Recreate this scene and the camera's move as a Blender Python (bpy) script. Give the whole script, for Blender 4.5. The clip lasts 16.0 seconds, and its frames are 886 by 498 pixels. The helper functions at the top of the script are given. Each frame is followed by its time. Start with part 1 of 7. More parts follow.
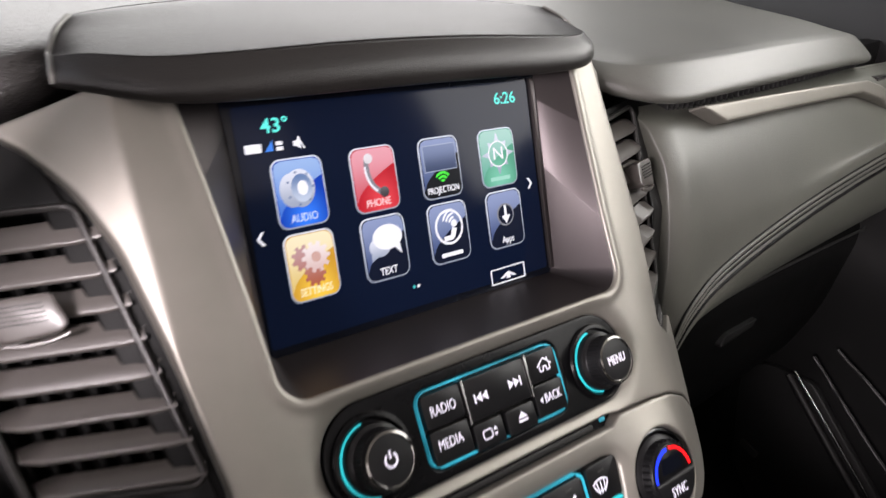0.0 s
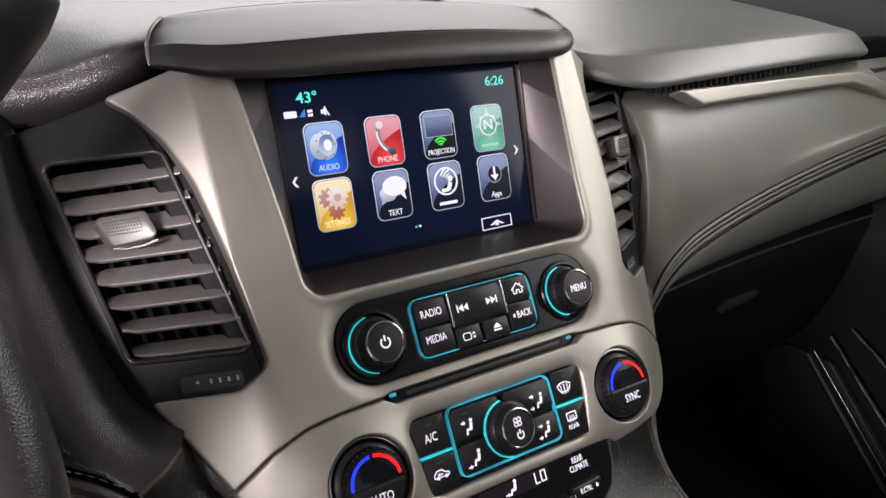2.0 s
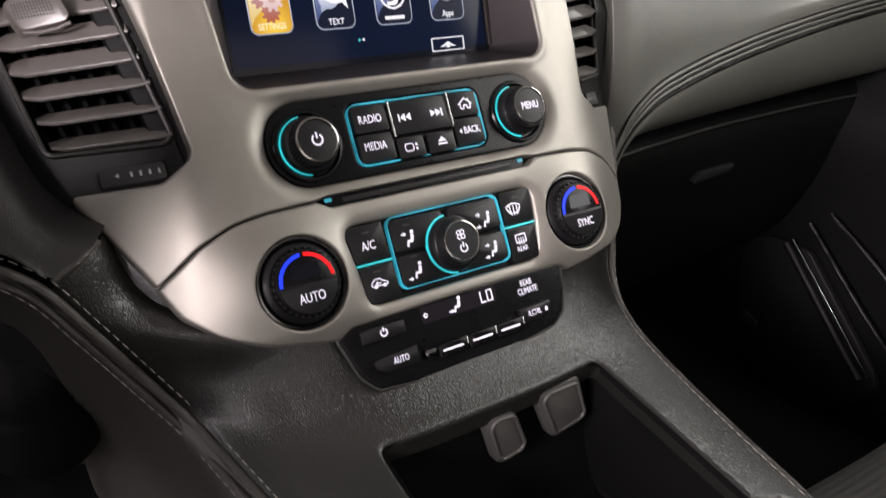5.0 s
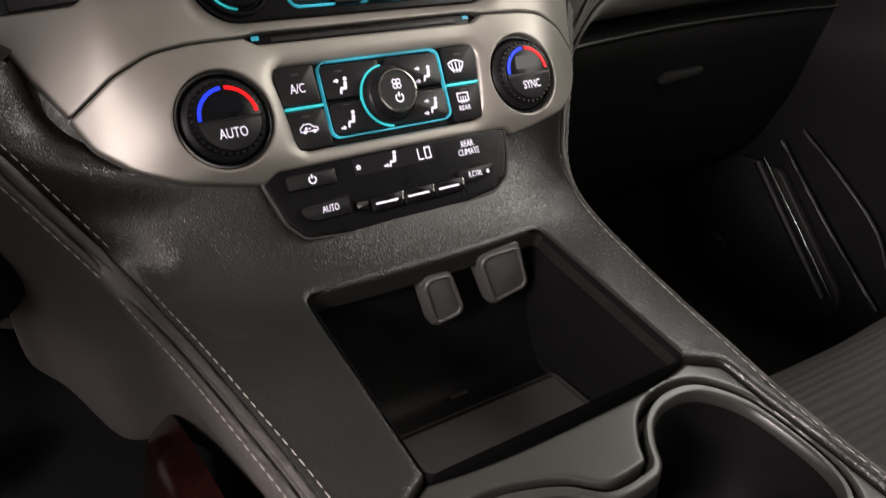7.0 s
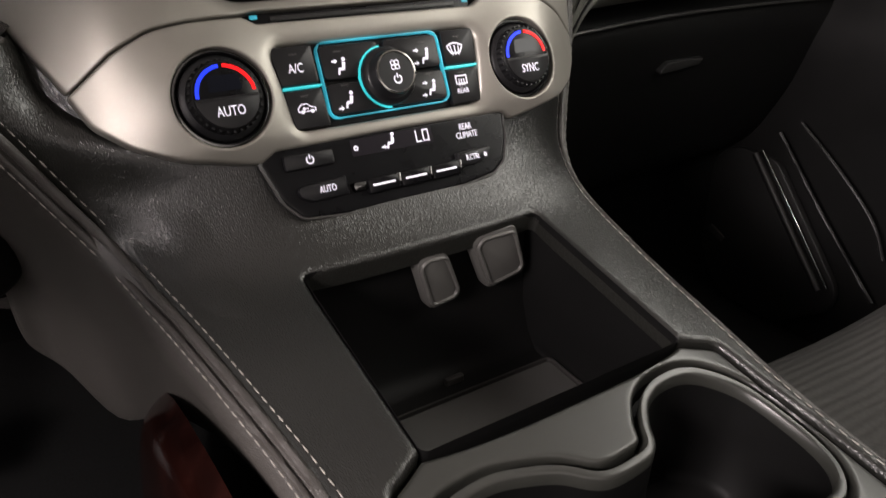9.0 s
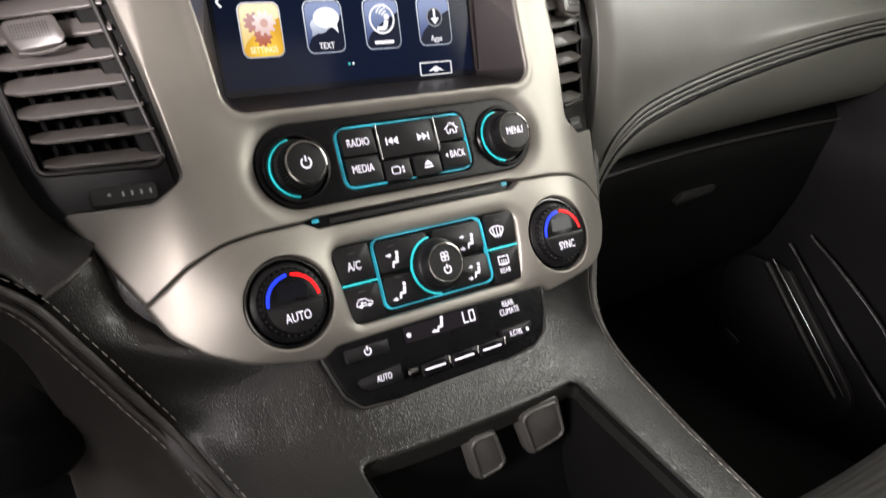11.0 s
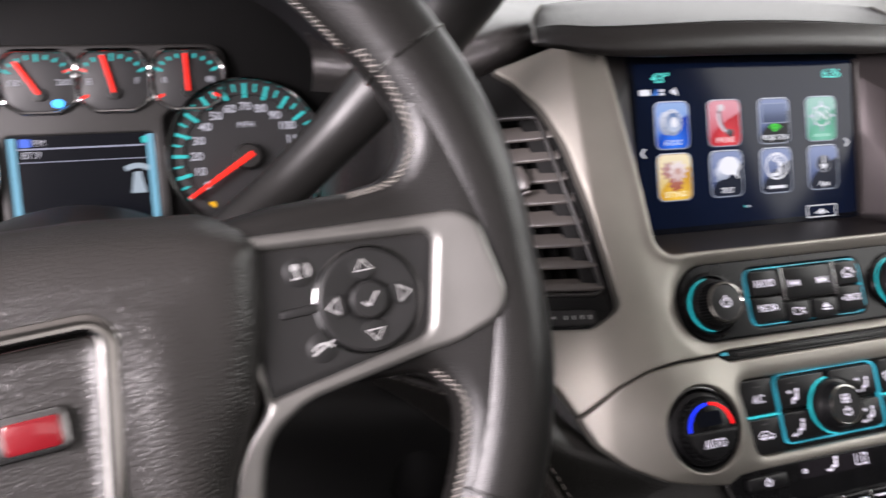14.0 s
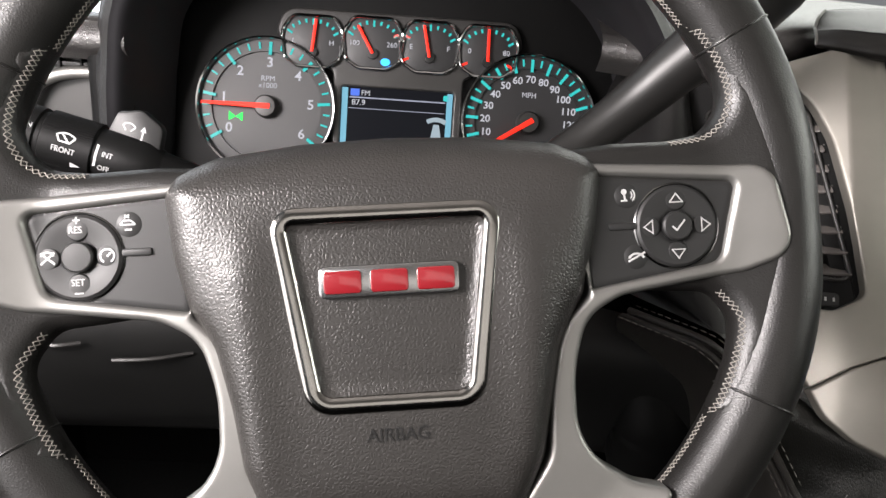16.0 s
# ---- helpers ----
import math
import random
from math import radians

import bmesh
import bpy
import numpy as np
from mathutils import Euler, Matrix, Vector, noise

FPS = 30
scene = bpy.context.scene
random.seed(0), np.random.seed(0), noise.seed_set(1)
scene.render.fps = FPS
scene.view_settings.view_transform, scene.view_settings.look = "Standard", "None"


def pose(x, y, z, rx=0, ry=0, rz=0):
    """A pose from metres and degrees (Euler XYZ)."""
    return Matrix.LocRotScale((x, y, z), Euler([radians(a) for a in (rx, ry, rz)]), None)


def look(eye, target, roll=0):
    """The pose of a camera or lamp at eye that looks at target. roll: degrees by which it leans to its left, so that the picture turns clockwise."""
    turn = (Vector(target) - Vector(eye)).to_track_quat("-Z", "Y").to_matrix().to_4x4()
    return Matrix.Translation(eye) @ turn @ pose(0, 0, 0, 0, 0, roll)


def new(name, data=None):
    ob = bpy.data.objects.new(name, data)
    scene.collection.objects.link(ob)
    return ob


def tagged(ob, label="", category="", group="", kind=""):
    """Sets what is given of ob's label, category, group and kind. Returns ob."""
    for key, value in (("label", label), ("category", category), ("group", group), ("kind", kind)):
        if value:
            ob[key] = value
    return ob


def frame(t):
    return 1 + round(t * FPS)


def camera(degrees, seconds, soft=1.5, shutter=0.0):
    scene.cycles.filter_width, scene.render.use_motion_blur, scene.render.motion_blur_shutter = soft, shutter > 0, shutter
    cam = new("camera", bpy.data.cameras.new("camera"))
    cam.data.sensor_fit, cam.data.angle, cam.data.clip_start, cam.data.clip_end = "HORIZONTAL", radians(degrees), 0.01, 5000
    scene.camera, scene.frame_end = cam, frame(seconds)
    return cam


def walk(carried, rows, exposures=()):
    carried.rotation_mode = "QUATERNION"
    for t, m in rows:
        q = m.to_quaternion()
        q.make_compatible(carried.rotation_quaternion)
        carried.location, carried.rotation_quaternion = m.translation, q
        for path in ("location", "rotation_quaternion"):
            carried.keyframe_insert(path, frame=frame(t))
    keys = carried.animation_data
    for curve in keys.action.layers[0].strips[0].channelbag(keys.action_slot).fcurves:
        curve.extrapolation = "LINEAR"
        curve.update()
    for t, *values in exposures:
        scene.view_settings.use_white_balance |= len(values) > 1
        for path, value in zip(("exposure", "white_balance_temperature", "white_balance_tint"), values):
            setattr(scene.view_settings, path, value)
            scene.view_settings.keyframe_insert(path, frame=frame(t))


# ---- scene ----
cam = camera(60.5, 16.0, shutter=0.5)
PATH = [
    (0, (-0.235, -0.309, 0.922), (0.955, 1.111, 0.168), 3.0),
    (0.5, (-0.264, -0.377, 0.93), (0.821, 1.124, 0.174), 3.2),
    (1, (-0.267, -0.413, 0.931), (0.787, 1.113, 0.181), 2.6),
    (1.5, (-0.266, -0.425, 0.928), (0.782, 1.111, 0.192), 1.8),
    (2, (-0.268, -0.433, 0.926), (0.775, 1.108, 0.193), 1.4),
    (2.5, (-0.266, -0.438, 0.918), (0.773, 1.103, 0.179), 1.2),
    (3, (-0.265, -0.442, 0.906), (0.77, 1.095, 0.153), 1.1),
    (3.5, (-0.26, -0.447, 0.893), (0.771, 1.082, 0.119), 1.1),
    (4, (-0.255, -0.455, 0.879), (0.77, 1.064, 0.077), 1.2),
    (4.5, (-0.25, -0.459, 0.861), (0.771, 1.043, 0.024), 1.3),
    (7, (-0.224, -0.494, 0.785), (0.791, 0.923, -0.196), 3.4),
    (7.5, (-0.22, -0.501, 0.776), (0.794, 0.903, -0.225), 3.9),
    (8, (-0.218, -0.504, 0.77), (0.794, 0.89, -0.246), 4.3),
    (8.2, (-0.219, -0.504, 0.77), (0.793, 0.889, -0.249), 4.3),
    (10.3, (-0.236, -0.475, 0.824), (0.795, 0.973, -0.092), 3.6),
    (10.5, (-0.238, -0.472, 0.833), (0.799, 0.979, -0.071), 3.7),
    (11, (-0.247, -0.47, 0.855), (0.803, 1.005, 0.005), 3.1),
    (11.5, (-0.253, -0.467, 0.871), (0.807, 1.03, 0.073), 2.7),
    (12, (-0.259, -0.465, 0.881), (0.803, 1.058, 0.138), 2.1),
    (12.5, (-0.267, -0.462, 0.892), (0.764, 1.101, 0.19), 1.5),
    (13, (-0.285, -0.461, 0.9), (0.659, 1.166, 0.221), 1.0),
    (13.5, (-0.329, -0.457, 0.903), (0.463, 1.254, 0.233), 0.9),
    (14, (-0.38, -0.452, 0.901), (0.204, 1.339, 0.228), 1.0),
    (14.5, (-0.425, -0.459, 0.891), (-0.045, 1.383, 0.21), 1.6),
    (15, (-0.455, -0.476, 0.882), (-0.228, 1.389, 0.196), 2.6),
    (15.5, (-0.455, -0.511, 0.889), (-0.311, 1.359, 0.196), 3.6),
    (16, (-0.452, -0.53, 0.895), (-0.342, 1.34, 0.196), 4.5),
]
walk(cam, [(t, look(eye, target, roll)) for t, eye, target, roll in PATH],
     [(0, 0.36, 6500, 18), (1.5, 0.24, 6500, 18), (4.5, 0.32, 6500, 18), (8, 0.34, 6800, 17), (11, 0.56, 6600, 14), (12.5, 0.36, 6600, 14), (14.0, 0.20, 6400, 18), (15.0, 0.18, 6450, 13), (16, 0.20, 6500, 10)])

# ---- light: a bright showroom seen through the open side window, the windscreen and the cabin behind ----
world = bpy.data.worlds.new("showroom")
scene.world = world
world.use_nodes = True
world.node_tree.nodes["Background"].inputs["Color"].default_value = (0.93, 0.96, 1.0, 1)
world.node_tree.nodes["Background"].inputs["Strength"].default_value = 0.19


def window_light(name, eye, target, width, height, watts, colour):
    data = bpy.data.lights.new(name, "AREA")
    data.shape, data.size, data.size_y, data.energy, data.color = "RECTANGLE", width, height, watts, colour
    ob = new(name, data)
    ob.matrix_world = look(eye, target)
    return ob


window_light("driver_window_light", (-0.97, -0.55, 1.03), (-0.20, -0.03, 0.78), 0.34, 0.16, 15, (1.0, 0.93, 0.92))
window_light("driver_door_light", (-1.04, -0.45, 0.82), (-0.30, -0.10, 0.70), 0.8, 0.60, 6, (1.0, 0.95, 0.93))
window_light("windscreen_light", (0.35, 0.66, 1.20), (0.35, 0.05, 0.80), 1.1, 0.55, 4.8, (0.98, 1.0, 0.94))
window_light("rear_cabin_light", (0.0, -1.6, 1.22), (0.1, 0.0, 0.75), 1.6, 0.55, 3.6, (1.0, 0.93, 0.86))
window_light("passenger_window_light", (1.02, -0.30, 1.16), (0.40, 0.0, 0.80), 1.3, 0.55, 14.5, (0.98, 1.0, 0.92))

# ---- materials ----
def material(name, colour, rough=0.5, metal=0.0, spec=0.5, glow=0.0, coat=0.0):
    m = bpy.data.materials.new(name)
    m.use_nodes = True
    b = m.node_tree.nodes["Principled BSDF"]
    b.inputs["Base Color"].default_value = (*colour, 1)
    b.inputs["Roughness"].default_value = rough
    b.inputs["Metallic"].default_value = metal
    b.inputs["Specular IOR Level"].default_value = spec
    b.inputs["Coat Weight"].default_value = coat
    if glow:
        b.inputs["Emission Color"].default_value = (*colour, 1)
        b.inputs["Emission Strength"].default_value = glow
    return m


def node(m, kind, **values):
    n = m.node_tree.nodes.new(kind)
    for key, value in values.items():
        n.inputs[key.replace("_", " ")].default_value = value
    return n


def texture_at(m, n, stretch=(1, 1, 1)):
    links = m.node_tree.links
    where = m.node_tree.nodes.new("ShaderNodeTexCoord")
    turn = m.node_tree.nodes.new("ShaderNodeMapping")
    turn.inputs["Scale"].default_value = stretch
    links.new(where.outputs["Object"], turn.inputs["Vector"])
    links.new(turn.outputs["Vector"], n.inputs["Vector"])
    return n


def mottle(m, colour, spread, scale, rough=None, rough_spread=0.0):
    """Slow uneven colour and gloss at one scale."""
    links, b = m.node_tree.links, m.node_tree.nodes["Principled BSDF"]
    n = texture_at(m, node(m, "ShaderNodeTexNoise", Scale=scale, Detail=5.0, Roughness=0.6))
    ramp = m.node_tree.nodes.new("ShaderNodeMapRange")
    ramp.inputs["From Min"].default_value, ramp.inputs["From Max"].default_value = 0.3, 0.7
    ramp.inputs["To Min"].default_value, ramp.inputs["To Max"].default_value = 1 - spread, 1 + spread
    links.new(n.outputs["Fac"], ramp.inputs["Value"])
    mix = m.node_tree.nodes.new("ShaderNodeVectorMath")
    mix.operation = "SCALE"
    mix.inputs[0].default_value = colour
    links.new(ramp.outputs["Result"], mix.inputs["Scale"])
    links.new(mix.outputs["Vector"], b.inputs["Base Color"])
    if rough is not None:
        gloss = m.node_tree.nodes.new("ShaderNodeMapRange")
        gloss.inputs["To Min"].default_value, gloss.inputs["To Max"].default_value = rough - rough_spread, rough + rough_spread
        links.new(n.outputs["Fac"], gloss.inputs["Value"])
        links.new(gloss.outputs["Result"], b.inputs["Roughness"])
    return m


def bumped(m, n, strength, distance, output="Distance"):
    links, b = m.node_tree.links, m.node_tree.nodes["Principled BSDF"]
    bump = node(m, "ShaderNodeBump", Strength=strength, Distance=abs(distance))
    bump.invert = distance < 0
    if b.inputs["Normal"].is_linked:
        links.new(b.inputs["Normal"].links[0].from_socket, bump.inputs["Normal"])
    links.new(n.outputs[output], bump.inputs["Height"])
    links.new(bump.outputs["Normal"], b.inputs["Normal"])
    return m


from mathutils.geometry import delaunay_2d_cdt


def leather(name, colour, rough, cell, depth, spec=0.5, crease=False, stretch=(1, 1, 1)):
    """Pebbled hide: cells of about 'cell' metres with soft creases between them, and finer pores."""
    m = material(name, colour, rough, spec=spec)
    mottle(m, colour, 0.14, 14.0, rough, 0.03)
    links = m.node_tree.links
    bend = texture_at(m, node(m, "ShaderNodeTexNoise", Scale=0.5 / cell, Detail=2.0), stretch)
    place = bend.inputs["Vector"].links[0].from_socket
    push = m.node_tree.nodes.new("ShaderNodeVectorMath")
    push.operation = "MULTIPLY_ADD"
    push.inputs[1].default_value = (cell * 0.6,) * 3
    links.new(bend.outputs["Color"], push.inputs[0])
    links.new(place, push.inputs[2])
    cells = node(m, "ShaderNodeTexVoronoi", Scale=0.8 / cell, Randomness=0.95)
    links.new(push.outputs["Vector"], cells.inputs["Vector"])
    if crease:
        cells.feature = "DISTANCE_TO_EDGE"
        pebble = m.node_tree.nodes.new("ShaderNodeMapRange")
        pebble.interpolation_type = "SMOOTHSTEP"
        pebble.inputs["From Max"].default_value = 0.32
        links.new(cells.outputs["Distance"], pebble.inputs["Value"])
        bumped(m, pebble, 0.9, depth, "Result")
    else:
        dome = m.node_tree.nodes.new("ShaderNodeMath")
        dome.operation = "POWER"
        dome.inputs[1].default_value = 1.7
        links.new(cells.outputs["Distance"], dome.inputs[0])
        bumped(m, dome, 0.85, -depth, "Value")
    pores = texture_at(m, node(m, "ShaderNodeTexNoise", Scale=2.2 / cell, Detail=2.0))
    bumped(m, pores, 0.25, depth * 0.4, "Fac")
    return m


def grained(name, colour, rough, scale=900.0, depth=0.00012, spec=0.5):
    """Moulded plastic with a fine spark-eroded grain."""
    m = material(name, colour, rough, spec=spec)
    mottle(m, colour, 0.1, 22.0, rough, 0.06)
    return bumped(m, texture_at(m, node(m, "ShaderNodeTexNoise", Scale=scale, Detail=2.0)), 0.5, depth, "Fac")


def brushed(name, colour, rough, metal, stretch):
    """Satin metallic paint with a faint drawn grain."""
    m = material(name, colour, rough, metal)
    mottle(m, colour, 0.05, 30.0, rough, 0.04)
    lines = texture_at(m, node(m, "ShaderNodeTexNoise", Scale=260.0, Detail=4.0, Roughness=0.7), stretch)
    return bumped(m, lines, 0.12, 0.00015, "Fac")


HIDE = leather("black_grained_hide", (0.010, 0.0095, 0.0095), 0.30, 0.0011, 0.00010, 0.45, True)
HIDE_FINE = leather("black_fine_hide", (0.0085, 0.0086, 0.0076), 0.30, 0.0010, 0.00012, 0.5, True, (1, 0.36, 0.45))
HIDE_WHEEL = leather("smooth_wheel_hide", (0.009, 0.0085, 0.0080), 0.36, 0.0011, 0.00005, 0.45, True)
HIDE_PAD = leather("airbag_cover_grain", (0.020, 0.0185, 0.0172), 0.37, 0.0015, 0.00011, 0.55, True)
# black hide in a lighter colour, for the light on the console's side
HIDE_SIDELIT = leather("sidelit_hide", (0.037, 0.034, 0.0312), 0.40, 0.0010, 0.00013, 0.45, True)
PAD_SOFT = leather("soft_dash_skin", (0.079, 0.080, 0.067), 0.45, 0.0010, 0.00013, 0.9)
HIDE_TOP = leather("dash_top_hide", (0.030, 0.028, 0.027), 0.35, 0.0013, 0.00020, 0.75, True)
HIDE_HOOD = leather("hood_hide", (0.014, 0.0125, 0.0118), 0.38, 0.0010, 0.00006, 0.45, True)
PAD_TOP = leather("dash_top_skin", (0.085, 0.085, 0.076), 0.42, 0.0009, 0.00012, 0.6)
PLASTIC = grained("black_moulded_plastic", (0.010, 0.010, 0.010), 0.42, spec=0.35)
PLASTIC_GREY = grained("charcoal_moulded_plastic", (0.026, 0.025, 0.024), 0.38, spec=0.4)
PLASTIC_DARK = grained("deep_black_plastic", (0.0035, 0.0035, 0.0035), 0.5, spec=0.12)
VENT_GREY = grained("vent_slat_plastic", (0.078, 0.070, 0.065), 0.31, 1400.0, 0.00006)
TRAY = grained("satin_tray_plastic", (0.020, 0.0205, 0.018), 0.33, 1200.0, 0.00005)
SURROUND = grained("black_vent_plastic", (0.004, 0.004, 0.004), 0.36, spec=0.18)
LEVER = grained("satin_black_lever", (0.012, 0.0115, 0.011), 0.40, 1400.0, 0.00005, 0.45)
LINER = grained("matt_black_liner", (0.014, 0.0135, 0.015), 0.6, spec=0.2)
RUBBER = grained("soft_black_rubber", (0.012, 0.012, 0.012), 0.62)
KNEE = grained("charcoal_knee_plastic", (0.008, 0.008, 0.0078), 0.55, spec=0.25)
MAT_RUBBER = grained("charcoal_mat_rubber", (0.055, 0.054, 0.052), 0.5)
RUBBER_CAP = grained("grey_black_rubber", (0.05, 0.049, 0.046), 0.42)
SILVER = brushed("satin_nickel_paint", (0.255, 0.241, 0.215), 0.43, 0.62, (0.12, 1, 1))
SILVER_WHEEL = brushed("satin_silver_paint", (0.225, 0.221, 0.211), 0.42, 0.8, (0.12, 1, 1))
GUNMETAL = mottle(material("dark_gloss_bezel", (0.060, 0.052, 0.053), 0.36, 0.75), (0.060, 0.052, 0.053), 0.04, 30.0, 0.36, 0.02)
CHROME = material("chrome", (0.45, 0.45, 0.45), 0.10, 1.0)
SATIN_CHROME = material("satin_chrome", (0.34, 0.34, 0.34), 0.25, 1.0)
RING_CHROME = mottle(material("worn_dark_chrome", (0.27, 0.262, 0.25), 0.14, 1.0), (0.27, 0.262, 0.25), 0.12, 40.0, 0.15, 0.05)
DARK_CHROME = material("dark_chrome", (0.12, 0.12, 0.12), 0.18, 1.0)
PIANO = mottle(material("gloss_black", (0.003, 0.003, 0.0035), 0.2, spec=0.13), (0.004, 0.004, 0.0045), 0.2, 60.0, 0.22, 0.04)
BUTTON = grained("button_black", (0.007, 0.007, 0.0078), 0.36, 1600.0, 0.00004, 0.24)
BUTTON_GREY = grained("wheel_button_grey", (0.015, 0.015, 0.015), 0.47, 1600.0, 0.00004, 0.36)
GLASS_DARK = material("unlit_display_glass", (0.004, 0.005, 0.009), 0.12, spec=0.18)
THREAD = material("grey_thread", (0.22, 0.205, 0.185), 0.7)
THREAD_DIM = material("dark_grey_thread", (0.16, 0.15, 0.14), 0.7)
CARPET = bumped(mottle(material("black_carpet", (0.008, 0.008, 0.008), 0.95, spec=0.08), (0.008, 0.008, 0.008), 0.4, 300.0),
                texture_at(bpy.data.materials["black_carpet"], node(bpy.data.materials["black_carpet"], "ShaderNodeTexNoise", Scale=900.0)), 0.9, 0.003, "Fac")
HEADLINER = grained("grey_headliner", (0.42, 0.40, 0.38), 0.9, 500.0, 0.0004)
DOOR_SKIN = grained("black_door_plastic", (0.006, 0.006, 0.006), 0.5, spec=0.3)
MARK = material("lit_white_mark", (0.74, 0.72, 0.83), 0.5, glow=0.42)
MARK_PLAIN = material("printed_white_mark", (0.42, 0.42, 0.42), 0.5)


def light_guide(name, colour, low, high):
    """A moulded light guide that glows unevenly along its length."""
    m = material(name, tuple(0.3 * c for c in colour), 0.35, glow=1.0)
    b = m.node_tree.nodes["Principled BSDF"]
    b.inputs["Emission Color"].default_value = (*colour, 1)
    n = texture_at(m, node(m, "ShaderNodeTexNoise", Scale=38.0, Detail=1.0))
    ramp = m.node_tree.nodes.new("ShaderNodeMapRange")
    ramp.inputs["From Min"].default_value, ramp.inputs["From Max"].default_value = 0.35, 0.65
    ramp.inputs["To Min"].default_value, ramp.inputs["To Max"].default_value = low, high
    m.node_tree.links.new(n.outputs["Fac"], ramp.inputs["Value"])
    m.node_tree.links.new(ramp.outputs["Result"], b.inputs["Emission Strength"])
    return m


CYAN = light_guide("cyan_light_guide", (0.02, 0.62, 0.66), 0.45, 1.0)
CYAN_DIM = light_guide("cyan_blue_light_guide", (0.03, 0.46, 0.60), 0.22, 0.85)
RED_LIGHT = material("red_light_guide", (0.85, 0.008, 0.010), 0.4, spec=0.2, glow=0.85)
BLUE_LIGHT = material("blue_light_guide", (0.010, 0.035, 0.90), 0.4, spec=0.2, glow=0.9)
NEEDLE = material("red_needle", (0.75, 0.020, 0.010), 0.45, spec=0.15, glow=0.95)
GREEN_LIGHT = material("green_telltale", (0.01, 0.60, 0.06), 0.4, spec=0.1, glow=0.8)
AZURE_LIGHT = material("azure_telltale", (0.02, 0.35, 0.95), 0.4, glow=1.0)
DIAL = grained("gauge_face", (0.016, 0.016, 0.017), 0.5, 1500.0, 0.00003)
RED_ENAMEL = material("red_enamel", (0.17, 0.008, 0.012), 0.24, coat=0.6)


# ---- mesh tools ----
def vec(*a):
    return np.array(a, float)


def thing(name, base, label, category, group="", kind=""):
    ob = new(name)
    ob.empty_display_size = 0.02
    ob.matrix_world = Matrix.Translation(base)
    return tagged(ob, label, category, group, kind)


def part(name, mesh, mat, parent, label="", kind=""):
    """Links a mesh, in the car's own coordinates, as one object under a thing or a part."""
    if mat and not mesh.materials:
        mesh.materials.append(mat)
    ob = new(name, mesh)
    if parent is not None:
        ob.parent = parent
        ob.matrix_parent_inverse = parent.matrix_basis.inverted() if parent.parent is None else Matrix.Identity(4)
    return tagged(ob, label, "", "", kind)


def mesh_of(name, verts, faces, smooth=True, sharp=40):
    me = bpy.data.meshes.new(name)
    me.from_pydata([tuple(map(float, v)) for v in verts], [], [tuple(map(int, f)) for f in faces])
    me.validate()
    bm = bmesh.new()
    bm.from_mesh(me)
    bmesh.ops.remove_doubles(bm, verts=bm.verts, dist=1e-6)
    bmesh.ops.recalc_face_normals(bm, faces=bm.faces)
    if smooth:
        for f in bm.faces:
            f.smooth = True
        for e in bm.edges:
            if len(e.link_faces) == 2 and e.calc_face_angle(0) > radians(sharp):
                e.smooth = False
    bm.to_mesh(me)
    bm.free()
    return me


def joined(name, pieces, smooth=True, sharp=40):
    verts, faces = [], []
    for v, f in pieces:
        k = len(verts)
        verts.extend(v)
        faces.extend([tuple(i + k for i in q) for q in f])
    return mesh_of(name, verts, faces, smooth, sharp)


def rounded(points, steps=6):
    """A closed outline through corners (x, y, radius)."""
    out, n = [], len(points)
    for i, (x, y, r) in enumerate(points):
        p, a, b = vec(x, y), vec(*points[i - 1][:2]), vec(*points[(i + 1) % n][:2])
        if r <= 0:
            out.append(p)
            continue
        u, w = (a - p) / np.linalg.norm(a - p), (b - p) / np.linalg.norm(b - p)
        half = math.acos(max(-1, min(1, float(u @ w)))) / 2
        d = min(r / math.tan(half), 0.49 * np.linalg.norm(a - p), 0.49 * np.linalg.norm(b - p))
        r = d * math.tan(half)
        c = p + (u + w) / np.linalg.norm(u + w) * (r / math.sin(half))
        s, e = p + u * d - c, p + w * d - c
        a0 = math.atan2(s[1], s[0])
        turn = (math.atan2(e[1], e[0]) - a0 + math.pi) % (2 * math.pi) - math.pi
        for k in range(steps + 1):
            t = a0 + turn * k / steps
            out.append(c + r * vec(math.cos(t), math.sin(t)))
    return np.array(out)


def box2(cx, cy, w, h, r=0.0, steps=5):
    return rounded([(cx - w / 2, cy - h / 2, r), (cx + w / 2, cy - h / 2, r), (cx + w / 2, cy + h / 2, r), (cx - w / 2, cy + h / 2, r)], steps)


def disc2(cx, cy, r, n=40, ry=None):
    a = np.linspace(0, 2 * math.pi, n, endpoint=False)
    return np.stack([cx + r * np.cos(a), cy + (ry or r) * np.sin(a)], 1)


def mirrored(half):
    """A closed outline from its right half, given from the top centre to the bottom centre."""
    return list(half) + [(-x, y, *r) for x, y, *r in reversed(half) if abs(x) > 1e-9]


def curve(points, n):
    """Catmull-Rom through points of any dimension, n samples."""
    p = np.array(points, float)
    q = np.vstack([2 * p[0] - p[1], p, 2 * p[-1] - p[-2]])
    t = np.linspace(0, len(p) - 1, n)
    i = np.minimum(t.astype(int), len(p) - 2)
    f = (t - i)[:, None]
    a, b, c, d = q[i], q[i + 1], q[i + 2], q[i + 3]
    return 0.5 * (2 * b + (c - a) * f + (2 * a - 5 * b + 4 * c - d) * f**2 + (3 * b - a - 3 * c + d) * f**3)


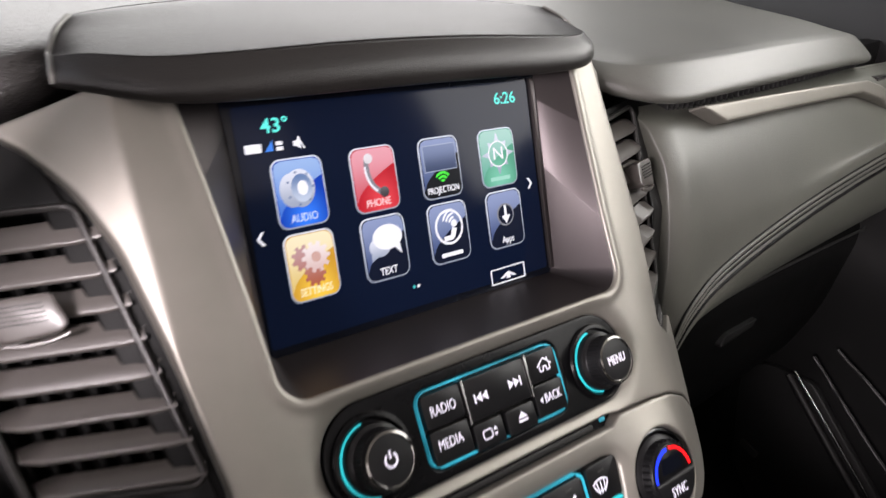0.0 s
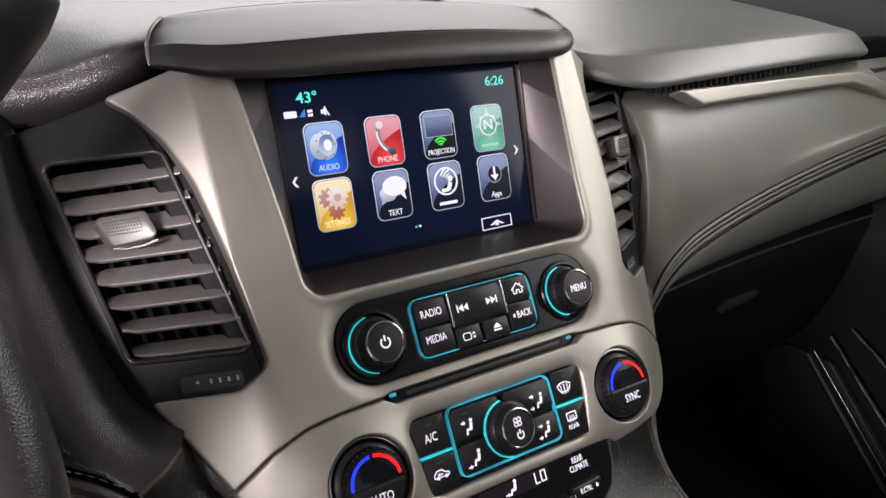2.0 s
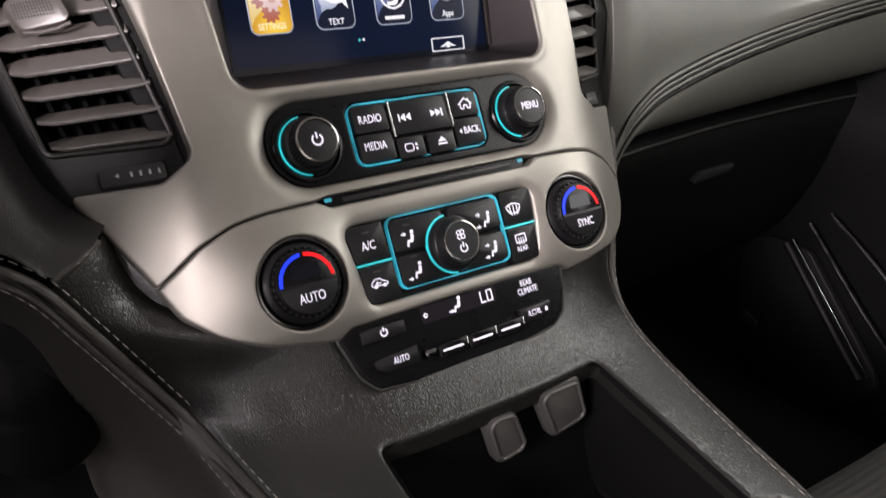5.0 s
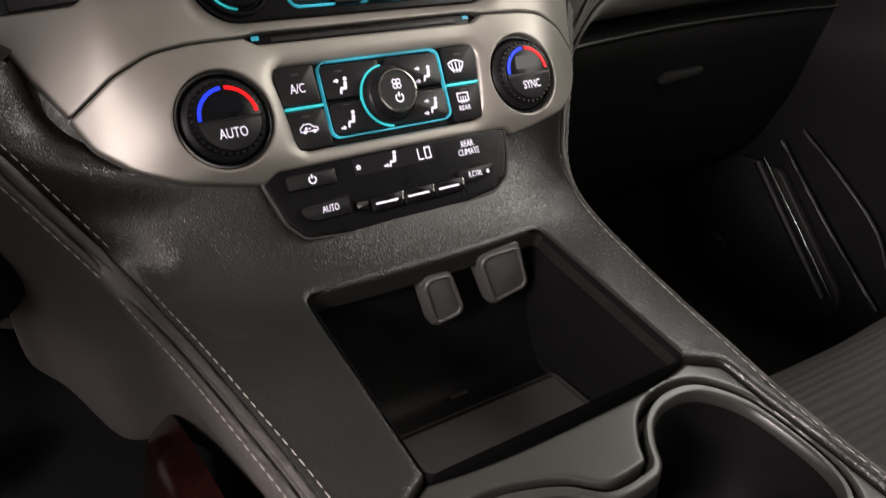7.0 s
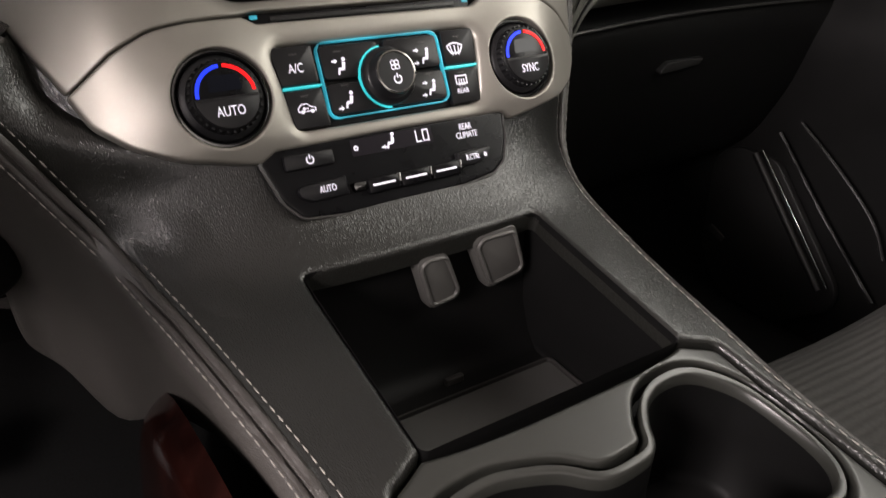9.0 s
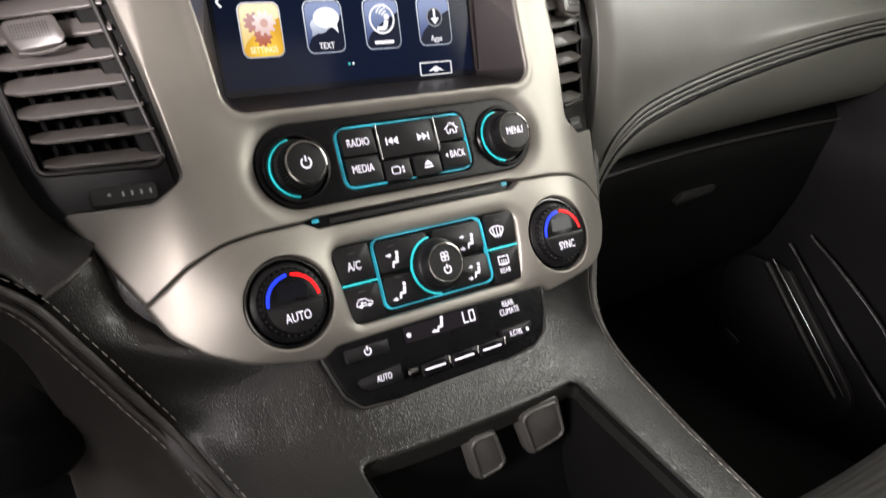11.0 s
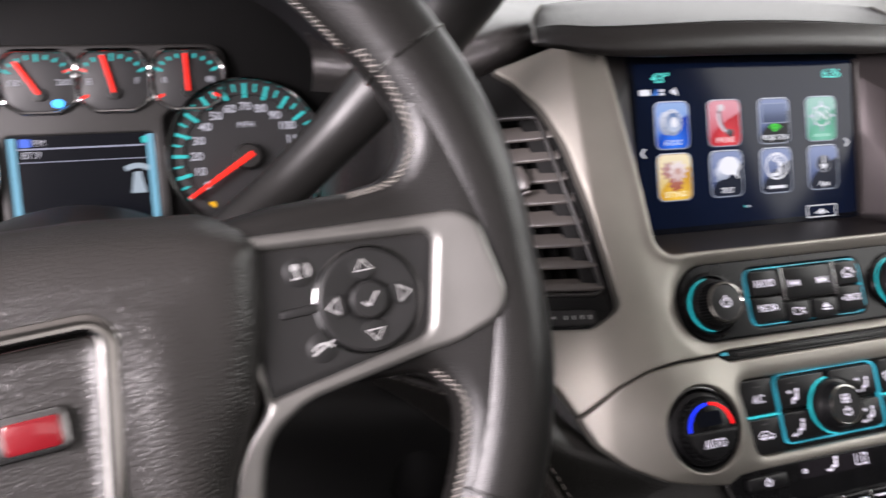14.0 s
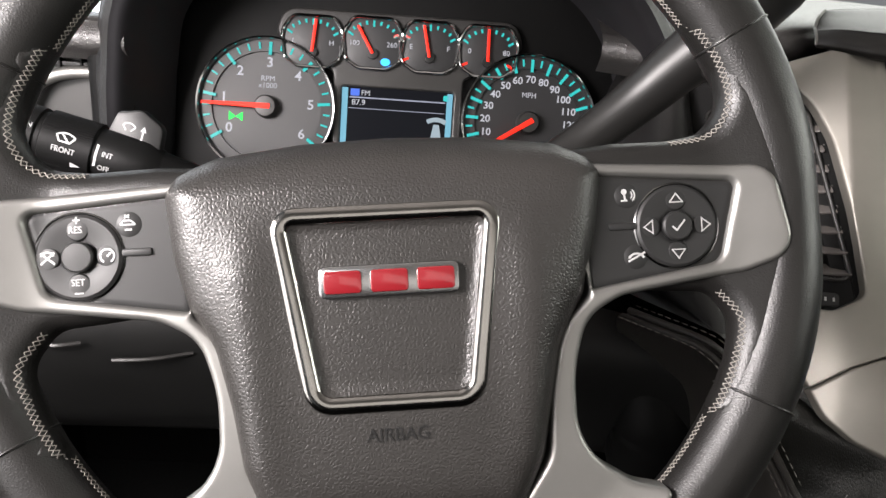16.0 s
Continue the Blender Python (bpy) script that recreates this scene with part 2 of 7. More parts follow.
def edge_distance(pts, poly):
    """Distance to a closed outline, negative inside."""
    a, b = poly, np.roll(poly, -1, 0)
    out = np.empty(len(pts))
    for k in range(0, len(pts), 4000):
        p = pts[k:k + 4000, None, :]
        ab = b - a
        t = np.clip(((p - a) * ab).sum(2) / np.maximum((ab * ab).sum(1), 1e-16), 0, 1)
        d = np.sqrt((((p - a) - t[..., None] * ab) ** 2).sum(2)).min(1)
        cross = ((a[:, 1] > p[..., 1]) != (b[:, 1] > p[..., 1])) & (
            p[..., 0] < (b[:, 0] - a[:, 0]) * (p[..., 1] - a[:, 1]) / np.where(b[:, 1] == a[:, 1], 1e-12, b[:, 1] - a[:, 1]) + a[:, 0])
        out[k:k + 4000] = np.where(cross.sum(1) % 2 == 1, -d, d)
    return out


def dense(loop, step):
    """A closed outline with no side longer than step."""
    out = []
    for p, q in zip(loop, np.roll(loop, -1, 0)):
        k = max(1, int(math.ceil(np.linalg.norm(q - p) / step)))
        out.extend(p + (q - p) * i / k for i in range(k) if np.linalg.norm(q - p) > 1e-7)
    return np.array(out)


def sheet(name, outer, holes, surf, res=0.002, edge=0.0015, depth=0.004, relief=None, sharp=50):
    """A skin with thickness on a curved surface, cut to an outline with holes, its edges rolled over. surf(x, v, h) gives places."""
    plain = [np.array([p[:2] for p in loop], float) for loop in (outer, *holes)]
    loops = [dense(loop, res) for loop in plain]

    def field(p):
        d = edge_distance(p, plain[0])
        for hole in plain[1:]:
            d = np.maximum(d, -edge_distance(p, hole))
        return d

    points, rails = [], []
    for loop in loops:
        k = sum(len(q) for q in points)
        points.append(loop)
        rails += [(k + i, k + (i + 1) % len(loop)) for i in range(len(loop))]
    steps = [f * edge for f in (0.10, 0.35, 0.7, 1.0)] if edge > 0.0006 else [0.5 * res]
    steps.append(max(edge, 0.5 * res) + 0.7 * res)
    for loop in loops:
        t = np.roll(loop, -1, 0) - np.roll(loop, 1, 0)
        n = np.stack([-t[:, 1], t[:, 0]], 1) / np.maximum(np.linalg.norm(t, axis=1, keepdims=True), 1e-9)
        test = field(loop + n * 1e-4)
        n[test > 0] *= -1
        for step in steps:
            q = loop + n * step
            points.append(q[np.abs(field(q) + step) < 0.08 * step + 1e-6])
    lo, hi = loops[0].min(0), loops[0].max(0)
    nx, ny = [max(1, int(math.ceil(s / (res * 1.5)))) for s in hi - lo]
    gx, gy = np.meshgrid(np.linspace(lo[0], hi[0], nx + 1), np.linspace(lo[1], hi[1], ny + 1))
    grid = np.stack([gx.ravel(), gy.ravel()], 1)
    points.append(grid[field(grid) < -(steps[-1] + 0.5 * res)])
    flat_points = np.vstack(points)
    made = delaunay_2d_cdt([Vector(p) for p in flat_points], rails, [], 0, 1e-7)
    p = np.array([tuple(v) for v in made[0]])
    faces = np.array([f for f in made[2] if len(f) == 3])
    faces = faces[field(p[faces].mean(1)) < 0]
    d = np.maximum(-field(p), 0)
    h = np.where(d < edge, np.sqrt(np.maximum(edge**2 - (edge - np.minimum(d, edge)) ** 2, 0)) - edge, 0.0)
    if relief is not None:
        h = h + relief(p[:, 0], p[:, 1])
    count = {}
    for f in faces:
        for i in range(3):
            e = (int(f[i]), int(f[(i + 1) % 3]))
            k = (min(e), max(e))
            count[k] = None if k in count else e
    rim = [e for e in count.values() if e is not None]
    ring = sorted({i for e in rim for i in e})
    low = {u: len(p) + i for i, u in enumerate(ring)}
    top = surf(p[:, 0], p[:, 1], h)
    under = surf(p[ring, 0], p[ring, 1], h[ring] - depth)
    quads = [tuple(f) for f in faces] + [(a, low[a], low[b], b) for a, b in rim]
    return mesh_of(name, np.vstack([top, under]), quads, True, sharp)


def frame_at(origin, lean, spin=0.0, yaw=0.0):
    """A tilted working plane: x to the car's right, y up the plane, z towards the driver. lean: degrees from upright."""
    m = Matrix.Translation(origin) @ Matrix.Rotation(radians(yaw), 4, "Z") @ Matrix.Rotation(radians(90 - lean), 4, "X")
    return m @ Matrix.Rotation(radians(spin), 4, "Z")


def on(m):
    a = np.array(m)
    return lambda x, v, h: (np.stack([np.asarray(x, float) + 0 * np.asarray(v, float), np.asarray(v, float) + 0 * np.asarray(x, float), np.asarray(h, float) + 0 * np.asarray(x, float)], -1) @ a[:3, :3].T + a[:3, 3])


def prism_data(poly, h0, h1, bevel, surf, hollow=None):
    """A raised plate with a rolled top edge."""
    poly = np.array([p[:2] for p in poly], float)
    nxt, prv = np.roll(poly, -1, 0), np.roll(poly, 1, 0)
    t = nxt - prv
    nrm = np.stack([-t[:, 1], t[:, 0]], 1) / np.maximum(np.linalg.norm(t, axis=1, keepdims=True), 1e-9)
    if ((nxt[:, 0] - poly[:, 0]) * (nxt[:, 1] + poly[:, 1])).sum() > 0:
        nrm = -nrm
    rings = [(0, h0), (0, h1 - bevel), (bevel * 0.3, h1 - bevel * 0.3), (bevel, h1)] if bevel else [(0, h0), (0, h1)]
    n, verts, faces = len(poly), [], []
    for inset, h in rings:
        q = poly + nrm * inset
        verts.extend(surf(q[:, 0], q[:, 1], np.full(n, h)))
    for k in range(len(rings) - 1):
        for i in range(n):
            faces.append((k * n + i, k * n + (i + 1) % n, (k + 1) * n + (i + 1) % n, (k + 1) * n + i))
    faces.append(tuple(range((len(rings) - 1) * n, len(rings) * n)))
    return verts, faces


def prism(name, poly, h0, h1, bevel, surf):
    return joined(name, [prism_data(poly, h0, h1, bevel, surf)], True, 35)


def band_data(inner, outer, h0, h1, surf):
    """A flat closed frame between two outlines with the same number of points."""
    n, verts, faces = len(inner), [], []
    for q, h in ((outer, h0), (outer, h1), (inner, h1), (inner, h0)):
        q = np.array(q, float)
        verts.extend(surf(q[:, 0], q[:, 1], np.full(n, h)))
    for k in range(3):
        for i in range(n):
            faces.append((k * n + i, k * n + (i + 1) % n, (k + 1) * n + (i + 1) % n, (k + 1) * n + i))
    return verts, faces


def lathe_data(profile, m, segs=48, a0=0.0, a1=360.0):
    """Turned form: profile of (radius, height) about the plane's own z."""
    whole = abs(a1 - a0) >= 359.9
    a = np.radians(np.linspace(a0, a1, segs + (0 if whole else 1), endpoint=not whole))
    n, verts, faces = len(a), [], []
    for r, h in profile:
        verts.extend(on(m)(r * np.cos(a), r * np.sin(a), np.full(n, h)))
    for k in range(len(profile) - 1):
        for i in range(n if whole else n - 1):
            faces.append((k * n + i, k * n + (i + 1) % n, (k + 1) * n + (i + 1) % n, (k + 1) * n + i))
    return verts, faces


def lathe(name, profile, m, segs=48, a0=0.0, a1=360.0):
    return joined(name, [lathe_data(profile, m, segs, a0, a1)], True, 35)


def sweep_data(path, radius, sides=8, closed=False, squash=1.0, up=(0, 0, 1), section=None):
    """A tube, or any section, along a path. radius: one number or one for each point."""
    path = np.array(path, float)
    n = len(path)
    rad = np.broadcast_to(radius, (n,))
    t = np.roll(path, -1, 0) - np.roll(path, 1, 0) if closed else np.gradient(path, axis=0)
    t /= np.maximum(np.linalg.norm(t, axis=1, keepdims=True), 1e-12)
    up = np.broadcast_to(np.array(up, float), (n, 3))
    s = np.cross(t, up)
    s /= np.maximum(np.linalg.norm(s, axis=1, keepdims=True), 1e-9)
    u = np.cross(s, t)
    if section is None:
        a = np.linspace(0, 2 * math.pi, sides, endpoint=False)
        section = np.stack([np.cos(a), np.sin(a) * squash], 1)
    section = np.array(section, float)
    k = len(section)
    verts = (path[:, None] + rad[:, None, None] * (section[None, :, :1] * s[:, None] + section[None, :, 1:] * u[:, None])).reshape(-1, 3)
    faces = [(i * k + j, i * k + (j + 1) % k, ((i + 1) % n) * k + (j + 1) % k, ((i + 1) % n) * k + j) for i in range(n if closed else n - 1) for j in range(k)]
    if not closed:
        faces += [tuple(range(k)), tuple(range((n - 1) * k, n * k))]
    return list(verts), faces


def sweep(name, path, radius, **rest):
    return joined(name, [sweep_data(path, radius, **rest)], True, 45)


def skin(name, net, nu, nv, thick=0.0, sharp=45):
    """A smooth surface through a small net of control places (rows of columns), with an optional back."""
    net = np.array(net, float)
    rows = np.array([curve(r, nv) for r in net])
    grid = np.array([curve(rows[:, j], nu) for j in range(nv)]).transpose(1, 0, 2)
    verts = list(grid.reshape(-1, 3))
    faces = [(i * nv + j, i * nv + j + 1, (i + 1) * nv + j + 1, (i + 1) * nv + j) for i in range(nu - 1) for j in range(nv - 1)]
    if thick:
        du, dv = np.gradient(grid, axis=0), np.gradient(grid, axis=1)
        nrm = np.cross(du, dv)
        nrm /= np.maximum(np.linalg.norm(nrm, axis=2, keepdims=True), 1e-12)
        k = len(verts)
        verts += list((grid - nrm * thick).reshape(-1, 3))
        faces += [tuple(k + i for i in reversed(f)) for f in faces]
        ring = [j for j in range(nv)] + [i * nv + nv - 1 for i in range(1, nu)] + [(nu - 1) * nv + j for j in range(nv - 2, -1, -1)] + [i * nv for i in range(nu - 2, 0, -1)]
        faces += [(ring[i], ring[(i + 1) % len(ring)], k + ring[(i + 1) % len(ring)], k + ring[i]) for i in range(len(ring))]
    return mesh_of(name, verts, faces, True, sharp)


def stitches(path, length, gap, radius, lift=(0, 0, 0)):
    """A row of short raised stitches along a path, as joined pieces."""
    path = np.array(path, float) + np.array(lift)
    seg = np.linalg.norm(np.diff(path, axis=0), axis=1)
    s = np.concatenate([[0], np.cumsum(seg)])
    pieces, at = [], 0.0

    def place(d):
        return np.array([np.interp(d, s, path[:, k]) for k in range(3)])

    while at + length < s[-1]:
        a, m, b = place(at), place(at + length / 2), place(at + length)
        pieces.append(sweep_data([a, a * 0.6 + b * 0.4, m, a * 0.2 + b * 0.8, b], [radius * 0.5, radius, radius, radius, radius * 0.5], sides=5))
        at += length + gap
    return pieces


def words(text, size, m, x, y, h, mat, parent, name="lettering", align="CENTER", wide=1.0, thick=0.00012, label="", bold=0.0):
    """Lettering with its height 'size' on a working plane."""
    data = bpy.data.curves.new("lettering", "FONT")
    data.body, data.size, data.align_x, data.align_y, data.extrude = text, size * 1.38, align, "CENTER", thick
    data.resolution_u, data.offset = 3, size * bold
    ob = bpy.data.objects.new("lettering", data)
    scene.collection.objects.link(ob)
    me = bpy.data.meshes.new_from_object(ob.evaluated_get(bpy.context.evaluated_depsgraph_get()))
    bpy.data.objects.remove(ob)
    me.transform(m @ Matrix.Translation((x, y, h)) @ Matrix.Diagonal((wide, 1, 1, 1)))
    me.materials.clear()
    return part(name, me, mat, parent, label)


def arc2(cx, cy, r, width, a0, a1, n=20, r2=None):
    """A bent bar, as an outline."""
    a = np.radians(np.linspace(a0, a1, n))
    o = np.stack([cx + (r + width / 2) * np.cos(a), cy + (r + width / 2) * np.sin(a)], 1)
    i = np.stack([cx + (r - width / 2) * np.cos(a), cy + (r - width / 2) * np.sin(a)], 1)
    return np.vstack([o, i[::-1]])


def flat(name, polys, h0, h1, surf, mat, parent, label=""):
    """Thin printed or lit shapes, joined as one mark."""
    return part(name, joined(name, [prism_data(p, h0, h1, 0, surf) for p in polys], False), mat, parent, label)


def bar2(x0, y0, x1, y1, w):
    a, b = vec(x0, y0), vec(x1, y1)
    d = (b - a) / np.linalg.norm(b - a)
    n = vec(-d[1], d[0]) * w / 2
    return np.array([a - n, b - n, b + n, a + n])

# ---- centre stack ----
MM = 0.001
STACK = frame_at((0, -0.0953, 0.6793), 29.9)
FACE = on(STACK)


def wrap(x):
    """How far the stack's face falls back towards its sides."""
    a = np.abs(np.asarray(x, float))
    return np.where(a < 0.115, 0, np.where(a < 0.16, 7.7778 * (a - 0.115) ** 2, 0.01575 + 0.7 * (a - 0.16)))


def stack(x, v, h):
    return FACE(x, v, np.asarray(h, float) - wrap(x))


def mm(points):
    return [tuple(q * MM for q in p) for p in points]


def bump_round(x, v, cx, cv, r, height):
    d = np.hypot(np.abs(x) - cx, v - cv) / r
    return height * np.clip(1 - d, 0, 1) ** 2 * (1 + 2 * np.clip(d, 0, 1))


opening = rounded(mm([(122, 214, 2), (117, 168, 40), (111.5, 110, 60), (109, 66.5, 13), (-109, 66.5, 13), (-111.5, 110, 60), (-117, 168, 40), (-122, 214, 2)]), 6)
capsule = rounded(mm([(100, 57.5, 24.4), (100, 7.5, 24.4), (-100, 7.5, 24.4), (-100, 57.5, 24.4)]), 12)
upper_trim = rounded(mm(mirrored([(0, 213, 0), (150, 213, 0), (188, 208, 2), (176, 195, 30), (164, 175, 60), (155, 147, 80), (147, 97, 100), (139, 36, 8), (156, 26, 8),
                                  (198, 32, 2), (170, -27, 2), (148, -12, 20), (129, -4, 40), (109, -1.5, 40), (80, -0.5, 0), (72, 1, 0), (0, 1, 0)])), 5)
climate_hole = rounded(mm([(69.5, -19, 8), (63, -67, 8), (-63, -67, 8), (-69.5, -19, 8)]), 6)
lower_trim = rounded(mm(mirrored([(0, -6, 0), (72, -6, 0), (80, -1.5, 0), (109, -2.5, 40), (129, -5, 40), (148, -13, 20), (170, -28, 2), (163, -46, 20),
                                  (148, -61, 30), (128, -72, 40), (101, -78, 40), (86, -80.5, 4), (78, -75.5, 6), (0, -74.5, 0)])), 5)

trim = thing("centre_stack_trim", (0, -0.13, 0.6), "satin nickel centre stack surround of the dashboard", "dashboard trim")


def upper_relief(x, v):
    pts = np.stack([x, v], 1)
    d = edge_distance(pts, capsule)
    dish = -0.0035 * np.clip(1 - d / 0.012, 0, 1) ** 2
    lip = 0.0012 * np.exp(-((edge_distance(pts, opening) - 0.003) / 0.003) ** 2)
    ridge = 0.004 * np.clip(1 - np.abs(np.abs(x) - 0.146) / 0.03, 0, 1) ** 2 * np.clip((v - 0.02) / 0.05, 0, 1)
    return dish + lip + ridge


def lower_relief(x, v):
    rise = bump_round(x, v, 0.100, -0.043, 0.052, 0.0085)
    pts = np.stack([x, v], 1)
    d = np.minimum(edge_distance(pts, climate_hole), 0.02)
    return rise - 0.002 * np.clip(1 - d / 0.008, 0, 1) ** 2 - 0.004 * np.clip((-v - 0.066) / 0.014, 0, 1) ** 2


part("upper_surround", sheet("upper_surround", upper_trim, [opening, capsule], stack, 0.0013, 0.0016, 0.006, upper_relief), SILVER, trim)
knob_hole = [disc2(s * 0.1005, -0.0435, 0.0262, 48) for s in (-1, 1)]
part("lower_surround", sheet("lower_surround", lower_trim, [climate_hole, *knob_hole], stack, 0.0013, 0.0016, 0.007, lower_relief), SILVER, trim)
part("backing", sheet("backing", rounded(mm(mirrored([(0, 215, 0), (180, 205, 5), (150, 30, 5), (185, 24, 5), (158, -30, 10), (120, -62, 20), (80, -74, 0), (0, -74, 0)]))),
                      [opening], lambda x, v, h: stack(x, v, np.asarray(h) - 0.0075), 0.005, 0.001, 0.004), PLASTIC_DARK, trim, "black plastic backing")
slot = part("disc_slot", prism("disc_slot", box2(0, -0.0025, 0.146, 0.0055, 0.002), -0.0075, -0.0055, 0.0, FACE), PIANO, trim, "black disc slot")
part("slot_flap", prism("slot_flap", box2(0, -0.0027, 0.124, 0.0028, 0.001), -0.0055, -0.0045, 0.0003, FACE), PLASTIC, slot)
for s in (-1, 1):
    flat("slot_light", [box2(s * 0.0708, -0.0012, 0.0045, 0.0022, 0.0006)], -0.0055, -0.0050, FACE, CYAN_DIM, slot, "cyan slot light")

# ---- touch screen in its recess ----
SCREEN = frame_at((0, -0.006, 0.779), 17)
PANE = on(SCREEN)
screen = thing("touch_screen", (0, -0.03, 0.735), "lit touch screen with eight app tiles, deep in the dashboard", "touch screen")
inner = rounded(mm([(100, 92, 2), (98, 60, 40), (97, 20, 60), (95, -47, 3), (-95, -47, 3), (-97, 20, 60), (-98, 60, 40), (-100, 92, 2)]), 6)
loops = []
for k in range(7):
    f = k / 6
    g = f ** 0.8
    loops.append(np.array(stack(opening[:, 0], opening[:, 1], -0.0012 - 0.001 * np.sin(f * 3.1))) * (1 - g) + np.array(PANE(inner[:, 0], inner[:, 1], 0.0)) * g)
n = len(opening)
recess = mesh_of("recess", np.vstack(loops), [(k * n + i, k * n + (i + 1) % n, (k + 1) * n + (i + 1) % n, (k + 1) * n + i) for k in range(6) for i in range(n)], True, 60)
part("recess", recess, GUNMETAL, screen, "dark glossy recess walls")
part("glass", prism("glass", inner, -0.004, 0.0008, 0.0, PANE), GLASS_DARK, screen, "black display glass")
part("display", prism("display", box2(-0.001, 0.014, 0.186, 0.114, 0.002), 0.0008, 0.0011, 0.0, PANE),
     material("lit_display_ground", (0.003, 0.006, 0.018), 0.10, spec=0.12, glow=0.35), screen, "dark navy lit display")
for x in (0.0955,):
    part("edge_strip", prism("edge_strip", box2(x, 0.014, 0.0035, 0.116, 0.001), 0.0008, 0.003, 0.0006, PANE), GUNMETAL, screen)


def lit(name, colour, strength=0.9):
    """A glowing picture element: dark when off."""
    found = bpy.data.materials.get(name)
    if found:
        return found
    m = material(name, tuple(0.06 * c for c in colour), 0.25, spec=0.1, glow=strength)
    m.node_tree.nodes["Principled BSDF"].inputs["Emission Color"].default_value = (*colour, 1)
    return m


def lit_blend(name, low, high, centre=None):
    """A glowing ground that blends from low to high up its height, or from high at a centre to low at its rim."""
    found = bpy.data.materials.get(name)
    if found:
        return found
    m = lit(name, low)
    links, b = m.node_tree.links, m.node_tree.nodes["Principled BSDF"]
    where = m.node_tree.nodes.new("ShaderNodeTexCoord")
    ramp = m.node_tree.nodes.new("ShaderNodeMapRange")
    if centre:
        span = m.node_tree.nodes.new("ShaderNodeVectorMath")
        span.operation = "DISTANCE"
        span.inputs[1].default_value = (centre[0], 0.5, centre[1])
        flatten = m.node_tree.nodes.new("ShaderNodeVectorMath")
        flatten.operation = "MULTIPLY_ADD"
        flatten.inputs[1].default_value, flatten.inputs[2].default_value = (1, 0, 1), (0, 0.5, 0)
        links.new(where.outputs["Generated"], flatten.inputs[0])
        links.new(flatten.outputs["Vector"], span.inputs[0])
        links.new(span.outputs["Value"], ramp.inputs["Value"])
        ramp.inputs["From Min"].default_value, ramp.inputs["From Max"].default_value = 0.62, 0.0
    else:
        axes = m.node_tree.nodes.new("ShaderNodeSeparateXYZ")
        links.new(where.outputs["Generated"], axes.inputs["Vector"])
        links.new(axes.outputs["Z"], ramp.inputs["Value"])
    ramp.interpolation_type = "SMOOTHSTEP"
    mix = m.node_tree.nodes.new("ShaderNodeMix")
    mix.data_type = "RGBA"
    for socket in mix.inputs:
        if socket.type == "RGBA":
            socket.default_value = (*(low if socket.name == "A" else high), 1)
    links.new(ramp.outputs["Result"], mix.inputs["Factor"])
    links.new([o for o in mix.outputs if o.type == "RGBA"][0], b.inputs["Emission Color"])
    return m


TEAL = lit("lit_teal_text", (0.10, 0.80, 0.70), 0.95)
WHITE = lit("lit_white_icon", (0.86, 0.88, 0.93), 0.85)
words("43°", 0.0068, SCREEN, -0.0735, 0.0610, 0.0012, TEAL, screen, "temperature", wide=1.12, bold=0.02)
words("6:26", 0.0068, SCREEN, 0.0735, 0.0615, 0.0012, TEAL, screen, "clock_digits", wide=1.05, bold=0.015)
flat("signal_badge", [box2(-0.0862, 0.0515, 0.0085, 0.0042, 0.0008)], 0.0011, 0.0013, PANE, WHITE, screen)
flat("signal_strength", [np.array([(-0.0805, 0.0495), (-0.0762, 0.0495), (-0.0762, 0.0545)])], 0.0011, 0.0013, PANE, lit("lit_signal_blue", (0.05, 0.22, 0.75)), screen)
flat("network_badge", [box2(-0.0728, 0.0528, 0.0034, 0.0018), box2(-0.0728, 0.0503, 0.0034, 0.0018)], 0.0011, 0.0013, PANE, WHITE, screen)
flat("mute_mark", [bar2(-0.0600, 0.0490, -0.0628, 0.0548, 0.0008), np.array([(-0.0655, 0.0505), (-0.0640, 0.0505), (-0.0618, 0.0490), (-0.0618, 0.0548), (-0.0640, 0.0530), (-0.0655, 0.0530)])], 0.0011, 0.0013, PANE, WHITE, screen)
for s, x in ((-1, -0.0905), (1, 0.0860)):
    flat("page_arrow", [np.array([(x, 0.0100), (x - s * 0.0025, 0.0132), (x - s * 0.0009, 0.0132), (x + s * 0.0016, 0.0100), (x - s * 0.0009, 0.0068), (x - s * 0.0025, 0.0068)])], 0.0011, 0.0013, PANE, WHITE, screen)
flat("page_dot", [disc2(-0.0055, -0.0320, 0.0009, 12)], 0.0011, 0.0013, PANE, WHITE, screen)
flat("page_dot", [disc2(-0.0085, -0.0320, 0.0009, 12)], 0.0011, 0.0013, PANE, lit("lit_page_teal", (0.05, 0.5, 0.5)), screen)
tray_key = part("tray_key", joined("tray_key", [band_data(box2(0.0595, -0.040, 0.0255, 0.0078, 0.0007), box2(0.0595, -0.040, 0.0270, 0.0092, 0.0010), 0.0011, 0.0014, PANE)], False), WHITE, screen)
flat("tray_arrow", [np.array([(0.0530, -0.0418), (0.0595, -0.0383), (0.0660, -0.0418), (0.0630, -0.0418), (0.0610, -0.0406), (0.0610, -0.0425), (0.0580, -0.0425), (0.0580, -0.0406), (0.0560, -0.0418)])], 0.0011, 0.0013, PANE, WHITE, tray_key)


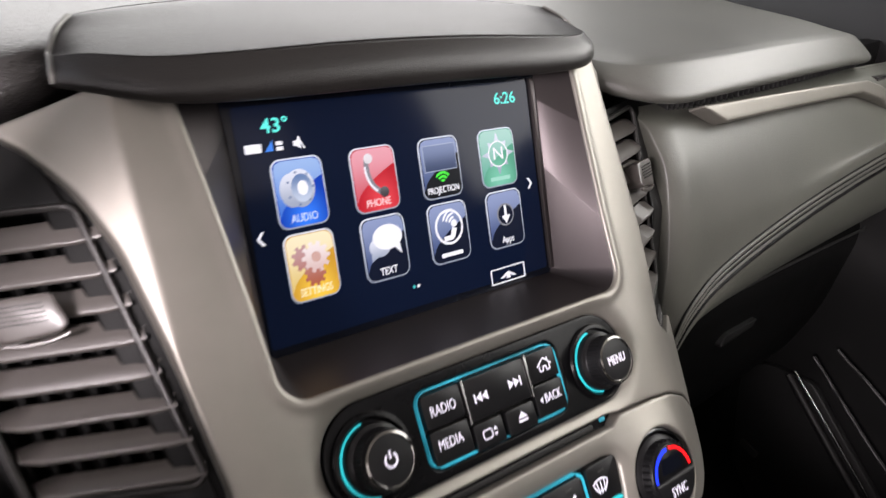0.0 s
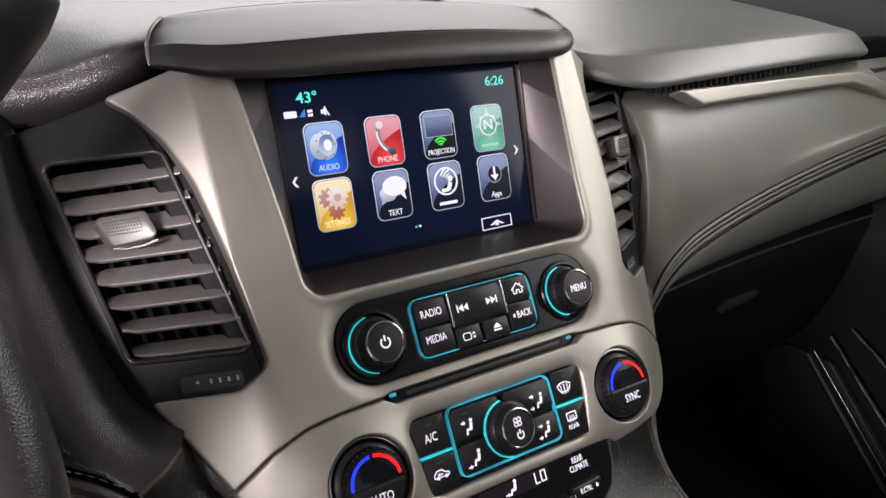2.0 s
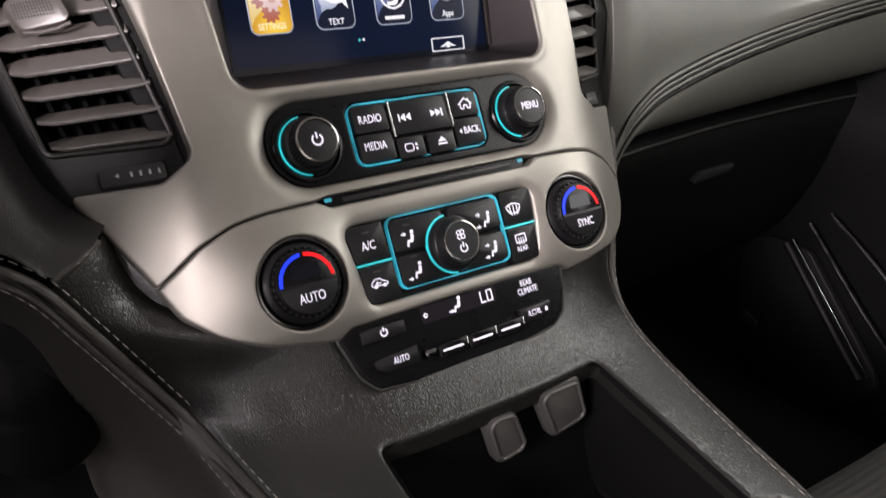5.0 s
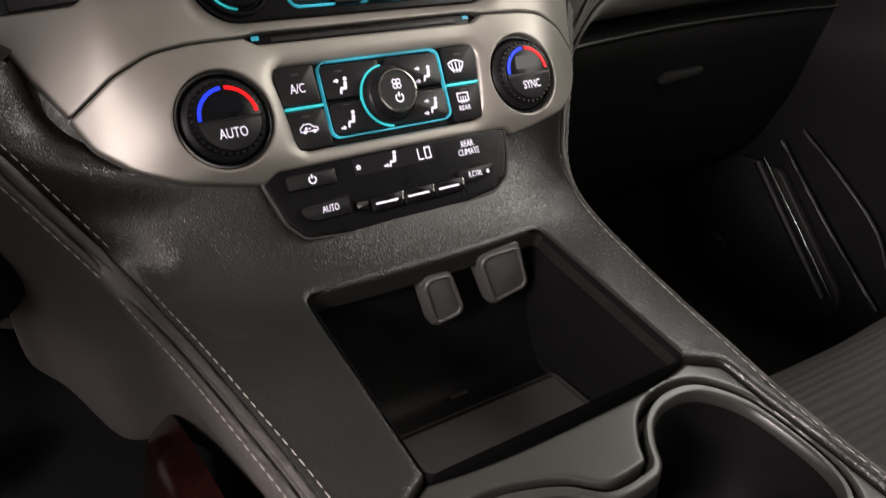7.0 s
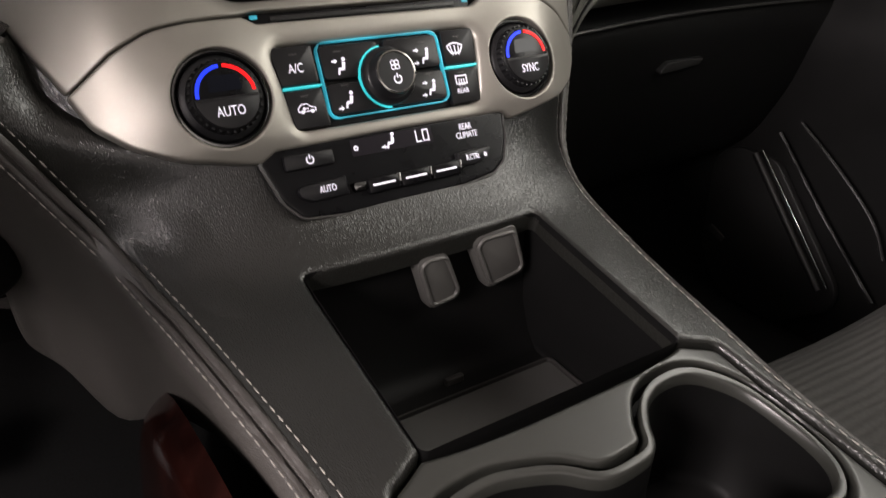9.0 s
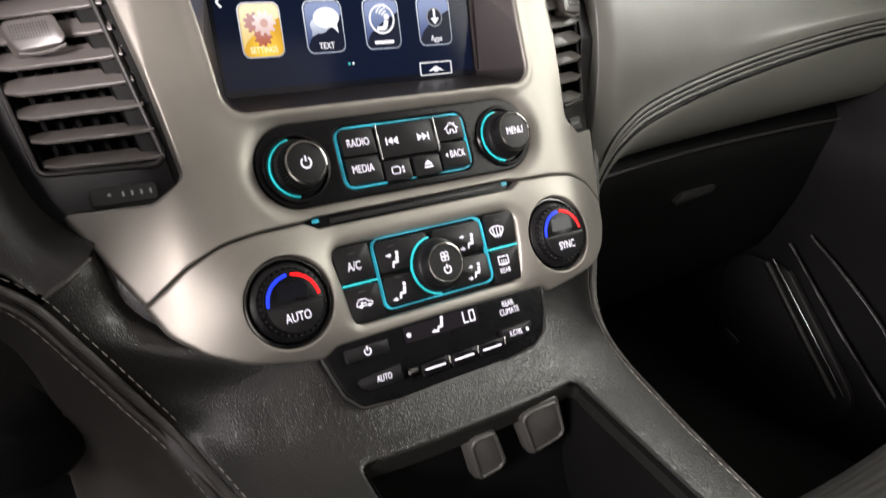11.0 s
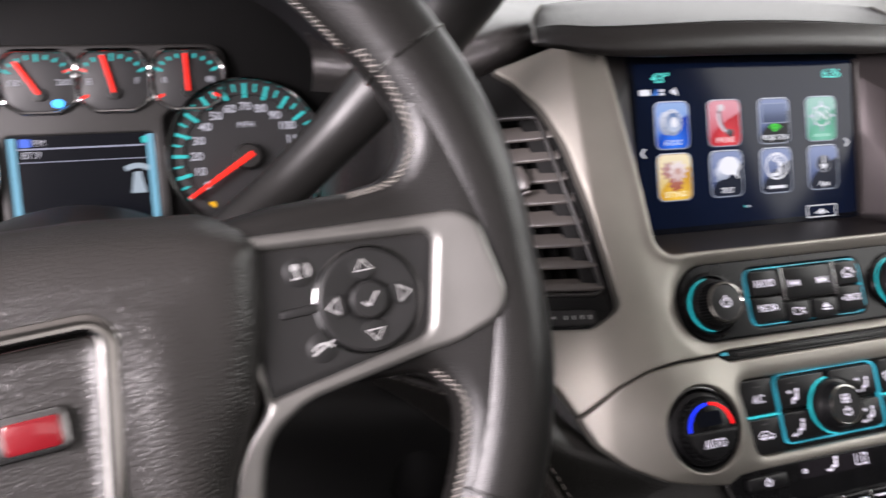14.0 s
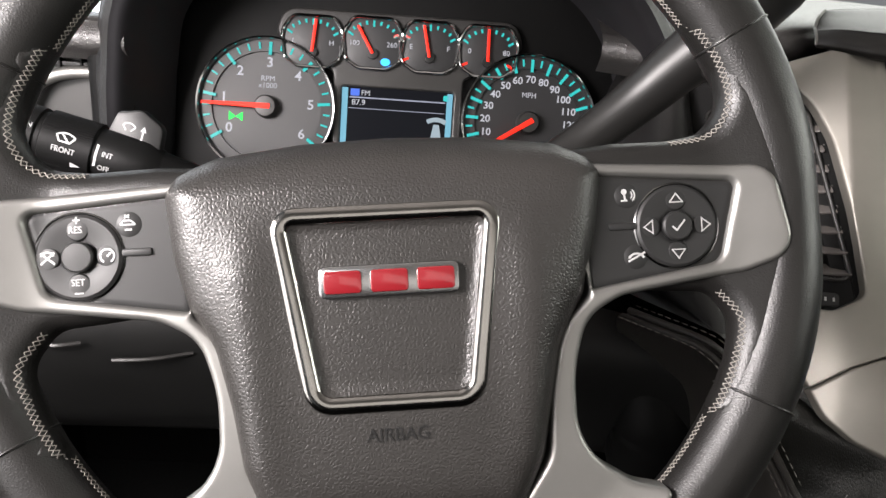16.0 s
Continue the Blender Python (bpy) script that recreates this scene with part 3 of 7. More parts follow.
def tile(cx, cv, dark, bright, wash, text):
    """An app tile: a light frame, a glowing ground, a round sheen over its upper corner, its own picture and its word."""
    w, hgt = 0.0275, 0.0335
    holder = part("app_tile", prism("app_tile", box2(cx, cv, w, hgt, 0.0050), 0.0011, 0.0014, 0.0, PANE), lit_blend("lit_tile_frame", (0.30, 0.34, 0.42), (0.66, 0.72, 0.80)), screen)
    flat("tile_ground", [box2(cx, cv, w - 0.0015, hgt - 0.0015, 0.0043)], 0.0014, 0.0016, PANE, dark, holder)
    x0, x1, y0, y1 = cx - w / 2 + 0.0011, cx + w / 2 - 0.0011, cv - hgt / 2 + 0.001, cv + hgt / 2 - 0.0011
    low = [(x0 + (x1 - x0) * f, cv - 0.0115 + 0.0185 * f ** 0.6) for f in np.linspace(0, 1, 14)]
    flat("tile_sheen", [np.array(low + [(x1, y1 - 0.004), (x1 - 0.0012, y1 - 0.0012), (x1 - 0.004, y1), (x0 + 0.004, y1), (x0 + 0.0012, y1 - 0.0012), (x0, y1 - 0.004)])], 0.0016, 0.0017, PANE, bright, holder)
    if text:
        words(text, 0.0040 if len(text) < 9 else 0.0037, SCREEN, cx, cv - 0.0122, 0.0018, wash, holder, "tile_word", wide=0.82 if len(text) < 8 else 0.74, bold=0.008)
    else:
        flat("tile_word_bar", [box2(cx, cv - 0.0122, 0.015, 0.0022, 0.0006)], 0.0016, 0.0018, PANE, wash, holder)
    return holder


NAVY, SLATE = lit("lit_tile_navy", (0.006, 0.009, 0.022)), lit_blend("lit_tile_slate", (0.055, 0.085, 0.20), (0.25, 0.31, 0.49))
GREY_ICON, SILVER_ICON = lit("lit_icon_grey", (0.24, 0.25, 0.28), 0.8), lit_blend("lit_icon_silver", (0.30, 0.35, 0.45), (0.68, 0.72, 0.80))
H0, H1, H2 = 0.0018, 0.0019, 0.0021
TX, TV = [-0.0660, -0.0230, 0.0200, 0.0625], [0.0285, -0.0075]
a = tile(TX[0], TV[0], lit_blend("lit_tile_blue", (0.006, 0.045, 0.38), (0.03, 0.19, 0.85), (0.55, 0.12)), lit_blend("lit_tile_blue_pale", (0.045, 0.16, 0.58), (0.30, 0.45, 0.72)), lit("lit_word_blue", (0.50, 0.62, 0.85)), "AUDIO")
flat("speaker_rim", [disc2(TX[0], TV[0] + 0.002, 0.0078, 32, 0.0092), disc2(TX[0] - 0.0045, TV[0] + 0.0015, 0.0065, 28, 0.0082)], H0, H1, PANE, SILVER_ICON, a)
flat("speaker_cone", [disc2(TX[0] + 0.0008, TV[0] + 0.002, 0.0056, 28, 0.0068)], H1, H2, PANE, lit_blend("lit_cone_blue", (0.48, 0.56, 0.68), (0.10, 0.18, 0.36)), a)
flat("speaker_dust_cap", [disc2(TX[0] + 0.0012, TV[0] + 0.002, 0.0028, 24, 0.0036)], H2, H2 + 1e-4, PANE, WHITE, a)
flat("speaker_screw", [disc2(TX[0] + 0.0068 * math.cos(k), TV[0] + 0.002 + 0.0080 * math.sin(k), 0.0006, 8) for k in np.arange(0, 6.2, 0.9)], H1, H2, PANE, lit("lit_screw", (0.12, 0.18, 0.32)), a)
a = tile(TX[1], TV[0], lit_blend("lit_tile_red", (0.44, 0.015, 0.025), (0.74, 0.060, 0.075), (0.6, 0.12)), lit_blend("lit_tile_red_pale", (0.56, 0.10, 0.13), (0.72, 0.34, 0.39)), lit("lit_word_pink", (0.86, 0.62, 0.62)), "PHONE")
hand = curve([(TX[1] - 0.0040, TV[0] + 0.0110), (TX[1] - 0.0045, TV[0] + 0.0040), (TX[1] - 0.0020, TV[0] - 0.0030), (TX[1] + 0.0035, TV[0] - 0.0080)], 16)
flat("receiver", [bar2(*hand[i], *hand[i + 1], 0.0030) for i in range(15)], H0, H1, PANE, GREY_ICON, a)
flat("receiver_cup", [disc2(TX[1] - 0.0030, TV[0] + 0.0108, 0.0026, 20), disc2(TX[1] + 0.0042, TV[0] - 0.0072, 0.0028, 20)], H1, H2, PANE, lit_blend("lit_cup_chrome", (0.05, 0.045, 0.05), (0.75, 0.72, 0.74)), a)
flat("receiver_glint", [bar2(*hand[i] - [0.001, 0], *hand[i + 1] - [0.001, 0], 0.0011) for i in range(3, 13)], H1, H2, PANE, WHITE, a)
a = tile(TX[2], TV[0], lit("lit_tile_black", (0.004, 0.005, 0.008)), SLATE, WHITE, "PROJECTION")
flat("cast_panel", [box2(TX[2], TV[0] + 0.0055, 0.0225, 0.0145, 0.0006)], H0, H1, PANE, lit("lit_cast_edge", (0.34, 0.40, 0.52)), a)
flat("cast_ground", [box2(TX[2], TV[0] + 0.0055, 0.0215, 0.0135, 0.0004)], H1, H2, PANE, lit_blend("lit_cast_slate", (0.045, 0.065, 0.13), (0.19, 0.24, 0.38)), a)
flat("cast_wave", [arc2(TX[2], TV[0] - 0.0085, r, 0.0014, 40, 140, 10) for r in (0.0015, 0.0036, 0.0057)], H2, H2 + 1e-4, PANE, lit("lit_wave_green", (0.05, 0.75, 0.05)), a)
a = tile(TX[3], TV[0], lit_blend("lit_tile_green", (0.065, 0.30, 0.19), (0.17, 0.53, 0.37), (0.5, 0.1)), lit_blend("lit_tile_green_pale", (0.12, 0.38, 0.29), (0.36, 0.60, 0.53)), lit("lit_word_green", (0.30, 0.62, 0.50)), "")
flat("compass_point", [np.array([(TX[3] + r * math.sin(k + d), TV[0] + 0.002 + r * math.cos(k + d)) for d, r in ((-0.25, 0.0075), (0, 0.0125 if i % 2 == 0 else 0.0100), (0.25, 0.0075))]) for i, k in enumerate(np.arange(0, 6.28, math.pi / 4))], H0, H1, PANE, SILVER_ICON, a)
flat("compass_ring", [arc2(TX[3], TV[0] + 0.002, 0.0072, 0.0007, 0, 359, 40)], H1, H2, PANE, WHITE, a)
words("N", 0.0075, SCREEN, TX[3], TV[0] + 0.002, H2, WHITE, a, "compass_letter", wide=1.1)
a = tile(TX[0], TV[1], lit_blend("lit_tile_gold", (0.55, 0.29, 0.03), (0.86, 0.56, 0.06), (0.55, 0.1)), lit_blend("lit_tile_gold_pale", (0.66, 0.50, 0.17), (0.82, 0.74, 0.50)), lit("lit_word_gold", (0.90, 0.80, 0.50)), "SETTINGS")


def cog(cx, cy, r, teeth):
    return np.array([(cx + q * math.cos(t), cy + q * math.sin(t)) for i in range(teeth) for t, q in (((i - 0.30) * 2 * math.pi / teeth, r * 0.76), ((i - 0.20) * 2 * math.pi / teeth, r), ((i + 0.20) * 2 * math.pi / teeth, r), ((i + 0.30) * 2 * math.pi / teeth, r * 0.76))])


flat("cog_rose", [cog(TX[0] - 0.0045, TV[1] + 0.0045, 0.0065, 9), cog(TX[0] + 0.0005, TV[1] - 0.0045, 0.0060, 9)], H0, H1, PANE, lit_blend("lit_cog_rose", (0.38, 0.11, 0.06), (0.48, 0.30, 0.30)), a)
flat("cog_white", [cog(TX[0] + 0.0022, TV[1] + 0.0040, 0.0078, 10)], H1, H2, PANE, lit_blend("lit_cog_white", (0.62, 0.45, 0.42), (0.80, 0.74, 0.72)), a)
flat("cog_eye", [disc2(TX[0] + 0.0022, TV[1] + 0.0040, 0.0026, 20)], H2, H2 + 1e-4, PANE, lit("lit_cog_eye", (0.55, 0.35, 0.30)), a)
a = tile(TX[1], TV[1], NAVY, SLATE, WHITE, "TEXT")
flat("bubble_shade", [disc2(TX[1] - 0.0035, TV[1] + 0.0010, 0.0066, 28, 0.0052), np.array([(TX[1] - 0.009, TV[1] - 0.0005), (TX[1] - 0.0095, TV[1] - 0.0060), (TX[1] - 0.003, TV[1] - 0.003)])], H0, H1, PANE, SILVER_ICON, a)
flat("bubble", [disc2(TX[1] + 0.0018, TV[1] + 0.0055, 0.0092, 32, 0.0066), np.array([(TX[1] + 0.004, TV[1] + 0.001), (TX[1] + 0.0095, TV[1] - 0.0045), (TX[1] + 0.0085, TV[1] + 0.003)])], H1, H2, PANE, WHITE, a)
a = tile(TX[2], TV[1], NAVY, SLATE, WHITE, "")
flat("round_badge", [arc2(TX[2], TV[1] + 0.003, 0.0092, 0.0014, 0, 359, 40)], H0, H1, PANE, WHITE, a)
flat("round_badge_wave", [arc2(TX[2] + 0.004, TV[1] + 0.004, r, 0.0011, 95, 160, 8) for r in (0.004, 0.0062, 0.0084)], H1, H2, PANE, WHITE, a)
flat("round_badge_seat", [disc2(TX[2] + 0.0035, TV[1] + 0.0045, 0.0021, 16), bar2(TX[2] + 0.0035, TV[1] + 0.002, TX[2] + 0.0015, TV[1] - 0.003, 0.0032), bar2(TX[2] + 0.002, TV[1] - 0.003, TX[2] - 0.0045, TV[1] - 0.0032, 0.0026)], H1, H2, PANE, WHITE, a)
a = tile(TX[3], TV[1], NAVY, SLATE, WHITE, "Apps")
flat("download_ring", [disc2(TX[3], TV[1] + 0.0025, 0.0066, 30)], H0, H1, PANE, GREY_ICON, a)
flat("download_ground", [disc2(TX[3], TV[1] + 0.0025, 0.0056, 30)], H1, H2, PANE, NAVY, a)
flat("download_arrow", [bar2(TX[3], TV[1] + 0.008, TX[3], TV[1] + 0.001, 0.0018), np.array([(TX[3] - 0.0035, TV[1] + 0.002), (TX[3] + 0.0035, TV[1] + 0.002), (TX[3], TV[1] - 0.0025)])], H2, H2 + 1e-4, PANE, WHITE, a)

# ---- radio controls ----
radio = thing("radio_control_panel", (0, -0.09, 0.68), "gloss black radio panel with two knobs and lit keys", "radio panel")
plate_hole = box2(0, 0.0322, 0.096, 0.0395, 0.0075, 6)
part("faceplate", sheet("faceplate", np.array(capsule) * [0.995, 1] + [0, 0], [plate_hole], lambda x, v, h: FACE(x, v, np.asarray(h) - 0.0022), 0.0016, 0.0008, 0.005), PIANO, radio)
part("light_frame", joined("light_frame", [band_data(box2(0, 0.0322, 0.0930, 0.0365, 0.0064, 6), box2(0, 0.0322, 0.0941, 0.0376, 0.0069, 6), -0.005, -0.0017, FACE)], False), CYAN_DIM, radio, "cyan light frame")
part("key_well", prism("key_well", box2(0, 0.0322, 0.093, 0.0365, 0.006), -0.006, -0.0045, 0, FACE), PLASTIC_DARK, radio)


def key(parent, cx, cv, w, h, r=0.0015, top=0.0, mat=None, name="key", bevel=0.0007):
    return part(name, prism(name, box2(cx, cv, w, h, r), -0.0045, top, bevel, FACE), mat or BUTTON, parent)


def mark(parent, polys, top, mat=None, name="key_mark"):
    return flat(name, polys, top, top + 0.00015, FACE, mat or MARK, parent)


k = key(radio, -0.0335, 0.0408, 0.0235, 0.0165)
words("RADIO", 0.0050, STACK, -0.0338, 0.0403, 0.0001, MARK, k, "key_word", wide=0.74)
k = key(radio, -0.0335, 0.0232, 0.0235, 0.0165)
words("MEDIA", 0.0050, STACK, -0.0345, 0.0240, 0.0001, MARK, k, "key_word", wide=0.74)
k = key(radio, 0.0008, 0.0386, 0.0415, 0.0210, name="seek_rocker", top=0.0004)
for s, x in ((-1, -0.0105), (1, 0.0125)):
    mark(k, [np.array([(x + s * d, 0.0360), (x + s * d, 0.0408), (x + s * (d + 0.0036), 0.0384)]) for d in (-0.0042, -0.0004)] + [bar2(x + s * 0.0040, 0.0360, x + s * 0.0040, 0.0408, 0.0009)], 0.0004, name="seek_mark")
k = key(radio, -0.0105, 0.0198, 0.0190, 0.0130)
rim = box2(-0.0122, 0.0198, 0.0064, 0.0050, 0.0017, 5)
part("key_mark", joined("key_mark", [band_data(box2(-0.0122, 0.0198, 0.0052, 0.0038, 0.0012, 5), rim, 0.0, 0.00015, FACE), prism_data([(-0.0082, 0.0204), (-0.0058, 0.0204), (-0.0070, 0.0222)], 0, 0.00015, 0, FACE), prism_data([(-0.0082, 0.0192), (-0.0070, 0.0174), (-0.0058, 0.0192)], 0, 0.00015, 0, FACE)], False), MARK, k)
k = key(radio, 0.0115, 0.0198, 0.0200, 0.0130)
mark(k, [np.array([(0.0088, 0.0200), (0.0152, 0.0200), (0.0120, 0.0232)]), bar2(0.0088, 0.0186, 0.0152, 0.0186, 0.0010)], 0.0)
k = key(radio, 0.0340, 0.0412, 0.0215, 0.0160)
mark(k, [bar2(*q, 0.0007) for q in ((0.0318, 0.0412, 0.0318, 0.0380), (0.0318, 0.0381, 0.0342, 0.0381), (0.0342, 0.0380, 0.0342, 0.0402), (0.0342, 0.0402, 0.0366, 0.0402), (0.0366, 0.0402, 0.0366, 0.0380), (0.0366, 0.0381, 0.0391, 0.0381), (0.0391, 0.0380, 0.0391, 0.0412), (0.0303, 0.0408, 0.0355, 0.0448), (0.0355, 0.0448, 0.0406, 0.0408), (0.0383, 0.0428, 0.0383, 0.0446))], 0.0, name="home_mark")
k = key(radio, 0.0340, 0.0236, 0.0215, 0.0170)
words("BACK", 0.0048, STACK, 0.0358, 0.0240, 0.0001, MARK, k, "key_word", wide=0.72)
mark(k, [np.array([(0.0262, 0.0240), (0.0282, 0.0256), (0.0282, 0.0224)])], 0.0)
for x in (-0.0205, 0.0222):
    part("chrome_divider", prism("chrome_divider", box2(x, 0.0386, 0.0014, 0.0225, 0.0005), -0.004, 0.0016, 0.0004, FACE), SATIN_CHROME, radio)


def small_knob(parent, cx, cv, name):
    m = STACK @ Matrix.Translation((cx, cv, -0.0022))
    part("collar", lathe("collar", [(0.0212, 0.0), (0.0212, 0.0012), (0.0203, 0.0022), (0.0188, 0.0024), (0.0176, 0.0006)], m), PIANO, parent)
    part("light_arc", joined("light_arc", [lathe_data([(0.0174, 0.0008), (0.0174, 0.0020), (0.0167, 0.0020), (0.0167, 0.0008)], m, 24, 98, 262)], False), CYAN, parent, "cyan light arc")
    knob = part(name, lathe(name, [(0.0163, 0.0), (0.0163, 0.0040), (0.0158, 0.0052), (0.0140, 0.0060), (0.0136, 0.0066), (0.0133, 0.0140), (0.0128, 0.0152), (0.0110, 0.0155), (0.0, 0.0155)], m), BUTTON, parent, "ribbed black rotary knob")
    ribs = []
    for a in np.arange(0, 360, 9):
        t = radians(a)
        ribs.append(prism_data(box2(0, 0, 0.0006, 0.0006), 0.0062, 0.0138, 0, on(m @ Matrix.Rotation(t, 4, "Z") @ Matrix.Translation((0.0136, 0, 0)))))
    part("grip_ribs", joined("grip_ribs", ribs, False), BUTTON, knob)
    part("chrome_ring", lathe("chrome_ring", [(0.0118, 0.0150), (0.0127, 0.0153), (0.0126, 0.0159), (0.0117, 0.0162), (0.0112, 0.0157)], m), RING_CHROME, knob, "thin chrome ring")
    return knob, m


knob, m = small_knob(radio, -0.0755, 0.0310, "volume_knob")
flat("power_mark", [arc2(0, 0, 0.0030, 0.0010, 125, 415, 20), bar2(0, 0.0008, 0, 0.0042, 0.0010)], 0.0155, 0.0157, on(m), MARK, knob)
knob, m = small_knob(radio, 0.0760, 0.0310, "menu_knob")
words("MENU", 0.0050, m, 0, 0, 0.0157, MARK, knob, "knob_word", wide=0.74)

# ---- climate controls ----
climate = thing("climate_control_panel", (0, -0.14, 0.61), "black climate panel with lit keys and a fan knob", "climate panel")
part("faceplate", sheet("faceplate", np.array(climate_hole) * 0.995 + [0, -0.0002], [], lambda x, v, h: FACE(x, v, np.asarray(h) - 0.0042), 0.003, 0.0008, 0.004), PLASTIC_DARK, climate)


def quad_key(parent, corners, r=0.002, top=-0.0004):
    return part("key", prism("key", rounded([(x * MM, v * MM, r) for x, v in corners], 4), -0.0042, top, 0.0007, FACE), BUTTON, parent)


def seat_mark(parent, x, v, arrows):
    shapes = [disc2(x + 0.0018, v + 0.0042, 0.0012, 12), bar2(x + 0.0017, v + 0.0027, x + 0.0007, v - 0.0014, 0.0020), bar2(x + 0.0012, v - 0.0013, x - 0.0020, v - 0.0010, 0.0015), bar2(x - 0.0017, v - 0.0008, x - 0.0027, v - 0.0042, 0.0013)]
    for ax, av in arrows:
        shapes += [bar2(x + ax - 0.0018, v + av, x + ax, v + av, 0.0010), np.array([(x + ax, v + av - 0.0015), (x + ax, v + av + 0.0015), (x + ax + 0.0018, v + av)])]
    mark(parent, shapes, -0.0004, name="airflow_mark")


def key_slot(parent, x, v):
    flat("key_lamp", [box2(x, v, 0.0048, 0.0008, 0.0003)], -0.0004, -0.0002, FACE, PLASTIC_GREY, parent)


k = quad_key(climate, [(-68.5, -19.8), (-66.2, -41.6), (-43.2, -41.6), (-43.6, -19.8)])
words("A/C", 0.0054, STACK, -0.0555, -0.0325, -0.0003, MARK, k, "key_word", wide=0.74)
key_slot(k, -0.0555, -0.0245)
k = quad_key(climate, [(-66.0, -44.4), (-63.4, -66.2), (-42.0, -66.2), (-43.0, -44.4)])
mark(k, [bar2(a, b, c, d, 0.0006) for a, b, c, d in ((-0.0598, -0.0565, -0.0494, -0.0565), (-0.0494, -0.0565, -0.0494, -0.0548), (-0.0494, -0.0548, -0.0520, -0.0542), (-0.0520, -0.0542, -0.0538, -0.0524), (-0.0538, -0.0524, -0.0574, -0.0524), (-0.0574, -0.0524, -0.0598, -0.0546), (-0.0598, -0.0546, -0.0598, -0.0565), (-0.0570, -0.0550, -0.0535, -0.0550), (-0.0570, -0.0550, -0.0558, -0.0540), (-0.0570, -0.0550, -0.0558, -0.0559))] + [disc2(-0.0574, -0.0567, 0.0011, 10), disc2(-0.0515, -0.0567, 0.0011, 10)], -0.0004, name="cabin_air_mark")
key_slot(k, -0.0545, -0.0480)
k = quad_key(climate, [(43.6, -19.8), (43.0, -41.6), (66.2, -41.6), (68.5, -19.8)])
mark(k, [arc2(0.0520, -0.0375, 0.0092, 0.0009, 50, 130, 12)] + [bar2(0.0520 + 0.0022 * i, -0.0360, 0.0520 + 0.0030 * i, -0.0295, 0.0007) for i in (-1, 0, 1)] + [bar2(0.0465, -0.0310, 0.0488, -0.0345, 0.0009), bar2(0.0575, -0.0310, 0.0552, -0.0345, 0.0009), bar2(0.0488, -0.0345, 0.0552, -0.0345, 0.0008)], -0.0004, name="windscreen_mark")
key_slot(k, 0.0545, -0.0245)
k = quad_key(climate, [(43.0, -44.4), (42.0, -66.2), (63.4, -66.2), (66.0, -44.4)])
words("REAR", 0.0032, STACK, 0.0515, -0.0585, -0.0003, MARK, k, "key_word", wide=0.85)
mark(k, [bar2(0.0475, -0.0490, 0.0560, -0.0490, 0.0008), bar2(0.0475, -0.0540, 0.0560, -0.0540, 0.0008), bar2(0.0478, -0.0490, 0.0478, -0.0540, 0.0008), bar2(0.0557, -0.0490, 0.0557, -0.0540, 0.0008)] + [bar2(0.0518 + 0.0018 * i, -0.0555, 0.0518 + 0.0018 * i, -0.0510, 0.0006) for i in (-1, 0, 1)], -0.0004, name="rear_screen_mark")
key_slot(k, 0.0530, -0.0468)
for s in (-1, 1):
    for row in (0, 1):
        v0, v1 = ((-21.5, -41.2), (-43.6, -61.5))[row]
        c = [(s * 39.5, v0), (s * 2.0, v0), (s * 2.0, v1), (s * 39.5, v1)]
        k = quad_key(climate, c, 0.003)
        x, v = s * 0.0285, (-0.0345, -0.0540)[row]
        seat_mark(k, x + 0.0010, v, {(-1, 0): [(-0.0040, 0.0035)], (-1, 1): [(-0.0060, -0.0040)], (1, 0): [(-0.0058, 0.0042), (-0.0070, -0.0035)], (1, 1): [(-0.0045, 0.0035), (-0.0062, -0.0038)]}[(s, row)])
        key_slot(k, x, v + 0.0090)
part("light_frame", joined("light_frame", [band_data(box2(0, -0.0412, 0.0810, 0.0430, 0.0052, 6), box2(0, -0.0412, 0.0822, 0.0442, 0.0058, 6), -0.004, -0.0003, FACE)], False), CYAN_DIM, climate, "cyan light frame")
for s in (-1, 1):
    flat("light_line", [box2(s * 0.0540, -0.0430, 0.0235, 0.0011, 0.0004)], -0.004, 0.0, FACE, CYAN, climate)
m = STACK @ Matrix.Translation((0, -0.0435, -0.002))
part("light_arc", joined("light_arc", [lathe_data([(0.0187, 0.0010), (0.0187, 0.0028), (0.0177, 0.0028), (0.0177, 0.0010)], m, 26, 95, 265)], False), CYAN, climate, "cyan light arc")
knob = part("fan_knob", lathe("fan_knob", [(0.0174, 0.0), (0.0174, 0.0045), (0.0168, 0.0056), (0.0150, 0.0062), (0.0140, 0.0074), (0.0130, 0.0128), (0.0120, 0.0138), (0.0, 0.0138)], m), BUTTON, climate, "black fan speed knob")
part("chrome_ring", lathe("chrome_ring", [(0.0118, 0.0134), (0.0128, 0.0136), (0.0127, 0.0142), (0.0119, 0.0144), (0.0114, 0.0140)], m), RING_CHROME, knob, "thin chrome ring")
flat("fan_mark", [arc2(0.0019 * math.cos(t), 0.0040 + 0.0019 * math.sin(t), 0.0013, 0.0006, 0, 359, 14) for t in (0.8, 2.36, 3.93, 5.5)] + [arc2(0, -0.0042, 0.0024, 0.0008, 125, 415, 16), bar2(0, -0.0036, 0, -0.0008, 0.0009)], 0.0138, 0.0140, on(m), MARK, knob)


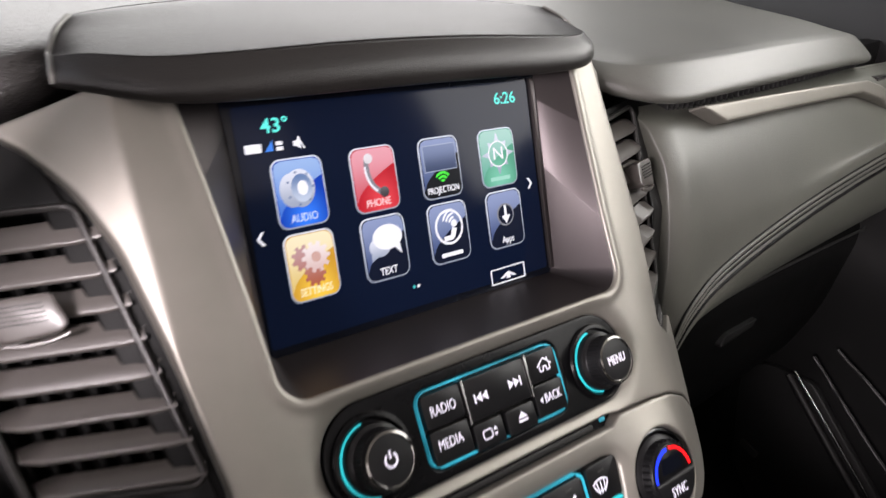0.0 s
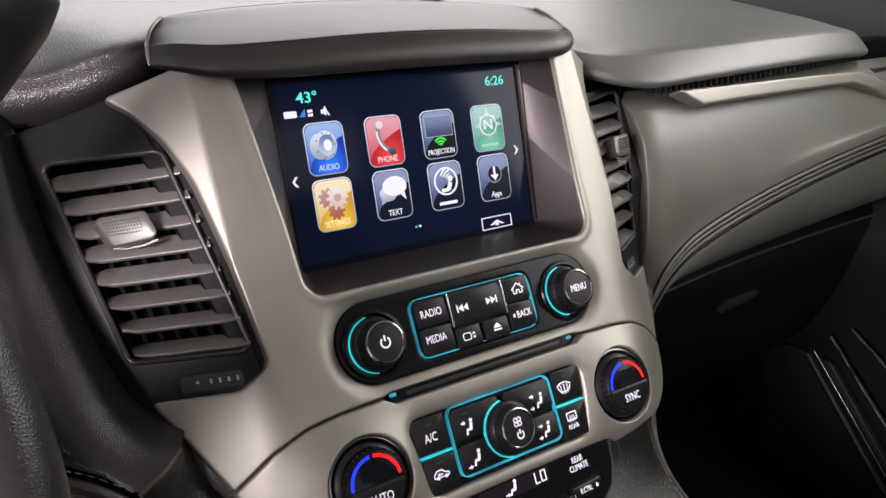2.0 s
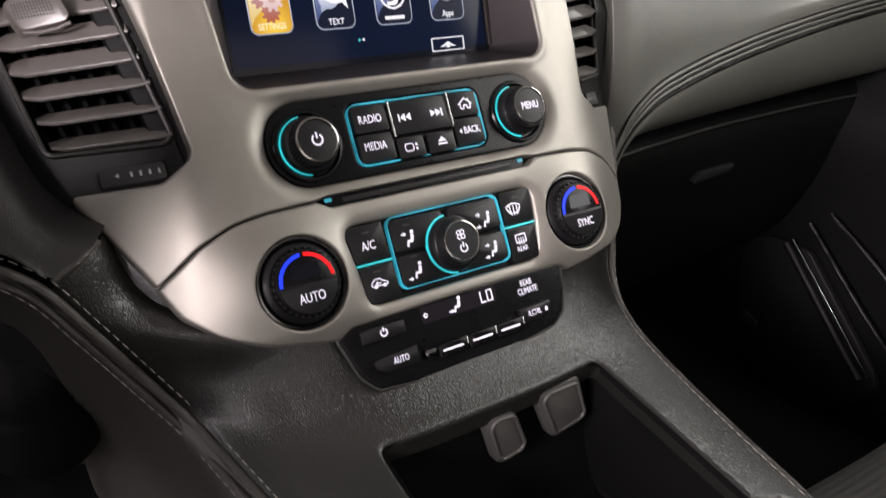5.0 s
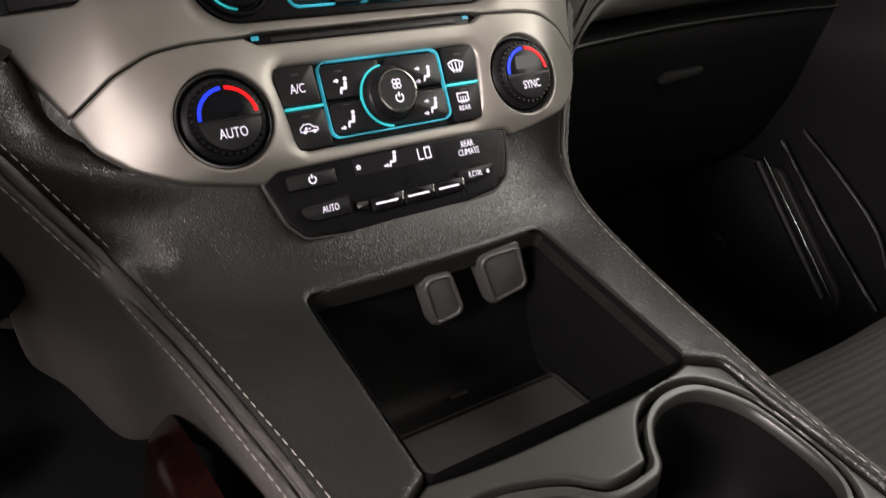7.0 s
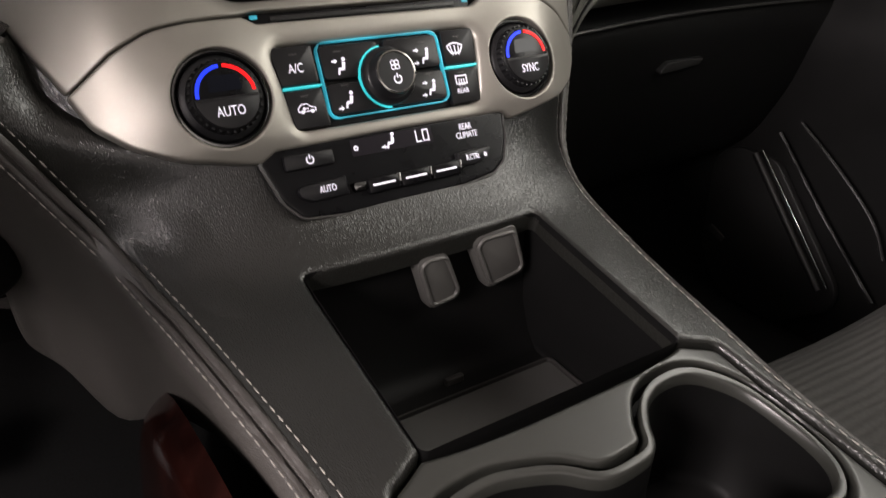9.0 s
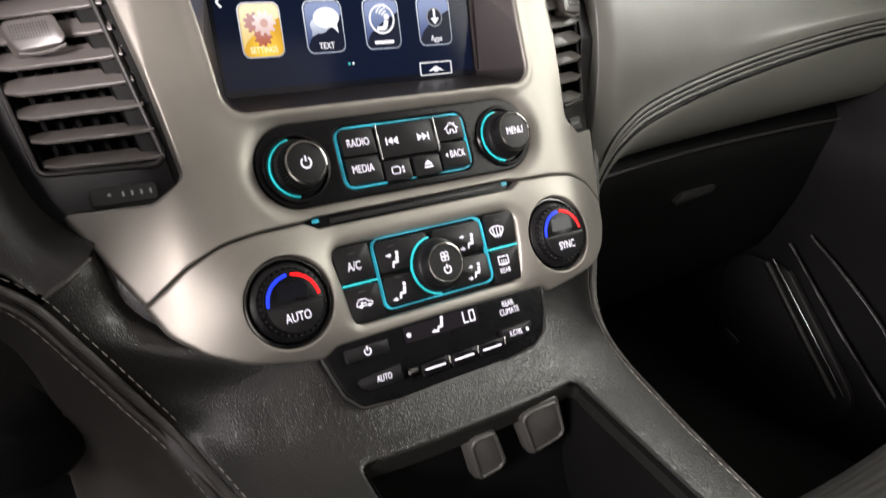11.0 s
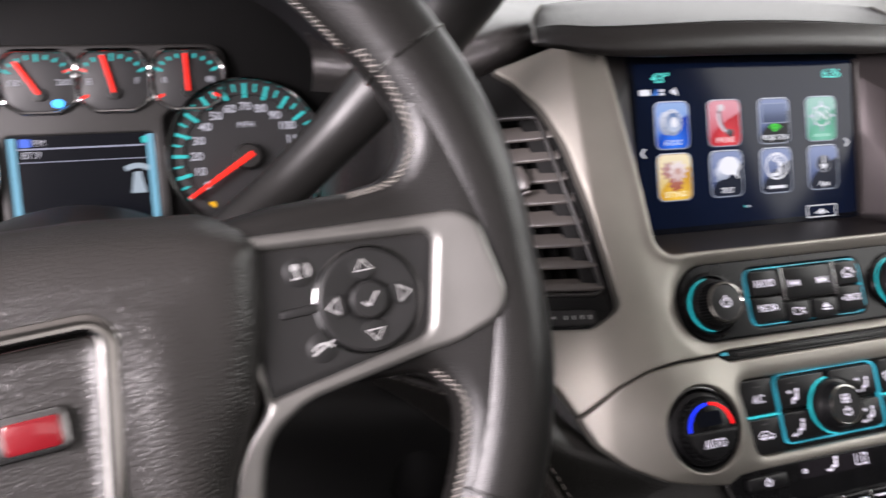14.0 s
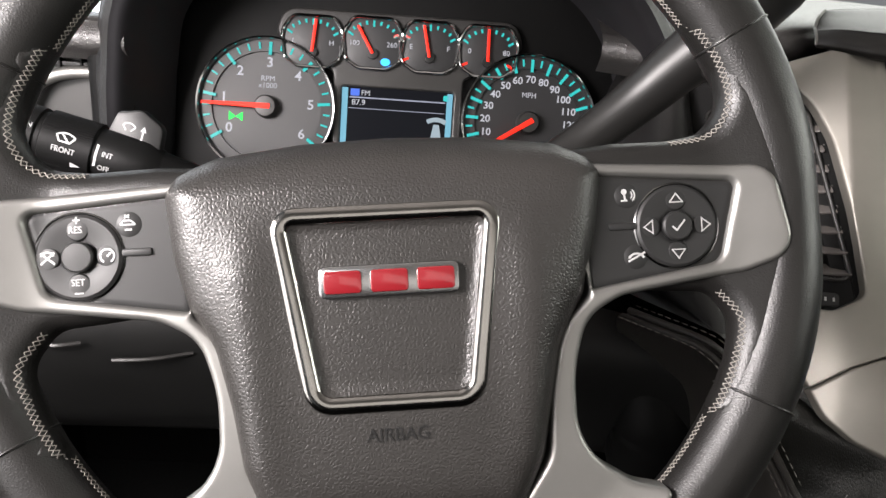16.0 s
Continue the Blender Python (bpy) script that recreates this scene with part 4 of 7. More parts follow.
def heat_knob(cx, text):
    m = STACK @ Matrix.Translation((cx, -0.0435, -0.0025))
    dial = thing("temperature_knob", (cx, -0.125, 0.635), "black temperature knob with a blue and red lit arc", "knob", "temperature knobs on the climate panel")
    part("skirt", lathe("skirt", [(0.0258, -0.012), (0.0258, 0.0022), (0.0252, 0.0034), (0.0240, 0.0036), (0.0228, 0.0016)], m), PIANO, dial)
    part("chrome_ring", lathe("chrome_ring", [(0.0252, 0.0026), (0.0258, 0.0030), (0.0256, 0.0040), (0.0247, 0.0042), (0.0243, 0.0034)], m), DARK_CHROME, dial, "thin chrome ring")
    body = part("grip", lathe("grip", [(0.0225, 0.0), (0.0225, 0.0040), (0.0214, 0.0052), (0.0196, 0.0060), (0.0190, 0.0072), (0.0184, 0.0108), (0.0176, 0.0120), (0.0, 0.0120)], m), BUTTON, dial)
    teeth = [prism_data(box2(0, 0, 0.0011, 0.0014), 0.0060, 0.0112, 0, on(m @ Matrix.Rotation(radians(a), 4, "Z") @ Matrix.Translation((0.0190, 0, 0)))) for a in np.arange(0, 360, 11.25)]
    part("grip_ribs", joined("grip_ribs", teeth, False), BUTTON, body)
    t = m @ Matrix.Rotation(radians(14), 4, "Z")
    part("face", prism("face", disc2(0, 0, 0.0172, 48), 0.0118, 0.0125, 0.0004, on(m)), PIANO, body)
    lower = np.array([(0.0170 * math.cos(q), 0.0170 * math.sin(q)) for q in np.linspace(math.pi, 2 * math.pi, 24)])
    part("push_key", prism("push_key", lower + [0, -0.0008], 0.0122, 0.0136, 0.0008, on(m)), BUTTON, body)
    words(text, 0.0054, m, 0, -0.0088, 0.0138, MARK, body, "knob_word", wide=0.74)
    flat("cold_arc", [arc2(0, 0, 0.0152, 0.0019, 94, 181, 18)], 0.0125, 0.0128, on(m), BLUE_LIGHT, body)
    flat("hot_arc", [arc2(0, 0, 0.0152, 0.0019, 4, 86, 18)], 0.0125, 0.0128, on(m), RED_LIGHT, body)
    part("readout", prism("readout", rounded([(-0.009, 0.002, 0.001), (0.009, 0.002, 0.001), (0.008, 0.0105, 0.002), (-0.008, 0.0105, 0.002)]), 0.0125, 0.0127, 0, on(m)), GLASS_DARK, body, "unlit readout window")


heat_knob(-0.1005, "AUTO")
heat_knob(0.0990, "SYNC")

# ---- rear climate strip under the pod ----
rear = thing("rear_climate_panel", (0, -0.16, 0.575), "black rear climate strip with readout, toggles and keys", "climate panel")
LOW = on(STACK @ Matrix.Translation((0, 0, -0.0035)))
LOWM = STACK @ Matrix.Translation((0, 0, -0.0035))
strip = rounded(mm([(80, -74, 2), (78, -92, 12), (73, -106, 9), (63, -113, 9), (40, -116, 60), (0, -117.5, 80), (-45, -117, 60), (-70, -114.5, 8), (-79.5, -104, 12), (-87, -82, 4), (-88, -74, 2)]), 5)
part("faceplate", sheet("faceplate", strip, [], LOW, 0.002, 0.0014, 0.006), PIANO, rear)
part("rim_bead", sweep("rim_bead", LOW(strip[:, 0] * 1.006, strip[:, 1] * 1.002, -0.0008), 0.0009, sides=6, closed=True), PLASTIC_GREY, rear)
pane = part("readout", prism("readout", box2(-0.0045, -0.0812, 0.0560, 0.0100, 0.001), 0, 0.0004, 0, LOW), lit("lit_readout_ground", (0.012, 0.010, 0.012), 0.9), rear, "lit rear readout window")
flat("readout_word", [bar2(*q, 0.0008) for q in ((0.0118, -0.0774, 0.0118, -0.0846), (0.0118, -0.0843, 0.0152, -0.0843), (0.0168, -0.0774, 0.0168, -0.0846), (0.0204, -0.0774, 0.0204, -0.0846), (0.0168, -0.0777, 0.0204, -0.0777), (0.0168, -0.0843, 0.0204, -0.0843))], 0.0004, 0.0006, LOW, MARK, pane)
flat("fan_mark", [disc2(-0.0295 + 0.0011 * math.cos(t), -0.0815 + 0.0011 * math.sin(t), 0.00062, 8) for t in np.arange(0.3, 6.2, 1.2566)], 0.0004, 0.0006, LOW, MARK, pane)
flat("airflow_mark", [disc2(-0.0042, -0.0770, 0.0012, 10), bar2(-0.0044, -0.0784, -0.0052, -0.0822, 0.0019), bar2(-0.0048, -0.0822, -0.0080, -0.0818, 0.0014), bar2(-0.0077, -0.0818, -0.0088, -0.0850, 0.0012), bar2(-0.0128, -0.0838, -0.0108, -0.0838, 0.0010), np.array([(-0.0108, -0.0852), (-0.0108, -0.0824), (-0.0092, -0.0838)])], 0.0004, 0.0006, LOW, MARK, pane)
words("REAR", 0.0042, LOWM, 0.0487, -0.0805, 0.0002, MARK, rear, "panel_word", wide=0.70)
words("CLIMATE", 0.0042, LOWM, 0.0487, -0.0857, 0.0002, MARK, rear, "panel_word", wide=0.70)


def strip_key(cx, cv, w, h, mat, slope=0.0, top=0.003):
    poly = box2(0, 0, w, h, 0.0016) @ np.array([[math.cos(slope), math.sin(slope)], [-math.sin(slope), math.cos(slope)]]) + [cx, cv]
    return part("key", prism("key", poly, 0, top, 0.0012, LOW), mat, rear)


k = strip_key(-0.0600, -0.0832, 0.0300, 0.0088, BUTTON)
flat("power_mark", [arc2(-0.0600, -0.0832, 0.0021, 0.0008, 125, 415, 16), bar2(-0.0600, -0.0826, -0.0600, -0.0800, 0.0008)], 0.003, 0.0032, LOW, MARK, k)
k = part("key", prism("key", rounded(mm([(-40.5, -95.6, 1), (-71.5, -97.2, 3), (-70.0, -103.5, 5), (-63.5, -106.6, 5), (-40.5, -106.4, 1)]), 5), 0, 0.0034, 0.0014, LOW), BUTTON, rear)
words("AUTO", 0.0040, LOWM, -0.0535, -0.1010, 0.0035, MARK, k, "key_word", wide=0.68)
k = part("key", prism("key", rounded(mm([(36.0, -96.0, 1), (36.5, -105.0, 2), (52.0, -104.6, 5), (60.5, -101.0, 5), (63.2, -95.2, 2)]), 5), 0, 0.0040, 0.0014, LOW), BUTTON, rear)
words("R.CTRL", 0.0037, LOWM, 0.0472, -0.1003, 0.0041, MARK, k, "key_word", wide=0.64)
flat("lock_mark", [box2(0.0568, -0.1005, 0.0020, 0.0018), arc2(0.0568, -0.0998, 0.0008, 0.0004, 0, 180, 8)], 0.004, 0.0042, LOW, MARK, k)
for cx in (-0.0180, 0.0040, 0.0260):
    k = strip_key(cx, -0.1045, 0.0215, 0.0092, PIANO, 0.03, 0.0045)
    flat("toggle_mark", [box2(cx - 0.0005, -0.1045, 0.0150, 0.0012, 0.0004)], 0.0045, 0.0047, LOW, MARK, k)
    part("toggle_end", prism("toggle_end", box2(cx + 0.0108, -0.1030, 0.0016, 0.0052, 0.0006), 0.0, 0.0046, 0.0006, LOW), CHROME, k)
part("toggle_end", prism("toggle_end", rounded(mm([(-38.5, -100.6, 2), (-37.5, -105.8, 1.5), (-29.5, -106.6, 1), (-29.2, -101.2, 1)]), 5), 0.0, 0.0040, 0.0015, LOW), DARK_CHROME, rear)

# ---- air vents beside the stack ----
def air_vent(s, label):
    """A tall outlet with eight slats; s is -1 on the driver's side, 1 on the passenger's."""
    vent = thing("air_vent", (s * 0.185, -0.02, 0.70), label, "air vent", "vents beside the centre stack")

    def at(x, v, h):
        return stack(s * np.asarray(x, float), v, np.asarray(h) + (0.38 * np.clip(np.asarray(x, float) - 0.160, 0, 1) * np.clip((np.asarray(v, float) - 0.045) / 0.06, 0, 1) if s > 0 else 0.0))

    inset = 5 if s > 0 else 0
    mouth = rounded(mm([(224 - inset, 182, 5), (165, 170, 6), (144.5, 46, 5), (203 - inset, 57, 6)]), 5)
    surround = rounded(mm([(150, 95, 4), (141, 26, 3), (155, 22, 3), (200, 28, 3), (209, 42, 10), (222, 88, 60), (233, 150, 40), (233, 189, 3), (170, 178, 3), (158, 140, 20)]), 4)
    if s < 0:
        surround = rounded(mm([(150, 95, 4), (141, 26, 3), (155, 22, 3), (200, 28, 3), (209, 42, 10), (222, 88, 60), (233, 150, 40), (244, 203, 3), (184, 209, 3), (172, 190, 20), (158, 140, 20)]), 4)
    part("surround", sheet("surround", surround, [mouth], lambda x, v, h: at(x, v, np.asarray(h) - 0.0055), 0.0025, 0.0012, 0.012), SURROUND, vent)
    part("bezel", sweep("bezel", at(mouth[:, 0], mouth[:, 1], np.full(len(mouth), -0.0048)), 0.0017, sides=8, closed=True, up=(0, -0.8, 0.5)), PLASTIC_GREY, vent, "satin charcoal bezel")
    walls = [at(mouth[:, 0], mouth[:, 1], np.full(len(mouth), h)) for h in (-0.006, -0.02, -0.040)]
    n = len(mouth)
    part("duct", mesh_of("duct", np.vstack(walls), [(k * n + i, k * n + (i + 1) % n, (k + 1) * n + (i + 1) % n, (k + 1) * n + i) for k in range(2) for i in range(n)] + [tuple(range(2 * n, 3 * n))]), PLASTIC_DARK, vent, "black air duct")
    for i in range(8):
        f = i / 7
        xl, xr = 0.2225 - inset * MM - 0.0225 * f, 0.1585 - 0.0135 * f
        vl, vr = 0.1695 - 0.1065 * f, 0.1590 - 0.1050 * f
        ring = []
        for g in np.linspace(0, 1, 9):
            x, v = xl + (xr - xl) * g, vl + (vr - vl) * g
            e = 1 - 0.35 * max(0, 1 - g / 0.06) - 0.2 * max(0, (g - 0.96) / 0.04)
            sec = [(-0.0050, -0.0068), (-0.0062, -0.0058), (-0.0058, -0.0046), (-0.0046, -0.0042), (0.0056, -0.0100), (0.0066, -0.0150), (0.0052, -0.0165)]
            if f > 0.6:
                # the lowest slats tip down into the duct to look darker, where shade falls
                a = radians(-22) * min(1.0, (f - 0.6) / 0.2)
                sec = [(q[0] * math.cos(a) - (q[1] + 0.007) * math.sin(a), q[0] * math.sin(a) + (q[1] + 0.007) * math.cos(a) - 0.007) for q in sec]
            ring.append(at(np.full(7, x), np.array([v + q[0] * e for q in sec]), np.array([q[1] for q in sec])))
        verts = np.vstack(ring)
        faces = [(a * 7 + j, a * 7 + (j + 1) % 7, (a + 1) * 7 + (j + 1) % 7, (a + 1) * 7 + j) for a in range(8) for j in range(7)] + [tuple(range(7)), tuple(range(56, 63))]
        slat = part("slat", mesh_of("slat", verts, faces, True, 50), VENT_GREY, vent)
        part("pivot_pin", lathe("pivot_pin", [(0.0011, -0.002), (0.0011, 0.001), (0.0006, 0.0018), (0, 0.002)], Matrix.Translation(Vector(at(xr - 0.0015, vr + 0.002, -0.009))) @ Matrix.Rotation(radians(-50), 4, "X"), 10), SATIN_CHROME, slat)
    for i in range(7):
        f = (i + 0.7) / 7
        cells = []
        for v0, v1, x0, x1 in ((0.060, 0.176, 0.203 + (0.146 - 0.203) * f, 0.223 + (0.163 - 0.223) * f),):
            q = [at(x, v, h) for x, v in ((x0, v0 - 0.008 * f), (x1, v1 - 0.010 * f)) for h in (-0.022, -0.036)]
            d = np.array([0.0012 * s, 0.0004, 0])
            cells.append(([p + d for p in q] + [p - d for p in q], [(0, 1, 3, 2), (4, 5, 7, 6), (0, 1, 5, 4), (2, 3, 7, 6), (0, 2, 6, 4), (1, 3, 7, 5)]))
        part("vane", joined("vane", cells, False), PLASTIC_DARK, vent)
    tab = rounded(mm([(206.5, 141.5, 3), (180.5, 138, 3), (176, 121, 4), (200, 122, 4)]), 5)
    grip = part("tab", joined("tab", [prism_data(tab, -0.008, 0.0045, 0.0016, at)], True, 40), VENT_GREY, vent, "dotted charcoal tab")
    dots = [prism_data(box2(0.2018 - 0.0014 * i - 0.0002 * j, 0.1370 - 0.00020 * i - 0.0019 * j, 0.0007, 0.0009), 0.0045, 0.0050, 0, at) for i in range(13) for j in range(5)]
    part("tab_dots", joined("tab_dots", dots, False), PLASTIC, grip)
    lip = np.array([(0.1990, 0.1215), (0.1925, 0.1195), (0.1840, 0.1188), (0.1775, 0.1200)])
    part("tab_lip", sweep("tab_lip", at(lip[:, 0], lip[:, 1], np.full(4, 0.0032)), 0.0011, sides=8), VENT_GREY, grip)
    wheel = part("thumb_wheel", joined("thumb_wheel", [prism_data(rounded(mm([(183, 42.5, 3), (152, 38, 3), (152, 28.5, 2), (183, 32, 2)]), 4), -0.0055, -0.0030, 0.001, at)], True), RUBBER, vent, "black thumb wheel with white marks")
    ticks = [np.array(mm([(172.6 - 4.2 * i, 37.6 - 0.6 * i), (171.6 - 4.2 * i, 37.4 - 0.6 * i), (171.6 - 4.2 * i, 34.8 - 0.6 * i), (172.6 - 4.2 * i, 35.0 - 0.6 * i)])) for i in range(1, 5)]
    flat("thumb_marks", ticks + [np.array(mm([(175.5, 36.7), (173.6, 37.8), (173.6, 35.6)]))], -0.003, -0.0027, at, MARK_PLAIN, wheel)
    return vent


air_vent(-1, "open charcoal centre air vent beside the steering wheel")
air_vent(1, "open charcoal air vent beside the passenger dash pad")

# ---- padded hood over the screen ----
hood = thing("screen_hood", (0, 0.03, 0.85), "black grained hide hood over the touch screen", "dash hood")
cols = [(-0.162, 0.216, 0.0), (-0.150, 0.208, 0.004), (-0.128, 0.198, 0.008), (-0.095, 0.1945, 0.011), (-0.045, 0.194, 0.013)]
cols = cols + [(0, 0.194, 0.0135)] + [(-x, v, h) for x, v, h in reversed(cols)]
net = []
for x, v, h in cols:
    e = 1 - (abs(x) / 0.165) ** 2
    p = np.array(stack(x, v, h))
    y1, z1 = 0.052 + 0.034 * max(e, 0) ** 0.6, 0.8835 + 0.0065 * e
    k = 0.35 + 0.65 * max(e, 0) ** 0.35
    net.append([(x * 0.95, p[1] + 0.028 * k, p[2] + 0.004), (x * 0.985, p[1] + 0.004, p[2] + 0.0005), tuple(p + [0, -0.0005, 0.0045 * k]), tuple(p + [0, 0.001, 0.013 * k]),
                (x * 0.99, p[1] + 0.008, p[2] + 0.0215 * k), (x * 0.985, p[1] + 0.0115, p[2] + 0.0238 * k), (x * 0.95, (p[1] + y1) / 2 + 0.006, z1 - 0.005), (x * 0.90, y1, z1), (x * 0.90, y1 + 0.004, z1 - 0.012)])
part("hide_cover", skin("hide_cover", np.array(net), 81, 54), HIDE_HOOD, hood)
seam = np.array([curve(np.array(net)[:, 7], 60)])[0]
part("edge_piping", sweep("edge_piping", seam + [0, 0.001, -0.0006], 0.0011, sides=6), HIDE, hood)
for end in (net[0], net[-1]):
    part("end_piping", sweep("end_piping", curve(end[2:8], 24) + [0, -0.0004, 0.0004], 0.0011, sides=8), SILVER_WHEEL, hood, "thin satin silver edge")

# ---- dash top: driver's flank, middle and passenger's pad ----
top = tagged(part("dash_top", skin("dash_top", np.array([
    [(x, y0 + 0.012, z0 - 0.030), (x, y0, z0 - 0.016), (x, y0 + 0.002, z0 - 0.004), (x, y0 + 0.022, z0 + 0.006), (x, 0.20, z1), (x, 0.45, z1 + 0.008), (x, 0.80, z1)]
    for x, y0, z0, z1 in ((-0.30, 0.095, 0.852, 0.880), (-0.25, 0.076, 0.850, 0.880), (-0.21, 0.062, 0.854, 0.880), (-0.165, 0.050, 0.868, 0.882),
                          (-0.10, 0.085, 0.872, 0.882), (0, 0.085, 0.875, 0.882), (0.10, 0.085, 0.872, 0.880), (0.155, 0.075, 0.862, 0.876), (0.20, 0.070, 0.850, 0.872))]), 60, 46), HIDE_TOP, None),
    "black grained hide dash top round the hood", "dashboard", kind="structure")
lip = [(0.150, 0.100, 0.858), (0.172, 0.055, 0.851), (0.196, 0.018, 0.843), (0.232, 0.000, 0.838), (0.30, 0.002, 0.839), (0.44, 0.018, 0.840), (0.57, 0.034, 0.840), (0.638, 0.045, 0.838), (0.668, 0.066, 0.836), (0.678, 0.11, 0.836)]
net = []
for x, y, z in lip:
    d = 0.5 if x < 0.2 else 1.0
    net.append([(x + 0.004, y + 0.045, z - 0.018), (x, y + 0.010, z - 0.0165), (x - 0.001, y + 0.002, z - 0.0150), (x, y - 0.001, z - 0.011), (x, y + 0.003, z - 0.005), (x + 0.002, y + 0.018, z + 0.0066 * d),
                (x + 0.003, y + 0.027, z + 0.0104 * d), (x + 0.006, y + 0.050, z + 0.0136 * d), (x + 0.012, max(y + 0.13, 0.17), z + 0.024), (x + 0.02, 0.42, 0.882), (x + 0.02, 0.80, 0.880)])
tagged(part("dash_top_pad", skin("dash_top_pad", np.array(net), 70, 80), PAD_TOP, None), "soft dark grey passenger dash top with a rolled lip", "dashboard", kind="structure")

# ---- passenger dash: vent slit, bright strip, padded panel, bolster, glove box ----
slit = thing("dash_slit_vent", (0.45, 0.05, 0.81), "black slit with fine ribs under the dash lip", "air vent")
path = curve([(0.205, 0.046, 0.815), (0.28, 0.034, 0.814), (0.44, 0.046, 0.816), (0.62, 0.068, 0.818), (0.80, 0.10, 0.817), (0.95, 0.14, 0.815)], 60)
part("channel", sweep("channel", path + [0, 0.012, 0], 1.0, section=[(-0.014, -0.016), (0.006, -0.016), (0.006, 0.014), (-0.014, 0.014)]), PLASTIC_DARK, slit)
ribs = []
for f in np.linspace(0.17, 0.66, 44):
    p = np.array([np.interp(f, np.linspace(0, 1, 60), path[:, k]) for k in range(3)])
    ribs.append(prism_data(box2(0, 0, 0.0022, 0.0075, 0.0008, 2), 0, 0.010, 0.0006, on(Matrix.Translation(Vector(p) + Vector((0, 0.004, -0.003))) @ Matrix.Rotation(radians(80), 4, "X"))))
part("ribs", joined("ribs", ribs, True), PLASTIC, slit, kind="stuff")
part("cross_bar", sweep("cross_bar", path[10:40] + [0, 0.002, 0.0005], 0.0011, sides=6), PLASTIC, slit)

strip = thing("dash_trim_strip", (0.5, 0.03, 0.80), "satin nickel strip along the passenger dash", "dashboard trim")
shape = rounded(mm([(300, 803.5, 3), (392, 803.4, 60), (480, 802.6, 60), (572, 801.5, 14), (606, 793.5, 30), (656, 776, 60), (700, 751, 60), (738, 715, 40), (754, 688, 3), (768, 694, 3), (751, 722, 40), (711, 761, 60), (668, 786, 60), (624, 804.5, 20), (592, 811.5, 16), (497, 814, 60), (392, 816, 60), (268, 818, 1)]), 5)
part("strip", sheet("strip", shape, [], lambda x, v, h: np.stack([x, 0.068 * (np.asarray(x) - 0.2) - 0.009 - 0.9 * np.asarray(h) + 0.5 * np.clip(np.asarray(v) - 0.803, -0.01, 0.02), v + 0.4 * np.asarray(h)], -1), 0.003, 0.0022, 0.012), SILVER, strip)

pad = thing("passenger_dash_pad", (0.5, 0.02, 0.65), "soft dark grey padded passenger dash panel", "dashboard panel")
low = [(0.2205, 0.618), (0.229, 0.640), (0.239, 0.658), (0.254, 0.672), (0.283, 0.687), (0.347, 0.702), (0.439, 0.716), (0.557, 0.728), (0.679, 0.736), (0.80, 0.738), (0.95, 0.738)]
net = []
for x, z0 in low:
    yb = 0.000 + 0.068 * (x - 0.2)
    e = 0.35 * max(0.0, 1 - (x - 0.222) / 0.012)
    net.append([(x, yb + 0.036 + 0.02 * e, 0.813), (x, yb + 0.012 + 0.02 * e, 0.806), (x, yb - 0.001 + 0.018 * e, 0.793), (x, yb - 0.0145 + 0.016 * e, 0.770), (x, yb - 0.0265 + 0.012 * e, 0.740 + (z0 - 0.70) * 0.35),
                (x, yb - 0.032 + 0.015 * e, z0 + 0.018), (x, yb - 0.034 + 0.01 * e, z0 + 0.004), (x, yb - 0.026, z0 - 0.002)])
# the edge beside the vent leans outwards towards the top
net = [[(x + 0.007 * min(1.0, max(0.0, (z - 0.62) / 0.12)) * max(0.0, 1 - (x - 0.2205) / 0.06), y, z) for x, y, z in row] for row in net]
net.insert(0, [(x - 0.002, y + 0.003, z) for x, y, z in net[0]])
net.insert(0, [(x, y + 0.011, z) for x, y, z in net[0]])
part("padding", skin("padding", np.array(net), 70, 44), PAD_SOFT, pad)
net = []
for x, z0 in low:
    yb = 0.000 + 0.068 * (x - 0.2)
    d = max(0.022, z0 - 0.640)
    net.append([(x, yb - 0.024, z0 - 0.001), (x, yb - 0.031, z0 - 0.006), (x, yb - 0.035, z0 - 0.018), (x, yb - 0.031, z0 - 0.42 * d - 0.012), (x, yb - 0.020, z0 - 0.72 * d - 0.010), (x, yb + 0.000, z0 - 0.94 * d - 0.008), (x, yb + 0.05, z0 - d - 0.012)])
part("bolster", skin("bolster", np.array(net), 70, 30), PAD_SOFT, pad)
line = curve([(x, 0.068 * (x - 0.2) - 0.0325, z) for x, z in low], 160)
taper = np.interp(np.linspace(0, 1, 160), [0, 0.06, 0.2, 1], [0.25, 0.7, 1.0, 1.0])[:, None]
for off in (0.0052, -0.0062):
    part("stitching", joined("stitching", stitches(line + np.array([0, -0.0030, off]) * taper, 0.0042, 0.0016, 0.00036)), THREAD_DIM, pad, "grey stitching", "stuff")
for off in (0.0045, -0.0010, -0.0064):
    part("seam_ridge", sweep("seam_ridge", line + np.array([0, -0.0002, off]) * taper, 0.0025, sides=10), PAD_SOFT, pad)
# dark strips stand in for the shade between the ridges and below the seam
for off, width in ((0.0082, 0.0011), (0.0018, 0.0013), (-0.0037, 0.0013), (-0.0104, 0.0024)):
    part("seam_shade", sweep("seam_shade", line + np.array([0, -0.0012, off]) * taper, width, sides=8), PLASTIC_DARK, pad)
glove = thing("glove_box", (0.5, 0.06, 0.5), "closed black glove box with a recessed handle", "glove box")
